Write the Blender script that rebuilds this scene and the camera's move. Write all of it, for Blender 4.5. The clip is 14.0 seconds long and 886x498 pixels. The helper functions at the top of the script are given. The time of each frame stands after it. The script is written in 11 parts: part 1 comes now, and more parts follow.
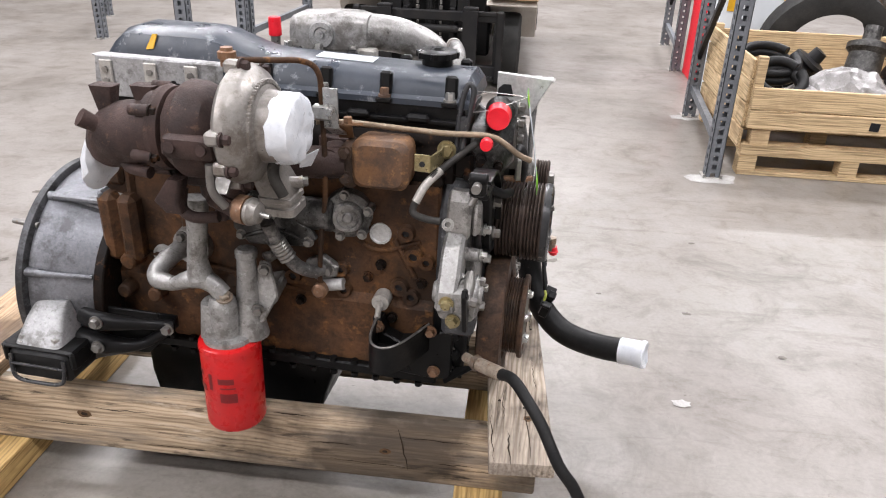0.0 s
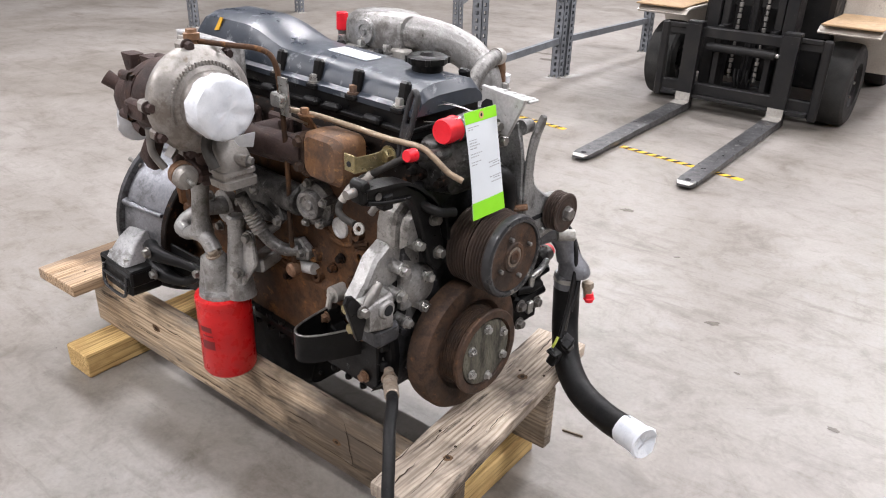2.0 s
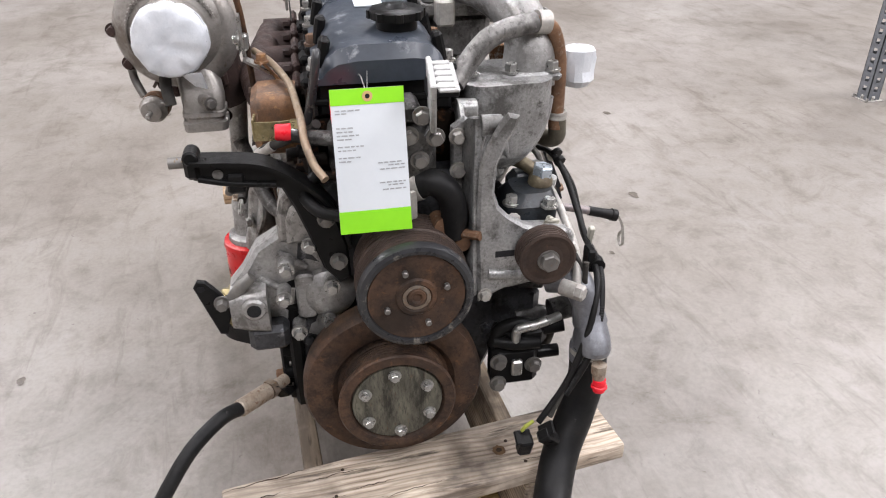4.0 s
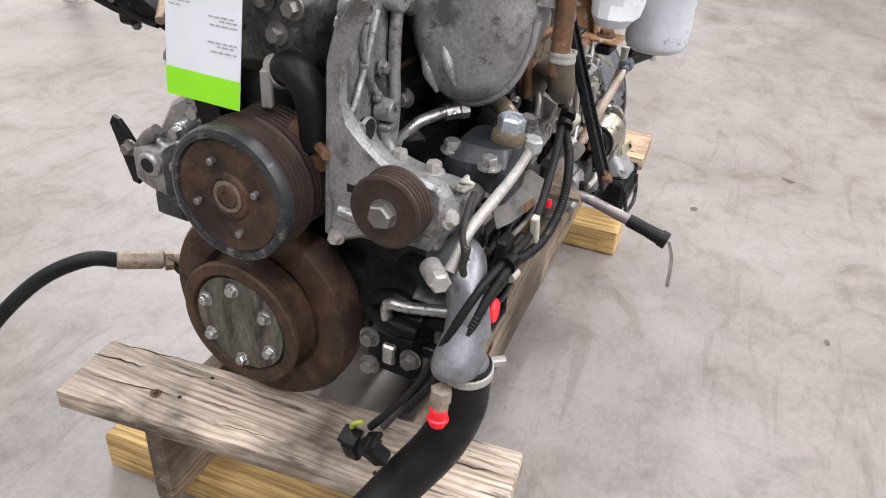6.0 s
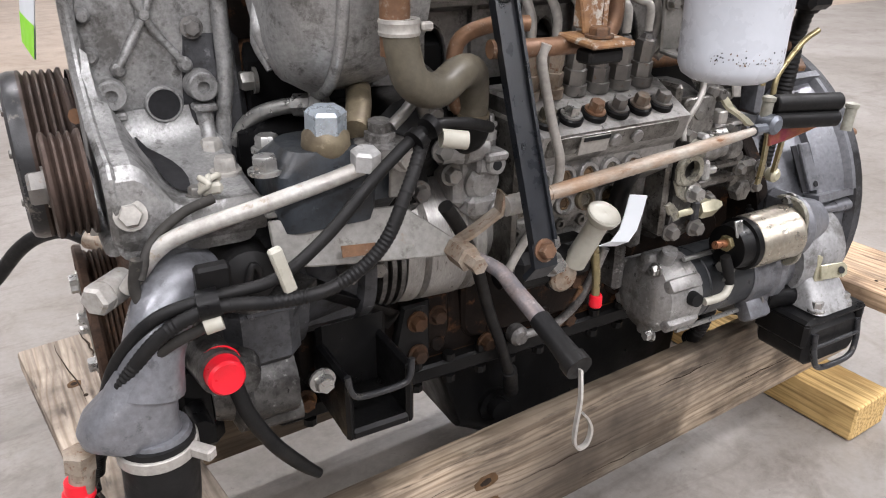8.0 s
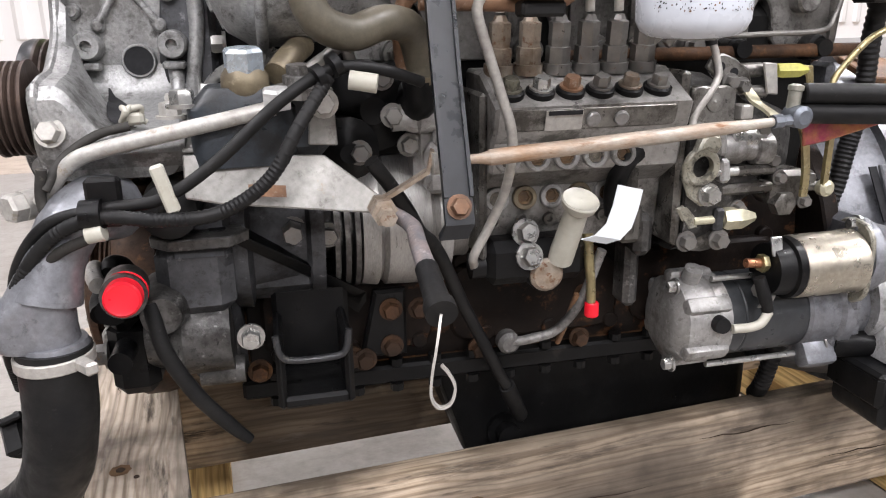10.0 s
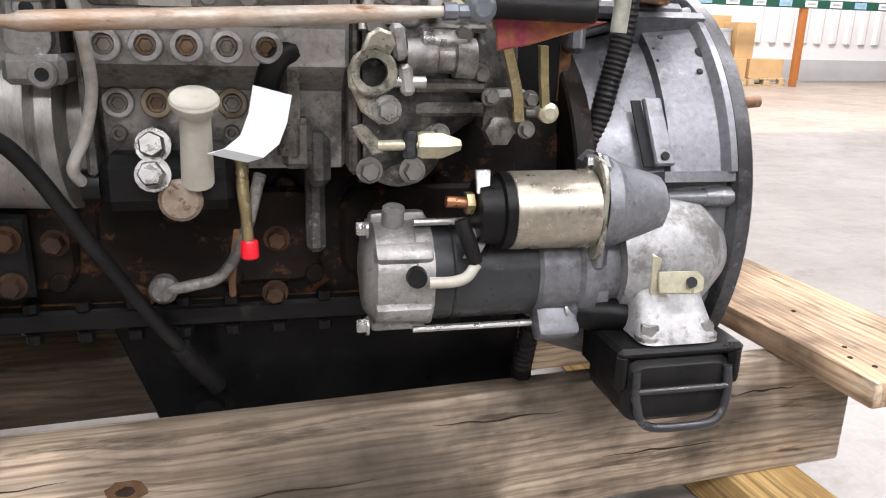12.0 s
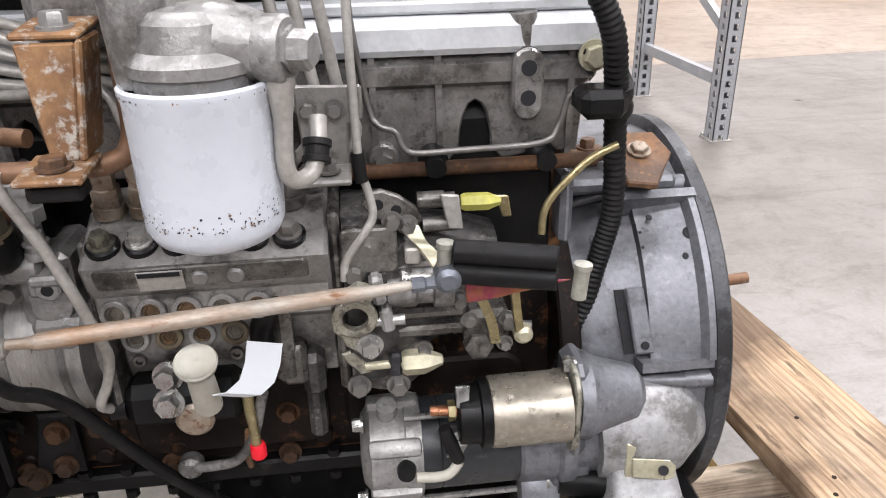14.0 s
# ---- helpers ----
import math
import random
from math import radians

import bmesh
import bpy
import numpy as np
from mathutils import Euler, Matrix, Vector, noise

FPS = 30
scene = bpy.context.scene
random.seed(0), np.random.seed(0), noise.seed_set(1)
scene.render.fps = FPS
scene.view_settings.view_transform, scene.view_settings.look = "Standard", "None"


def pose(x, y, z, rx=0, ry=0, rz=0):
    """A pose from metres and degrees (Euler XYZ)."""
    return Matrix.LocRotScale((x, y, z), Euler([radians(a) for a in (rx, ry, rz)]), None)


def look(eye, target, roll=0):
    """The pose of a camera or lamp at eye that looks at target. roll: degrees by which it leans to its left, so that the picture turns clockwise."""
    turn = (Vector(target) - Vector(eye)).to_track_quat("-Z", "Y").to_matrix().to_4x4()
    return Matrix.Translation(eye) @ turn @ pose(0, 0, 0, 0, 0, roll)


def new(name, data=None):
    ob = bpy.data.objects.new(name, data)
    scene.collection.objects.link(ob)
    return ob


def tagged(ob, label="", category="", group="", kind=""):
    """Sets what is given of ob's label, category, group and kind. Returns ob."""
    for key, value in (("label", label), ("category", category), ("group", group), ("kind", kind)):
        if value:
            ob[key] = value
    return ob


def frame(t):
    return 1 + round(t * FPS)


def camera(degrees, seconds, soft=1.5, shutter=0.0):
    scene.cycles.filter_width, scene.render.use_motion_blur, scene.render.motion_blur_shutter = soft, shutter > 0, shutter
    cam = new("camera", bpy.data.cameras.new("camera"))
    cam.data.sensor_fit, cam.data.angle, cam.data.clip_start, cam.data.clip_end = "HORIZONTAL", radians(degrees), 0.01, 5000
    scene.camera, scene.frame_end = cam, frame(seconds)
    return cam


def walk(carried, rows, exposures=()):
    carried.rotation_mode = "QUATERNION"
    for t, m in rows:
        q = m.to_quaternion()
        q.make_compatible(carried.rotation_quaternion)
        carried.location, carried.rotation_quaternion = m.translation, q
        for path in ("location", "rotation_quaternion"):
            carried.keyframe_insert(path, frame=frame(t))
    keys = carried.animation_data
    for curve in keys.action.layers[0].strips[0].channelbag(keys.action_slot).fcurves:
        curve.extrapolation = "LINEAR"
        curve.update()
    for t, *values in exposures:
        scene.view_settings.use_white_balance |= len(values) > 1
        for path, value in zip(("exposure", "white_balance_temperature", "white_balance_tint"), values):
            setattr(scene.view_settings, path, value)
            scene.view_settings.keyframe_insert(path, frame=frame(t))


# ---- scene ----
cam = camera(61.0, 14.0, soft=1.1)
PATH = [
    (0, (-0.045, -1.595, 1.43), (-0.233, 0.195, 0.557), 2.1),
    (0.5, (0.159, -1.561, 1.433), (-0.278, 0.188, 0.567), 2.3),
    (1, (0.361, -1.407, 1.433), (-0.317, 0.264, 0.569), 2.3),
    (1.5, (0.547, -1.298, 1.423), (-0.335, 0.274, 0.557), 2.3),
    (2, (0.777, -1.186, 1.433), (-0.318, 0.24, 0.557), 1.7),
    (2.2, (0.839, -1.129, 1.429), (-0.33, 0.237, 0.553), 1.6),
    (4.3, (0.974, -0.054, 1.373), (-0.71, 0.269, 0.344), -0.3),
    (4.5, (0.942, 0.005, 1.363), (-0.75, 0.264, 0.328), -0.0),
    (5, (0.898, 0.201, 1.289), (-0.784, 0.179, 0.209), 1.4),
    (5.5, (0.873, 0.435, 1.25), (-0.789, 0.152, 0.175), 3.2),
    (6, (0.721, 0.577, 1.187), (-0.877, 0.002, 0.131), 3.8),
    (6.5, (0.519, 0.722, 1.164), (-0.955, -0.132, 0.116), 3.5),
    (7, (0.391, 0.908, 1.05), (-0.936, -0.188, 0.03), 2.4),
    (7.5, (0.235, 0.953, 0.99), (-0.927, -0.383, 0.06), 1.1),
    (8, (0.083, 0.958, 0.984), (-0.925, -0.552, 0.145), 0.3),
    (8.2, (0.052, 0.974, 0.99), (-0.91, -0.586, 0.189), 0.1),
    (10.3, (-0.215, 1.095, 0.779), (-0.752, -0.74, 0.194), -0.6),
    (10.5, (-0.257, 1.047, 0.736), (-0.782, -0.793, 0.154), -0.4),
    (11, (-0.381, 1.019, 0.686), (-0.934, -0.812, 0.103), 0.6),
    (11.5, (-0.491, 1.032, 0.688), (-1.078, -0.792, 0.115), 1.5),
    (12, (-0.567, 1.064, 0.704), (-1.143, -0.766, 0.14), 1.6),
    (12.5, (-0.573, 1.034, 0.755), (-1.082, -0.817, 0.196), 0.6),
    (13, (-0.597, 1.007, 0.856), (-1.021, -0.859, 0.275), -0.2),
    (13.5, (-0.663, 1.019, 0.969), (-1.034, -0.827, 0.294), -0.9),
    (14, (-0.679, 1.027, 1.055), (-1.027, -0.75, 0.205), -1.1),
]
EXPOSURES = [(0, 0.0), (8.2, 0.0), (10.3, 0.22), (11.5, 0.22), (12.5, 0.1), (13.5, 0.0), (14, -0.08)]
walk(cam, [(t, look(eye, target, roll)) for t, eye, target, roll in PATH], EXPOSURES)

# ---- light ----
world = bpy.data.worlds.new("world")
scene.world = world
world.use_nodes = True
world.node_tree.nodes["Background"].inputs[0].default_value = (0.9, 0.95, 1.0, 1)
world.node_tree.nodes["Background"].inputs[1].default_value = 0.02


# assumed ceiling lamps, none in view; places and watts tuned for brightness
def unseen_lamp(x, y, z, watts, sx=2.6, sy=0.6):
    lamp = bpy.data.lights.new("unseen_ceiling_lamp", "AREA")
    lamp.shape, lamp.size, lamp.size_y, lamp.energy = "RECTANGLE", sx, sy, watts
    lamp.color = (1.0, 0.975, 1.02)
    ob = new("unseen_ceiling_lamp", lamp)
    ob.location = (x, y, z)


CEIL = 7.0
# y = 12 row added to lift the pump side, y < -6 pair the wall
for hx, hy in ((-5.2, -3.4), (0.2, -3.4), (5.2, -2.6), (-5.2, 1.6), (-0.4, 1.6), (4.6, 2.2), (-5.0, 6.4), (0.2, 6.4), (5.5, 7.0), (-5.0, 12.0), (0.2, 12.0), (5.5, 12.5), (-10.0, -6.2), (-6.4, -6.4)):
    unseen_lamp(hx, hy, CEIL - 0.32, 150 if (hx, hy) == (-0.4, 1.6) else 460 if hx < -5 and hy < 5 and hy > 0 else 420 if hy < -4 else 290 if hy < 0 else 340 if hy < 5 else 480)


# ---- materials ----
def mat(name, base, second=None, third=None, rough=0.5, metal=0.0, scale=12.0, fine=140.0, bump=0.15, spots=0.5, rvar=0.15, thirdamt=0.5, coat=0.0, stretch=None, fine_amt=0.32, spec=0.4, grime=0.0, grime_col=(0.03, 0.026, 0.022)):
    """A painted, cast or worn surface: three colours mixed by coarse and fine noise, with grain, relief and uneven gloss."""
    m = bpy.data.materials.new(name)
    m.use_nodes = True
    nt = m.node_tree
    b = nt.nodes["Principled BSDF"]
    N = nt.nodes.new
    L = nt.links.new
    co = N("ShaderNodeTexCoord")
    src = co.outputs["Object"]
    if stretch:
        mp = N("ShaderNodeMapping")
        mp.inputs["Scale"].default_value = stretch
        L(src, mp.inputs["Vector"])
        src = mp.outputs["Vector"]

    def noi(sc, det=5.0, ro=0.6):
        n = N("ShaderNodeTexNoise")
        n.inputs["Scale"].default_value, n.inputs["Detail"].default_value, n.inputs["Roughness"].default_value = sc, det, ro
        L(src, n.inputs["Vector"])
        return n.outputs["Fac"]

    def ramp(fac, lo, hi, top=1.0):
        r = N("ShaderNodeMapRange")
        r.inputs["From Min"].default_value, r.inputs["From Max"].default_value = lo, hi
        r.inputs["To Max"].default_value = top
        L(fac, r.inputs["Value"])
        return r.outputs["Result"]

    def mix(fac, a, c, mode="MIX"):
        x = N("ShaderNodeMix")
        x.data_type, x.blend_type = "RGBA", mode
        for sock, v in ((x.inputs[0], fac), (x.inputs[6], a), (x.inputs[7], c)):
            if isinstance(v, (int, float)):
                sock.default_value = v
            elif isinstance(v, tuple):
                sock.default_value = (*v, 1)
            else:
                L(v, sock)
        return x.outputs[2]
    second = second or tuple(c * 0.7 for c in base)
    big, small = noi(scale), noi(fine, 4.0, 0.65)
    col = mix(ramp(big, 0.35 + 0.2 * (0.5 - spots), 0.65 + 0.2 * (0.5 - spots)), base, second)
    if third:
        mid = noi(scale * 3.3, 6.0, 0.7)
        col = mix(ramp(mid, 0.72 - 0.3 * thirdamt, 0.82 - 0.3 * thirdamt), col, third)
    grain = N("ShaderNodeMapRange")
    grain.inputs["To Min"].default_value, grain.inputs["To Max"].default_value = 1 - fine_amt * 1.6, 1 + fine_amt * 0.6
    L(small, grain.inputs["Value"])
    cmb = N("ShaderNodeCombineColor")
    for i in range(3):
        L(grain.outputs["Result"], cmb.inputs[i])
    col = mix(1.0, col, cmb.outputs["Color"], "MULTIPLY")
    if grime:
        # dried oil and dust in ragged blotches of two sizes
        for sc, lo, hi, amt in ((scale * 0.9, 0.53, 0.62, 0.75), (scale * 5.5, 0.58, 0.66, 0.6)):
            col = mix(ramp(noi(sc, 8.0, 0.72), lo - 0.08 * grime, hi - 0.05 * grime, amt), col, grime_col)
    L(col, b.inputs["Base Color"])
    b.inputs["Metallic"].default_value = metal
    b.inputs["Specular IOR Level"].default_value = spec
    rr = N("ShaderNodeMapRange")
    rr.inputs["From Min"].default_value, rr.inputs["From Max"].default_value = 0.3, 0.7
    rr.inputs["To Min"].default_value, rr.inputs["To Max"].default_value = max(0.04, rough - rvar), min(1, rough + rvar)
    L(noi(scale * 2.1, 4.0), rr.inputs["Value"])
    L(rr.outputs["Result"], b.inputs["Roughness"])
    if coat:
        b.inputs["Coat Weight"].default_value = coat
    if bump:
        bp = N("ShaderNodeBump")
        bp.inputs["Strength"].default_value, bp.inputs["Distance"].default_value = bump, 0.004
        add = N("ShaderNodeMath")
        add.operation = "MULTIPLY_ADD"
        L(small, add.inputs[0])
        add.inputs[1].default_value = 0.6
        L(big, add.inputs[2])
        L(add.outputs[0], bp.inputs["Height"])
        L(bp.outputs["Normal"], b.inputs["Normal"])
    return m


M = {}
M["rust"] = mat("rusty_cast_iron", (0.13, 0.062, 0.028), (0.05, 0.029, 0.019), (0.21, 0.098, 0.036), rough=0.68, scale=7, fine=150, bump=0.4, thirdamt=0.5, spec=0.18, grime=0.55, grime_col=(0.022, 0.015, 0.011))
M["rust_dark"] = mat("near_black_iron", (0.016, 0.011, 0.0085), (0.006, 0.005, 0.0047), (0.09, 0.042, 0.02), rough=0.5, scale=10, bump=0.3, spec=0.1)
M["rust_pulley"] = mat("rusty_pulley_iron", (0.125, 0.072, 0.046), (0.06, 0.042, 0.033), (0.2, 0.1, 0.05), rough=0.6, metal=0.2, scale=14, bump=0.25, thirdamt=0.4, spec=0.2, grime=0.35, grime_col=(0.025, 0.02, 0.017))
M["rust_orange"] = mat("rusty_sheet_steel", (0.23, 0.115, 0.05), (0.12, 0.07, 0.045), (0.36, 0.19, 0.075), rough=0.7, scale=12, fine=180, bump=0.3, thirdamt=0.55, grime=0.25, grime_col=(0.06, 0.04, 0.03))
M["alu"] = mat("cast_aluminium", (0.5, 0.5, 0.49), (0.33, 0.33, 0.325), (0.14, 0.135, 0.13), rough=0.46, metal=0.55, scale=13, fine=220, bump=0.3, thirdamt=0.4, fine_amt=0.4, grime=0.25, grime_col=(0.07, 0.066, 0.06))
M["alu_bright"] = mat("bright_cast_aluminium", (0.62, 0.62, 0.61), (0.5, 0.5, 0.49), (0.3, 0.29, 0.27), rough=0.45, metal=0.35, scale=16, bump=0.2, thirdamt=0.35)
M["alu_dirty"] = mat("dirty_cast_aluminium", (0.33, 0.32, 0.305), (0.1, 0.096, 0.092), (0.38, 0.37, 0.36), rough=0.48, metal=0.45, scale=16, bump=0.3, thirdamt=0.5, grime=0.5, grime_col=(0.03, 0.027, 0.024))
M["alu_oily"] = mat("oily_cast_aluminium", (0.14, 0.136, 0.13), (0.045, 0.043, 0.041), (0.28, 0.275, 0.265), rough=0.4, metal=0.45, scale=22, bump=0.3, thirdamt=0.45, grime=0.6, grime_col=(0.012, 0.011, 0.01))
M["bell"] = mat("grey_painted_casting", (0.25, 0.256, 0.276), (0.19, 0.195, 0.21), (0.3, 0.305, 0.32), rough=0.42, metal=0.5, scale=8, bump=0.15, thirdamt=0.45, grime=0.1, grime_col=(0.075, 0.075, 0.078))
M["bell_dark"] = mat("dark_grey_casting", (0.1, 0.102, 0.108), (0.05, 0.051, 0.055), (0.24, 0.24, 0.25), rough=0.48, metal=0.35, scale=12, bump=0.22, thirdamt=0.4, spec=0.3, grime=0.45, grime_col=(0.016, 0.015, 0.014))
M["black"] = mat("black_painted_steel", (0.005, 0.005, 0.0055), (0.009, 0.0088, 0.0085), (0.04, 0.032, 0.026), rough=0.4, scale=18, bump=0.15, thirdamt=0.22, spec=0.18)
M["pan"] = mat("oily_black_pan", (0.0045, 0.0045, 0.0048), (0.009, 0.0088, 0.0085), (0.03, 0.027, 0.024), rough=0.4, scale=9, bump=0.12, thirdamt=0.3, spec=0.14)
M["cover"] = mat("dusty_blue_grey_plastic", (0.045, 0.054, 0.07), (0.03, 0.037, 0.048), (0.22, 0.235, 0.25), rough=0.38, scale=6, fine=90, bump=0.08, thirdamt=0.5, fine_amt=0.2)
M["turbo_iron"] = mat("brown_turbine_iron", (0.075, 0.047, 0.041), (0.035, 0.025, 0.023), (0.13, 0.078, 0.058), rough=0.6, scale=16, fine=240, bump=0.5, thirdamt=0.4, spec=0.2)
M["turbo_alu"] = mat("stained_compressor_aluminium", (0.38, 0.36, 0.335), (0.28, 0.26, 0.238), (0.22, 0.17, 0.13), rough=0.42, metal=0.55, scale=10, fine=160, bump=0.2, thirdamt=0.35, fine_amt=0.3, grime=0.1, grime_col=(0.14, 0.115, 0.095))
M["white"] = mat("white_plastic_wrap", (0.7, 0.72, 0.75), (0.6, 0.63, 0.67), rough=0.35, scale=30, bump=0.25, fine_amt=0.05)
M["red"] = mat("red_enamel", (0.62, 0.012, 0.014), (0.52, 0.01, 0.012), rough=0.32, scale=20, bump=0.04, fine_amt=0.08)
M["redcap"] = mat("red_plastic", (0.78, 0.014, 0.03), (0.7, 0.012, 0.025), rough=0.4, scale=30, bump=0.05, fine_amt=0.06)
M["rubber"] = mat("black_rubber", (0.008, 0.008, 0.0085), (0.015, 0.0145, 0.014), (0.045, 0.043, 0.041), rough=0.5, scale=20, bump=0.12, thirdamt=0.28, spec=0.2)
M["rubber_grey"] = mat("dusty_rubber_hose", (0.05, 0.047, 0.042), (0.03, 0.028, 0.026), (0.1, 0.09, 0.078), rough=0.6, scale=18, bump=0.12, thirdamt=0.4, spec=0.2)
M["steel"] = mat("zinc_plated_steel", (0.55, 0.55, 0.53), (0.42, 0.41, 0.39), (0.28, 0.22, 0.16), rough=0.34, metal=0.85, scale=40, bump=0.1, thirdamt=0.35)
M["steel_dull"] = mat("dull_steel", (0.3, 0.29, 0.27), (0.2, 0.19, 0.18), (0.22, 0.15, 0.09), rough=0.42, metal=0.7, scale=35, bump=0.15, thirdamt=0.4)
M["steel_pale"] = mat("pale_coated_steel", (0.52, 0.5, 0.46), (0.42, 0.4, 0.37), (0.4, 0.28, 0.18), rough=0.45, metal=0.35, scale=18, bump=0.1, thirdamt=0.25)
M["brass"] = mat("yellow_chromate_steel", (0.42, 0.35, 0.18), (0.32, 0.27, 0.15), (0.5, 0.44, 0.28), rough=0.36, metal=0.75, scale=30, bump=0.1)
M["copper"] = mat("rusted_pipe_steel", (0.27, 0.15, 0.085), (0.19, 0.11, 0.07), (0.35, 0.28, 0.22), rough=0.5, metal=0.45, scale=26, bump=0.15)
M["yellow_paint"] = mat("yellow_marker_paint", (0.75, 0.42, 0.02), rough=0.5, fine_amt=0.08)


GREY_STREAK = {"x": (1.6, 9, 9), "y": (9, 1.6, 9)}
MOULD = {"x": (4, 30, 30), "y": (30, 4, 30)}
RUBBED = {"x": (3, 14, 14), "y": (14, 3, 14)}


def wood(name, light, mid, dark, axis="x", knots=0.5, rough=0.75, stain=(0.07, 0.06, 0.05), blotch=5.5, soak=None, worn=0.0):
    """Sawn timber with long grain along one axis, weathered stains and dark pores."""
    m = bpy.data.materials.new(name)
    m.use_nodes = True
    nt, N, L = m.node_tree, m.node_tree.nodes.new, m.node_tree.links.new
    b = nt.nodes["Principled BSDF"]
    co = N("ShaderNodeTexCoord")
    info = N("ShaderNodeObjectInfo")
    off = N("ShaderNodeVectorMath")
    off.operation = "ADD"
    sc = N("ShaderNodeVectorMath")
    sc.operation = "SCALE"
    cmbr = N("ShaderNodeCombineXYZ")
    for i in range(3):
        L(info.outputs["Random"], cmbr.inputs[i])
    L(cmbr.outputs[0], sc.inputs[0])
    sc.inputs["Scale"].default_value = 7.0
    L(co.outputs["Object"], off.inputs[0])
    L(sc.outputs[0], off.inputs[1])
    mp = N("ShaderNodeMapping")
    mp.inputs["Scale"].default_value = {"x": (0.9, 16, 16), "y": (16, 0.9, 16)}[axis]
    L(off.outputs[0], mp.inputs["Vector"])
    warp = N("ShaderNodeTexNoise")
    warp.inputs["Scale"].default_value, warp.inputs["Detail"].default_value = 2.2, 3
    L(off.outputs[0], warp.inputs["Vector"])
    wv = N("ShaderNodeVectorMath")
    wv.operation = "MULTIPLY_ADD"
    wv.inputs[1].default_value = (1.4, 1.4, 1.4)
    L(warp.outputs["Color"], wv.inputs[0])
    L(mp.outputs[0], wv.inputs[2])
    wave = N("ShaderNodeTexWave")
    wave.wave_type, wave.bands_direction = "BANDS", "Z" if axis == "x" else "X"
    wave.inputs["Scale"].default_value, wave.inputs["Distortion"].default_value, wave.inputs["Detail"].default_value = 1.6, 6.0, 3
    wave.inputs["Detail Scale"].default_value = 1.2
    L(wv.outputs[0], wave.inputs["Vector"])
    fib = N("ShaderNodeTexNoise")
    mp2 = N("ShaderNodeMapping")
    mp2.inputs["Scale"].default_value = {"x": (4, 130, 130), "y": (130, 4, 130)}[axis]
    L(off.outputs[0], mp2.inputs["Vector"])
    L(mp2.outputs[0], fib.inputs["Vector"])
    fib.inputs["Scale"].default_value, fib.inputs["Detail"].default_value = 1.0, 4
    st = N("ShaderNodeTexNoise")
    st.inputs["Scale"].default_value, st.inputs["Detail"].default_value, st.inputs["Roughness"].default_value = blotch, 6, 0.55
    L(off.outputs[0], st.inputs["Vector"])

    def ramp(fac, stops):
        r = N("ShaderNodeValToRGB")
        el = r.color_ramp.elements
        while len(el) < len(stops):
            el.new(0.5)
        for e, (p, c) in zip(el, stops):
            e.position, e.color = p, (*c, 1)
        L(fac, r.inputs["Fac"])
        return r.outputs["Color"]

    def mix(fac, a, c, mode="MIX"):
        x = N("ShaderNodeMix")
        x.data_type, x.blend_type = "RGBA", mode
        for s, v in ((x.inputs[0], fac), (x.inputs[6], a), (x.inputs[7], c)):
            if isinstance(v, (int, float)):
                s.default_value = v
            elif isinstance(v, tuple):
                s.default_value = (*v, 1)
            else:
                L(v, s)
        return x.outputs[2]
    one, zero = (1, 1, 1), (0, 0, 0)
    col = ramp(wave.outputs["Fac"], [(0.0, light), (0.72, mid), (1.0, dark)])
    col = mix(0.3, col, mid)
    col = mix(0.8, col, ramp(fib.outputs["Fac"], [(0.34, (0.36, 0.33, 0.3)), (0.54, one)]), "MULTIPLY")
    if worn:
        # weather-greyed sheets, black mould streaks along the grain and pale rubbed edges
        for sc3, lo, hi, shade, amt in ((GREY_STREAK[axis], 0.46, 0.6, (0.2, 0.17, 0.14), 0.75), (MOULD[axis], 0.57, 0.66, (0.035, 0.028, 0.022), 0.85), (RUBBED[axis], 0.6, 0.7, (0.74, 0.66, 0.54), 0.6)):
            mq, nq = N("ShaderNodeMapping"), N("ShaderNodeTexNoise")
            mq.inputs["Scale"].default_value = sc3
            L(off.outputs[0], mq.inputs["Vector"])
            L(mq.outputs[0], nq.inputs["Vector"])
            nq.inputs["Scale"].default_value, nq.inputs["Detail"].default_value, nq.inputs["Roughness"].default_value = 1.0, 8, 0.68
            col = mix(ramp(nq.outputs["Fac"], [(lo, zero), (hi, (amt * worn,) * 3)]), col, shade)
    col = mix(ramp(st.outputs["Fac"], [(0.56 - 0.12 * knots, zero), (0.70 - 0.12 * knots, (0.8, 0.8, 0.8))]), col, stain)
    gouge = N("ShaderNodeTexNoise")
    mp3 = N("ShaderNodeMapping")
    mp3.inputs["Scale"].default_value = {"x": (9, 46, 46), "y": (46, 9, 46)}[axis]
    L(off.outputs[0], mp3.inputs["Vector"])
    L(mp3.outputs[0], gouge.inputs["Vector"])
    gouge.inputs["Scale"].default_value, gouge.inputs["Detail"].default_value = 1.0, 5
    col = mix(ramp(gouge.outputs["Fac"], [(0.63, zero), (0.70, (0.75, 0.75, 0.75))]), col, stain)
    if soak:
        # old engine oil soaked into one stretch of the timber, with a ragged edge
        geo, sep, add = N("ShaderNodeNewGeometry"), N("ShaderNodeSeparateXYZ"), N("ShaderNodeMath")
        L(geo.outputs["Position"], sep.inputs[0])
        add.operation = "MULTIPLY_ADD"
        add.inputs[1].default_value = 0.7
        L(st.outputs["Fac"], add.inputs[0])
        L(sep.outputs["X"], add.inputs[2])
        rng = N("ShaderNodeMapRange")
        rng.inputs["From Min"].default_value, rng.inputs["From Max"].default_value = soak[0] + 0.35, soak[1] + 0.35
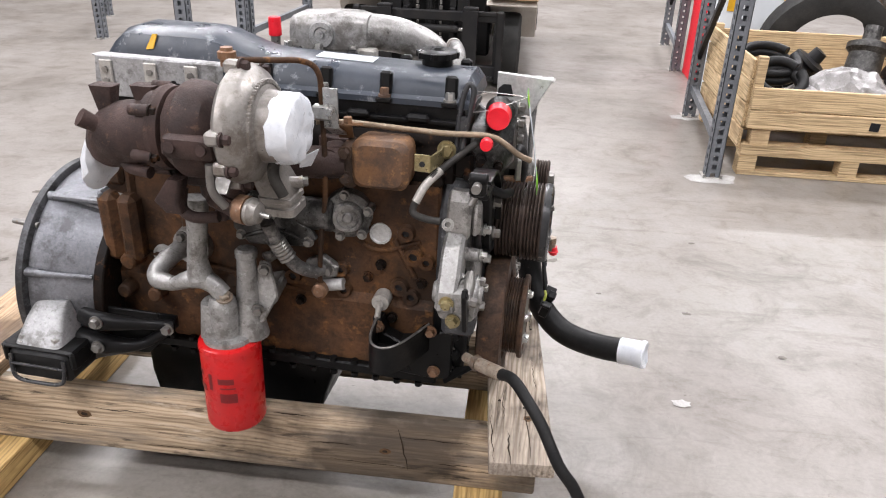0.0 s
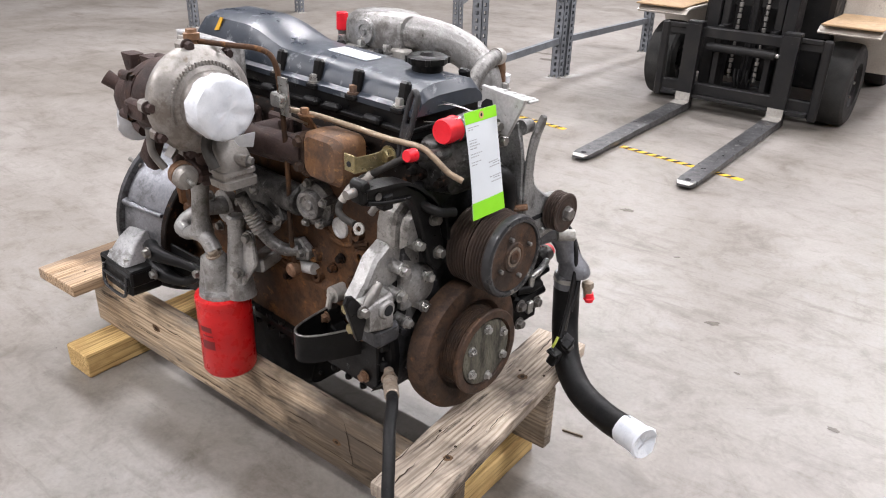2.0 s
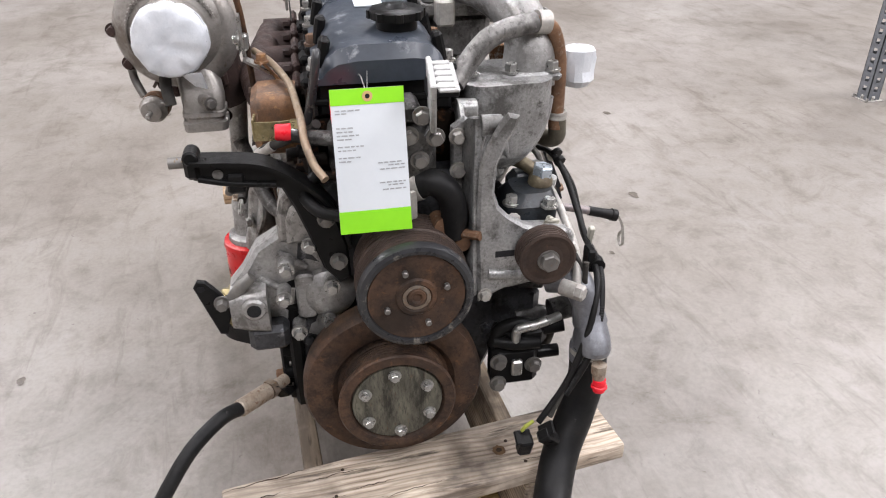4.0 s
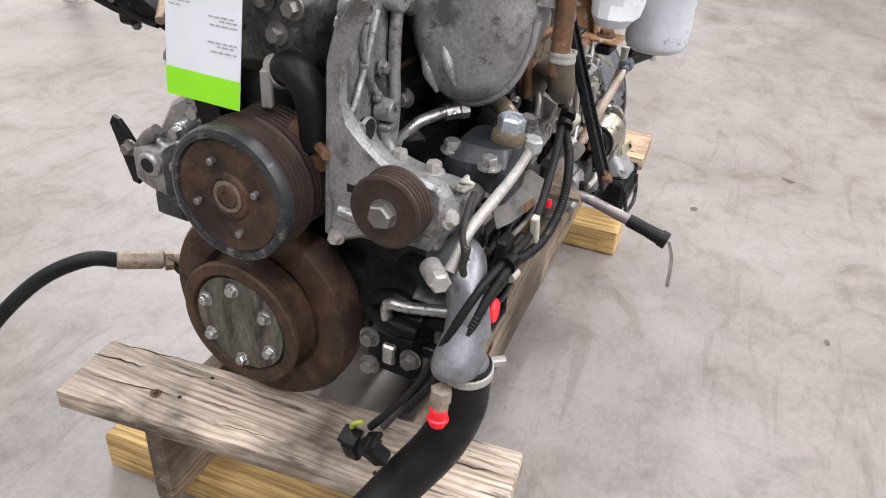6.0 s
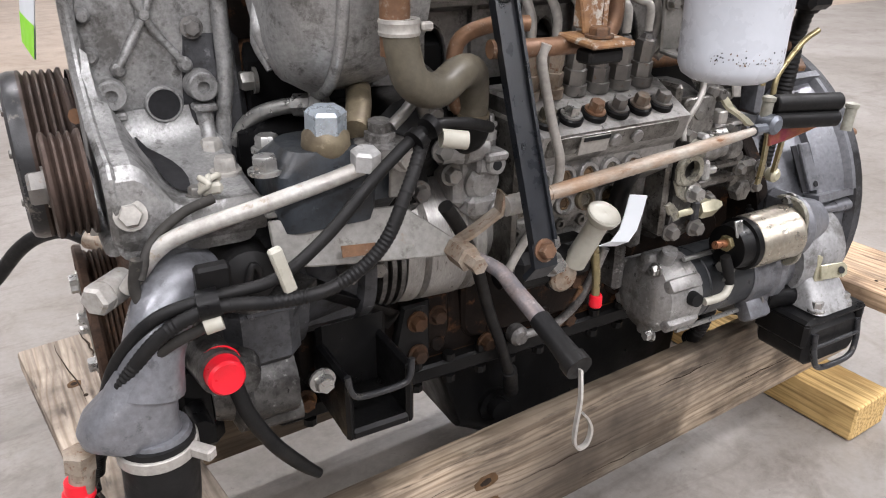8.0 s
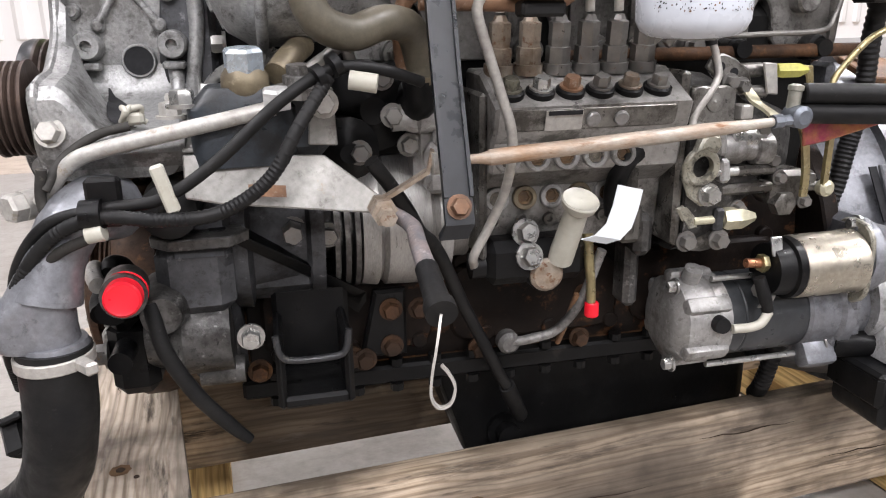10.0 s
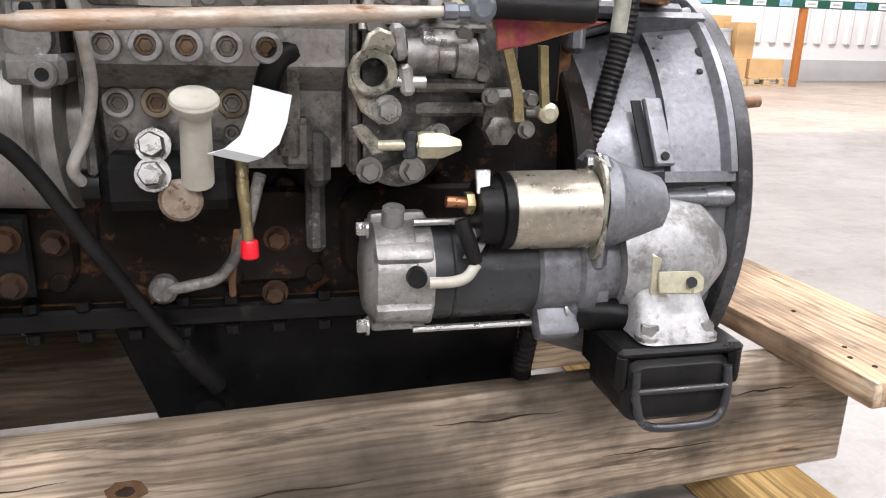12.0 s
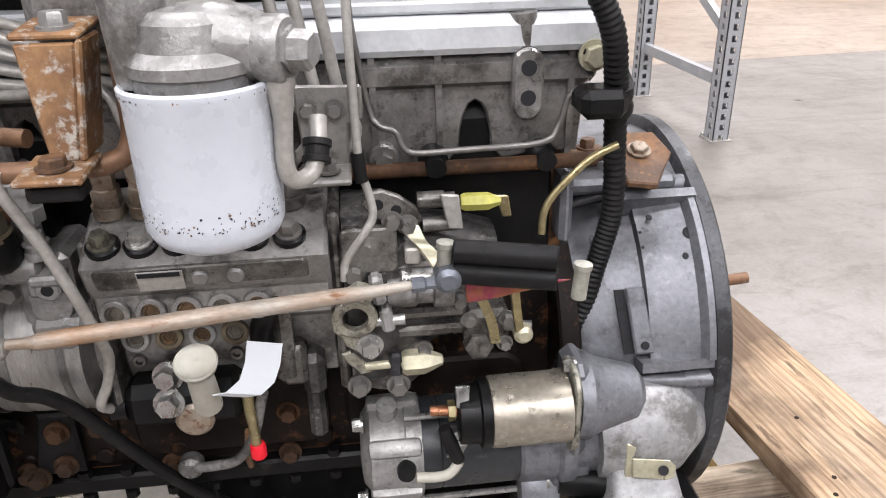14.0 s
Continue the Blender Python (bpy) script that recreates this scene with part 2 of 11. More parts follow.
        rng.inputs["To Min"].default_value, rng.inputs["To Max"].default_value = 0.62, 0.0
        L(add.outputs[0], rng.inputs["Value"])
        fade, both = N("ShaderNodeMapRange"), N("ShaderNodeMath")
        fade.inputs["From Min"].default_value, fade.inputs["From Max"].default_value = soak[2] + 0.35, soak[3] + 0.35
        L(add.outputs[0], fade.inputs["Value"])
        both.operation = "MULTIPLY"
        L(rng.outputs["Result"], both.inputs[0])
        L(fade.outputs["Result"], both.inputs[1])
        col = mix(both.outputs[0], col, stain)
    L(col, b.inputs["Base Color"])
    b.inputs["Specular IOR Level"].default_value = 0.2
    b.inputs["Roughness"].default_value = rough
    bp = N("ShaderNodeBump")
    bp.inputs["Strength"].default_value, bp.inputs["Distance"].default_value = 0.5, 0.003
    L(fib.outputs["Fac"], bp.inputs["Height"])
    L(bp.outputs["Normal"], b.inputs["Normal"])
    return m


WEATHER = ((0.6, 0.48, 0.34), (0.52, 0.4, 0.275), (0.34, 0.25, 0.165))
GREYED = ((0.57, 0.49, 0.4), (0.48, 0.4, 0.32), (0.3, 0.24, 0.18))
M["wood_x"] = wood("weathered_timber", *WEATHER, axis="x", knots=0.95, stain=(0.05, 0.038, 0.028), blotch=3.4, worn=1.15)
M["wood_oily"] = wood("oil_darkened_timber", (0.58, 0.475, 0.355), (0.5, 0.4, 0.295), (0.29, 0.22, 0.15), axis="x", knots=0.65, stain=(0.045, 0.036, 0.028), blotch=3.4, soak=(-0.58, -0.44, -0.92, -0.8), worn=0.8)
M["wood_y"] = wood("weathered_plank", *GREYED, axis="y", knots=0.7, stain=(0.06, 0.048, 0.04), blotch=4.0, worn=1.0)
M["wood_warm_y"] = wood("warm_brown_plank", (0.53, 0.385, 0.25), (0.46, 0.325, 0.205), (0.31, 0.205, 0.125), axis="y", knots=0.7, stain=(0.09, 0.06, 0.04), blotch=4.0, worn=0.8)
M["wood_new_y"] = wood("fresh_yellow_timber", (0.64, 0.45, 0.2), (0.58, 0.4, 0.17), (0.48, 0.32, 0.13), axis="y", knots=0.0, stain=(0.4, 0.25, 0.1))
M["wood_pallet"] = wood("pale_pallet_wood", (0.7, 0.54, 0.33), (0.62, 0.46, 0.27), (0.5, 0.36, 0.2), axis="x", knots=0.1, stain=(0.4, 0.28, 0.16))
M["wood_pallet_y"] = wood("pale_pallet_wood_across", (0.7, 0.54, 0.33), (0.62, 0.46, 0.27), (0.5, 0.36, 0.2), axis="y", knots=0.1, stain=(0.4, 0.28, 0.16))
M["rack"] = mat("grey_rack_steel", (0.2, 0.215, 0.235), (0.16, 0.17, 0.185), (0.3, 0.31, 0.32), rough=0.5, metal=0.2, scale=8, bump=0.05, thirdamt=0.25)
M["rack_pale"] = mat("pale_grey_rack_steel", (0.42, 0.43, 0.445), (0.37, 0.38, 0.39), (0.5, 0.5, 0.5), rough=0.5, metal=0.15, scale=8, bump=0.05, thirdamt=0.25)
M["alu_pale"] = mat("pale_dusty_aluminium", (0.44, 0.44, 0.44), (0.34, 0.34, 0.34), (0.2, 0.195, 0.185), rough=0.5, metal=0.35, scale=14, bump=0.25, thirdamt=0.4, grime=0.2, grime_col=(0.1, 0.095, 0.085))
M["fork_black"] = mat("worn_black_truck_steel", (0.013, 0.013, 0.014), (0.022, 0.021, 0.02), (0.06, 0.055, 0.052), rough=0.45, scale=8, bump=0.08, thirdamt=0.3, spec=0.2)
M["fork_steel"] = mat("scuffed_fork_steel", (0.12, 0.12, 0.122), (0.07, 0.07, 0.072), (0.4, 0.4, 0.39), rough=0.4, metal=0.5, scale=10, bump=0.05, thirdamt=0.4)
M["tyre"] = mat("dusty_tyre_rubber", (0.05, 0.049, 0.047), (0.035, 0.035, 0.034), rough=0.8, scale=12, bump=0.2, spec=0.1)
M["card"] = mat("cardboard", (0.62, 0.4, 0.19), (0.56, 0.36, 0.17), rough=0.8, scale=6, bump=0.03, fine_amt=0.08)
M["green"] = mat("green_printed_card", (0.28, 0.75, 0.02), (0.25, 0.7, 0.02), rough=0.5, bump=0, fine_amt=0.03)
M["paper"] = mat("white_card", (0.68, 0.72, 0.75), (0.65, 0.69, 0.72), rough=0.55, bump=0, fine_amt=0.02)
M["ink"] = mat("black_ink", (0.03, 0.03, 0.032), rough=0.6, bump=0, spec=0.1)
M["ink_pale"] = mat("pale_grey_ink", (0.5, 0.52, 0.53), rough=0.6, bump=0)
M["ink_red"] = mat("dark_print_on_red", (0.2, 0.01, 0.012), rough=0.4, bump=0)
M["alu_bright_dirty"] = mat("weathered_filter_head_aluminium", (0.42, 0.415, 0.4), (0.3, 0.29, 0.28), (0.55, 0.55, 0.54), rough=0.42, metal=0.5, scale=18, bump=0.3, thirdamt=0.45, grime=0.15, grime_col=(0.11, 0.1, 0.09))
M["plate_green"] = mat("grey_stained_plate", (0.21, 0.2, 0.155), (0.1, 0.095, 0.075), (0.16, 0.11, 0.07), rough=0.5, metal=0.4, scale=18, bump=0.2, thirdamt=0.4, stretch=(1, 2.2, 0.6), grime=0.55, grime_col=(0.02, 0.018, 0.015))
M["rust_pulley_dark"] = mat("dark_rusty_pulley", (0.075, 0.052, 0.042), (0.045, 0.034, 0.029), (0.13, 0.075, 0.05), rough=0.5, metal=0.3, scale=16, bump=0.15, thirdamt=0.35, spec=0.2)
M["worn_black"] = mat("worn_black_rim", (0.035, 0.036, 0.038), (0.02, 0.02, 0.022), (0.19, 0.175, 0.15), rough=0.34, scale=14, bump=0.15, thirdamt=0.45)
M["steel_rusty"] = mat("pale_rusty_ferrule", (0.4, 0.35, 0.29), (0.28, 0.21, 0.15), (0.2, 0.105, 0.06), rough=0.5, metal=0.4, scale=40, bump=0.2, thirdamt=0.55)
M["alu_dirty_warm"] = mat("grey_manifold_aluminium", (0.36, 0.35, 0.335), (0.22, 0.212, 0.2), (0.1, 0.096, 0.09), rough=0.38, metal=0.7, scale=11, bump=0.25, thirdamt=0.35, grime=0.4, grime_col=(0.045, 0.04, 0.035))
M["alu_oily_grey"] = mat("grease_stained_pump_aluminium", (0.42, 0.405, 0.385), (0.27, 0.26, 0.245), (0.12, 0.115, 0.11), rough=0.42, metal=0.5, scale=20, bump=0.2, thirdamt=0.38, grime=0.2, grime_col=(0.06, 0.055, 0.05))
M["alu_white"] = mat("flaking_pale_paint", (0.62, 0.64, 0.66), (0.5, 0.51, 0.52), (0.3, 0.29, 0.28), rough=0.4, metal=0.15, scale=14, bump=0.15, thirdamt=0.3, fine_amt=0.15, grime=0.0)
M["gov_grey"] = mat("oily_polished_casting", (0.26, 0.25, 0.23), (0.13, 0.122, 0.11), (0.4, 0.39, 0.37), rough=0.36, metal=0.6, scale=24, bump=0.3, thirdamt=0.35, grime=0.45, grime_col=(0.03, 0.025, 0.02))
M["olive_steel"] = mat("olive_passivated_steel", (0.44, 0.43, 0.37), (0.33, 0.31, 0.24), (0.4, 0.33, 0.14), rough=0.4, metal=0.5, scale=40, bump=0.12, thirdamt=0.35, grime=0.2)
M["plug_brown"] = mat("brown_grease", (0.13, 0.075, 0.035), (0.07, 0.045, 0.025), (0.2, 0.13, 0.06), rough=0.5, scale=90, bump=0.3)
M["plug_grey"] = mat("grey_grease", (0.16, 0.14, 0.11), (0.09, 0.08, 0.065), (0.22, 0.19, 0.14), rough=0.5, scale=90, bump=0.3)
M["steel_rusty2"] = mat("tarnished_fitting_steel", (0.28, 0.24, 0.2), (0.2, 0.15, 0.11), (0.3, 0.17, 0.09), rough=0.45, metal=0.5, scale=50, bump=0.15)
M["nylon"] = mat("aged_clear_nylon", (0.47, 0.46, 0.4), (0.38, 0.36, 0.3), rough=0.4, scale=30, bump=0.05, fine_amt=0.08)
M["nylon_dull"] = mat("dull_zinc_pin", (0.42, 0.42, 0.36), (0.34, 0.33, 0.28), rough=0.45, metal=0.3, scale=40, bump=0.08)
M["nylon_green"] = mat("yellow_green_insulation", (0.45, 0.5, 0.08), rough=0.5, bump=0)
M["brass_dull"] = mat("dull_tan_brass", (0.24, 0.2, 0.13), (0.16, 0.13, 0.09), (0.33, 0.28, 0.2), rough=0.45, metal=0.4, scale=30, bump=0.15)
M["brass_pale"] = mat("pale_passivated_steel", (0.6, 0.57, 0.42), (0.5, 0.47, 0.34), rough=0.38, metal=0.5, scale=30, bump=0.08)
M["anod"] = mat("magenta_gold_stained_plate", (0.3, 0.045, 0.085), (0.5, 0.27, 0.045), (0.24, 0.1, 0.09), rough=0.4, metal=0.3, scale=22, bump=0.05, thirdamt=0.35)
M["yellow_conn"] = mat("yellow_green_plastic", (0.5, 0.48, 0.1), (0.42, 0.4, 0.1), rough=0.45, scale=30, bump=0.05)
M["rod"] = mat("rust_streaked_rod", (0.5, 0.46, 0.4), (0.36, 0.2, 0.1), (0.25, 0.12, 0.055), rough=0.5, metal=0.3, scale=14, fine=200, bump=0.2, thirdamt=0.4, stretch=(0.6, 2, 2))
M["steel_blue"] = mat("blue_grey_joint", (0.2, 0.22, 0.25), (0.14, 0.15, 0.17), rough=0.4, metal=0.5, scale=30, bump=0.1)
M["timer"] = mat("pale_machined_steel", (0.48, 0.465, 0.44), (0.36, 0.35, 0.33), (0.2, 0.18, 0.15), rough=0.4, metal=0.5, scale=18, bump=0.1, thirdamt=0.35, stretch=(4, 1, 1))
M["rust_orange_pale"] = mat("flaking_rusty_bracket", (0.36, 0.2, 0.09), (0.17, 0.085, 0.045), (0.5, 0.46, 0.4), rough=0.6, scale=20, bump=0.35, thirdamt=0.62)
M["filter_white"] = mat("white_filter_enamel", (0.6, 0.63, 0.68), (0.56, 0.59, 0.64), rough=0.3, scale=14, bump=0.02, fine_amt=0.04)
M["starter_black"] = mat("satin_black_motor_body", (0.04, 0.043, 0.047), (0.028, 0.03, 0.032), (0.07, 0.07, 0.072), rough=0.38, scale=20, bump=0.08, thirdamt=0.3)
M["nickel"] = mat("tarnished_nickel_plate", (0.52, 0.48, 0.4), (0.42, 0.38, 0.31), (0.25, 0.21, 0.16), rough=0.34, metal=0.75, scale=22, bump=0.06, thirdamt=0.35)
M["copper_bright"] = mat("copper", (0.55, 0.26, 0.14), (0.4, 0.18, 0.1), rough=0.4, metal=0.8, scale=40, bump=0.1)
M["blue_black"] = mat("dark_blue_grey_paint", (0.035, 0.042, 0.05), (0.022, 0.026, 0.03), (0.1, 0.105, 0.11), rough=0.4, scale=18, bump=0.2, thirdamt=0.35, grime=0.4, grime_col=(0.01, 0.009, 0.008))
M["blue_zinc"] = mat("pale_blue_zinc", (0.55, 0.62, 0.68), (0.47, 0.53, 0.58), rough=0.3, metal=0.6, scale=40, bump=0.05)
M["pale_pipe"] = mat("pale_coated_pipe", (0.48, 0.47, 0.44), (0.4, 0.38, 0.35), (0.34, 0.29, 0.23), rough=0.45, metal=0.3, scale=26, bump=0.12)
M["pale_plate"] = mat("pale_sheet_steel", (0.34, 0.33, 0.31), (0.25, 0.24, 0.22), (0.3, 0.22, 0.14), rough=0.42, metal=0.4, scale=11, bump=0.06, thirdamt=0.3, grime=0.2, grime_col=(0.08, 0.07, 0.06))
M["black_strap"] = mat("scuffed_black_paint", (0.016, 0.018, 0.022), (0.011, 0.0125, 0.015), (0.09, 0.09, 0.095), rough=0.34, scale=22, bump=0.05, thirdamt=0.18)
M["tan_rubber"] = mat("faded_olive_rubber", (0.12, 0.105, 0.075), (0.085, 0.075, 0.055), (0.18, 0.16, 0.125), rough=0.5, scale=16, bump=0.1, thirdamt=0.3)
M["steel_mottled"] = mat("mottled_steel_tube", (0.3, 0.25, 0.24), (0.16, 0.17, 0.19), (0.4, 0.36, 0.34), rough=0.42, metal=0.4, scale=40, bump=0.12)


def concrete(name, tint):
    m = bpy.data.materials.new(name)
    m.use_nodes = True
    nt, N, L = m.node_tree, m.node_tree.nodes.new, m.node_tree.links.new
    b = nt.nodes["Principled BSDF"]
    co = N("ShaderNodeTexCoord")

    def noi(sc, det, ro, dist=0.0):
        n = N("ShaderNodeTexNoise")
        n.inputs["Scale"].default_value, n.inputs["Detail"].default_value = sc, det
        n.inputs["Roughness"].default_value, n.inputs["Distortion"].default_value = ro, dist
        L(co.outputs["Object"], n.inputs["Vector"])
        return n.outputs["Fac"]

    def ramp(fac, stops):
        r = N("ShaderNodeValToRGB")
        el = r.color_ramp.elements
        while len(el) < len(stops):
            el.new(0.5)
        for e, (p, c) in zip(el, stops):
            e.position, e.color = p, (*c, 1)
        L(fac, r.inputs["Fac"])
        return r.outputs["Color"]

    def mul(a, c, f=1.0):
        x = N("ShaderNodeMix")
        x.data_type, x.blend_type = "RGBA", "MULTIPLY"
        x.inputs[0].default_value = f
        L(a, x.inputs[6])
        L(c, x.inputs[7])
        return x.outputs[2]
    col = ramp(noi(0.55, 8, 0.68, 0.4), [(0.3, (0.155, 0.137, 0.12)), (0.45, (0.215, 0.196, 0.176)), (0.55, (0.245, 0.226, 0.208)), (0.7, (0.3, 0.283, 0.264))])
    tone = N("ShaderNodeRGB")
    tone.outputs[0].default_value = (*tint, 1)
    col = mul(col, tone.outputs[0])
    col = mul(col, ramp(noi(2.6, 9, 0.74, 0.8), [(0.34, (0.6, 0.57, 0.53)), (0.44, (0.88, 0.87, 0.85)), (0.56, (1, 1, 1))]), 0.9)
    col = mul(col, ramp(noi(9.0, 8, 0.72, 0.5), [(0.34, (0.7, 0.68, 0.65)), (0.5, (1, 1, 1))]), 0.75)
    col = mul(col, ramp(noi(70, 4, 0.65), [(0.25, (0.78, 0.78, 0.77)), (0.6, (1, 1, 1))]), 0.7)
    # trowel sweeps and tyre scuffs
    mp = N("ShaderNodeMapping")
    mp.inputs["Rotation"].default_value, mp.inputs["Scale"].default_value = (0, 0, 0.6), (1.2, 7.0, 1)
    L(co.outputs["Object"], mp.inputs["Vector"])
    sweep = N("ShaderNodeTexNoise")
    sweep.inputs["Scale"].default_value, sweep.inputs["Detail"].default_value, sweep.inputs["Roughness"].default_value, sweep.inputs["Distortion"].default_value = 1.6, 7, 0.7, 1.2
    L(mp.outputs[0], sweep.inputs["Vector"])
    col = mul(col, ramp(sweep.outputs["Fac"], [(0.32, (0.66, 0.63, 0.6)), (0.46, (1, 1, 1))]), 0.7)
    scuff = noi(13, 3, 0.75, 2.5)
    col = mul(col, ramp(scuff, [(0.24, (0.45, 0.42, 0.39)), (0.32, (1, 1, 1))]), 0.85)
    L(col, b.inputs["Base Color"])
    r = N("ShaderNodeMapRange")
    r.inputs["To Min"].default_value, r.inputs["To Max"].default_value = 0.28, 0.55
    L(noi(3.0, 5, 0.6), r.inputs["Value"])
    L(r.outputs["Result"], b.inputs["Roughness"])
    bp = N("ShaderNodeBump")
    bp.inputs["Strength"].default_value, bp.inputs["Distance"].default_value = 0.12, 0.002
    L(noi(25, 6, 0.65), bp.inputs["Height"])
    L(bp.outputs["Normal"], b.inputs["Normal"])
    return m


M["concrete"] = concrete("sealed_concrete", (1, 1, 1))
M["concrete_warm"] = concrete("warm_tinted_concrete", (1.5, 1.32, 1.15))
# grey picked to reduce fill light from the walls out of view
M["wall_far"] = mat("grey_unseen_wall", (0.4, 0.4, 0.4), (0.36, 0.36, 0.36), rough=0.6, scale=1.5, bump=0.02, fine_amt=0.05)
M["wall"] = mat("white_wall_panel", (0.8, 0.785, 0.77), (0.77, 0.755, 0.74), rough=0.55, scale=1.5, bump=0.02, fine_amt=0.05)
# dark so that the unseen ceiling bounces little light
M["ceiling"] = mat("dark_unseen_ceiling", (0.16, 0.16, 0.165), (0.13, 0.13, 0.135), rough=0.6, scale=1.5, bump=0.02, fine_amt=0.05)
M["plastic_film"] = mat("dusty_clear_film", (0.33, 0.32, 0.31), (0.2, 0.19, 0.185), (0.6, 0.6, 0.6), rough=0.3, scale=10, bump=0.3, thirdamt=0.4)
M["tape_yellow"] = mat("worn_yellow_tape", (0.85, 0.52, 0.02), (0.75, 0.45, 0.03), (0.5, 0.4, 0.2), rough=0.5, scale=30, bump=0.02, thirdamt=0.3)
M["cream_paint"] = mat("chalky_cream_paint", (0.62, 0.58, 0.52), (0.55, 0.5, 0.44), (0.25, 0.2, 0.16), rough=0.45, scale=6, bump=0.04, thirdamt=0.25)
M["tan_step"] = mat("tan_step_mat", (0.42, 0.28, 0.15), (0.3, 0.2, 0.11), rough=0.7, scale=14, bump=0.1)
M["rack_orange"] = mat("orange_brown_rack_paint", (0.55, 0.2, 0.05), (0.45, 0.17, 0.05), (0.3, 0.15, 0.08), rough=0.5, scale=9, bump=0.05, thirdamt=0.2)
M["rack_green"] = mat("dark_green_rack_paint", (0.03, 0.12, 0.08), (0.025, 0.1, 0.07), rough=0.45, scale=9, bump=0.04)
M["label_blue"] = mat("pale_blue_label", (0.35, 0.6, 0.8), rough=0.5, bump=0, fine_amt=0.03)
M["wall_grey"] = mat("grey_wall_paint", (0.5, 0.5, 0.5), (0.45, 0.45, 0.45), rough=0.6, scale=3, bump=0.02, fine_amt=0.05)
M["spot"] = mat("oil_drop_on_concrete", (0.09, 0.075, 0.06), (0.14, 0.12, 0.1), rough=0.5, scale=40, bump=0.02)
M["pale_spot"] = mat("pale_scuff_on_concrete", (0.45, 0.44, 0.42), (0.36, 0.35, 0.33), rough=0.7, scale=14, bump=0.05)
M["tan_pipe"] = mat("tan_stained_pipe", (0.34, 0.26, 0.18), (0.24, 0.18, 0.125), (0.42, 0.36, 0.28), rough=0.45, metal=0.4, scale=26, bump=0.12)
M["crack"] = mat("dark_timber_split", (0.035, 0.026, 0.02), (0.055, 0.04, 0.03), rough=0.9, scale=60, bump=0, spec=0.05)
M["knot"] = mat("brown_timber_knot", (0.16, 0.095, 0.05), (0.09, 0.055, 0.03), rough=0.7, scale=70, bump=0.1, spec=0.1)


# ---- shapes ----
def V(*a):
    return Vector(a)


def frame_of(n, up=(0, 0, 1)):
    """A turn whose z axis is n."""
    n = Vector(n).normalized()
    u = Vector(up)
    if abs(n.dot(u.normalized())) > 0.97:
        u = Vector((1, 0, 0))
    x = u.cross(n).normalized()
    return Matrix((x, n.cross(x), n)).transposed()


def box(bm, c, s, rot=(0, 0, 0), bevel=0.004, seg=1):
    m = pose(*c, *rot) @ Matrix.Diagonal((*s, 1))
    r = bmesh.ops.create_cube(bm, size=1, matrix=m)
    if bevel:
        edges = list({e for v in r["verts"] for e in v.link_edges})
        bmesh.ops.bevel(bm, geom=edges, offset=min(bevel, min(s) * 0.45), segments=seg, profile=0.5, affect="EDGES")
    return r


def span(bm, lo, hi, bevel=0.004, seg=1):
    """A box from one corner to the other."""
    return box(bm, [(a + b) / 2 for a, b in zip(lo, hi)], [abs(b - a) for a, b in zip(lo, hi)], bevel=bevel, seg=seg)


def lathe(bm, p, axis, prof, seg=28, start=0.0, caps=True, squash=1.0):
    """Turns a profile of (distance along the axis, radius) round the axis through p."""
    seg = 16 if 8 < seg < 16 else seg
    p = Vector(p)
    f = frame_of(axis)
    rings = []
    for d, r in prof:
        rings.append([bm.verts.new(p + f @ V(r * math.cos(start + 2 * math.pi * i / seg), squash * r * math.sin(start + 2 * math.pi * i / seg), d)) for i in range(seg)])
    for a, b in zip(rings[:-1], rings[1:]):
        for i in range(seg):
            j = (i + 1) % seg
            bm.faces.new((a[i], a[j], b[j], b[i]))
    if caps:
        if prof[0][1] > 1e-5:
            bm.faces.new(rings[0][::-1])
        if prof[-1][1] > 1e-5:
            bm.faces.new(rings[-1])


def cyl(bm, a, b, r, r2=None, seg=18, bevel=0.0):
    a, b = Vector(a), Vector(b)
    d = (b - a).length
    r2 = r if r2 is None else r2
    prof = [(0, r), (d, r2)]
    if bevel:
        prof = [(0, r - bevel), (bevel, r), (d - bevel, r2), (d, r2 - bevel)]
    lathe(bm, a, b - a, prof, seg)


def smooth_line(pts, n=6):
    P = [Vector(p) for p in pts]
    if len(P) < 3:
        return P
    Q = [2 * P[0] - P[1]] + P + [2 * P[-1] - P[-2]]
    out = []
    for i in range(1, len(Q) - 2):
        a, b, c, d = Q[i - 1:i + 3]
        for k in range(n):
            t = k / n
            out.append(0.5 * ((2 * b) + (c - a) * t + (2 * a - 5 * b + 4 * c - d) * t * t + (3 * b - a - 3 * c + d) * t ** 3))
    out.append(P[-1])
    return out


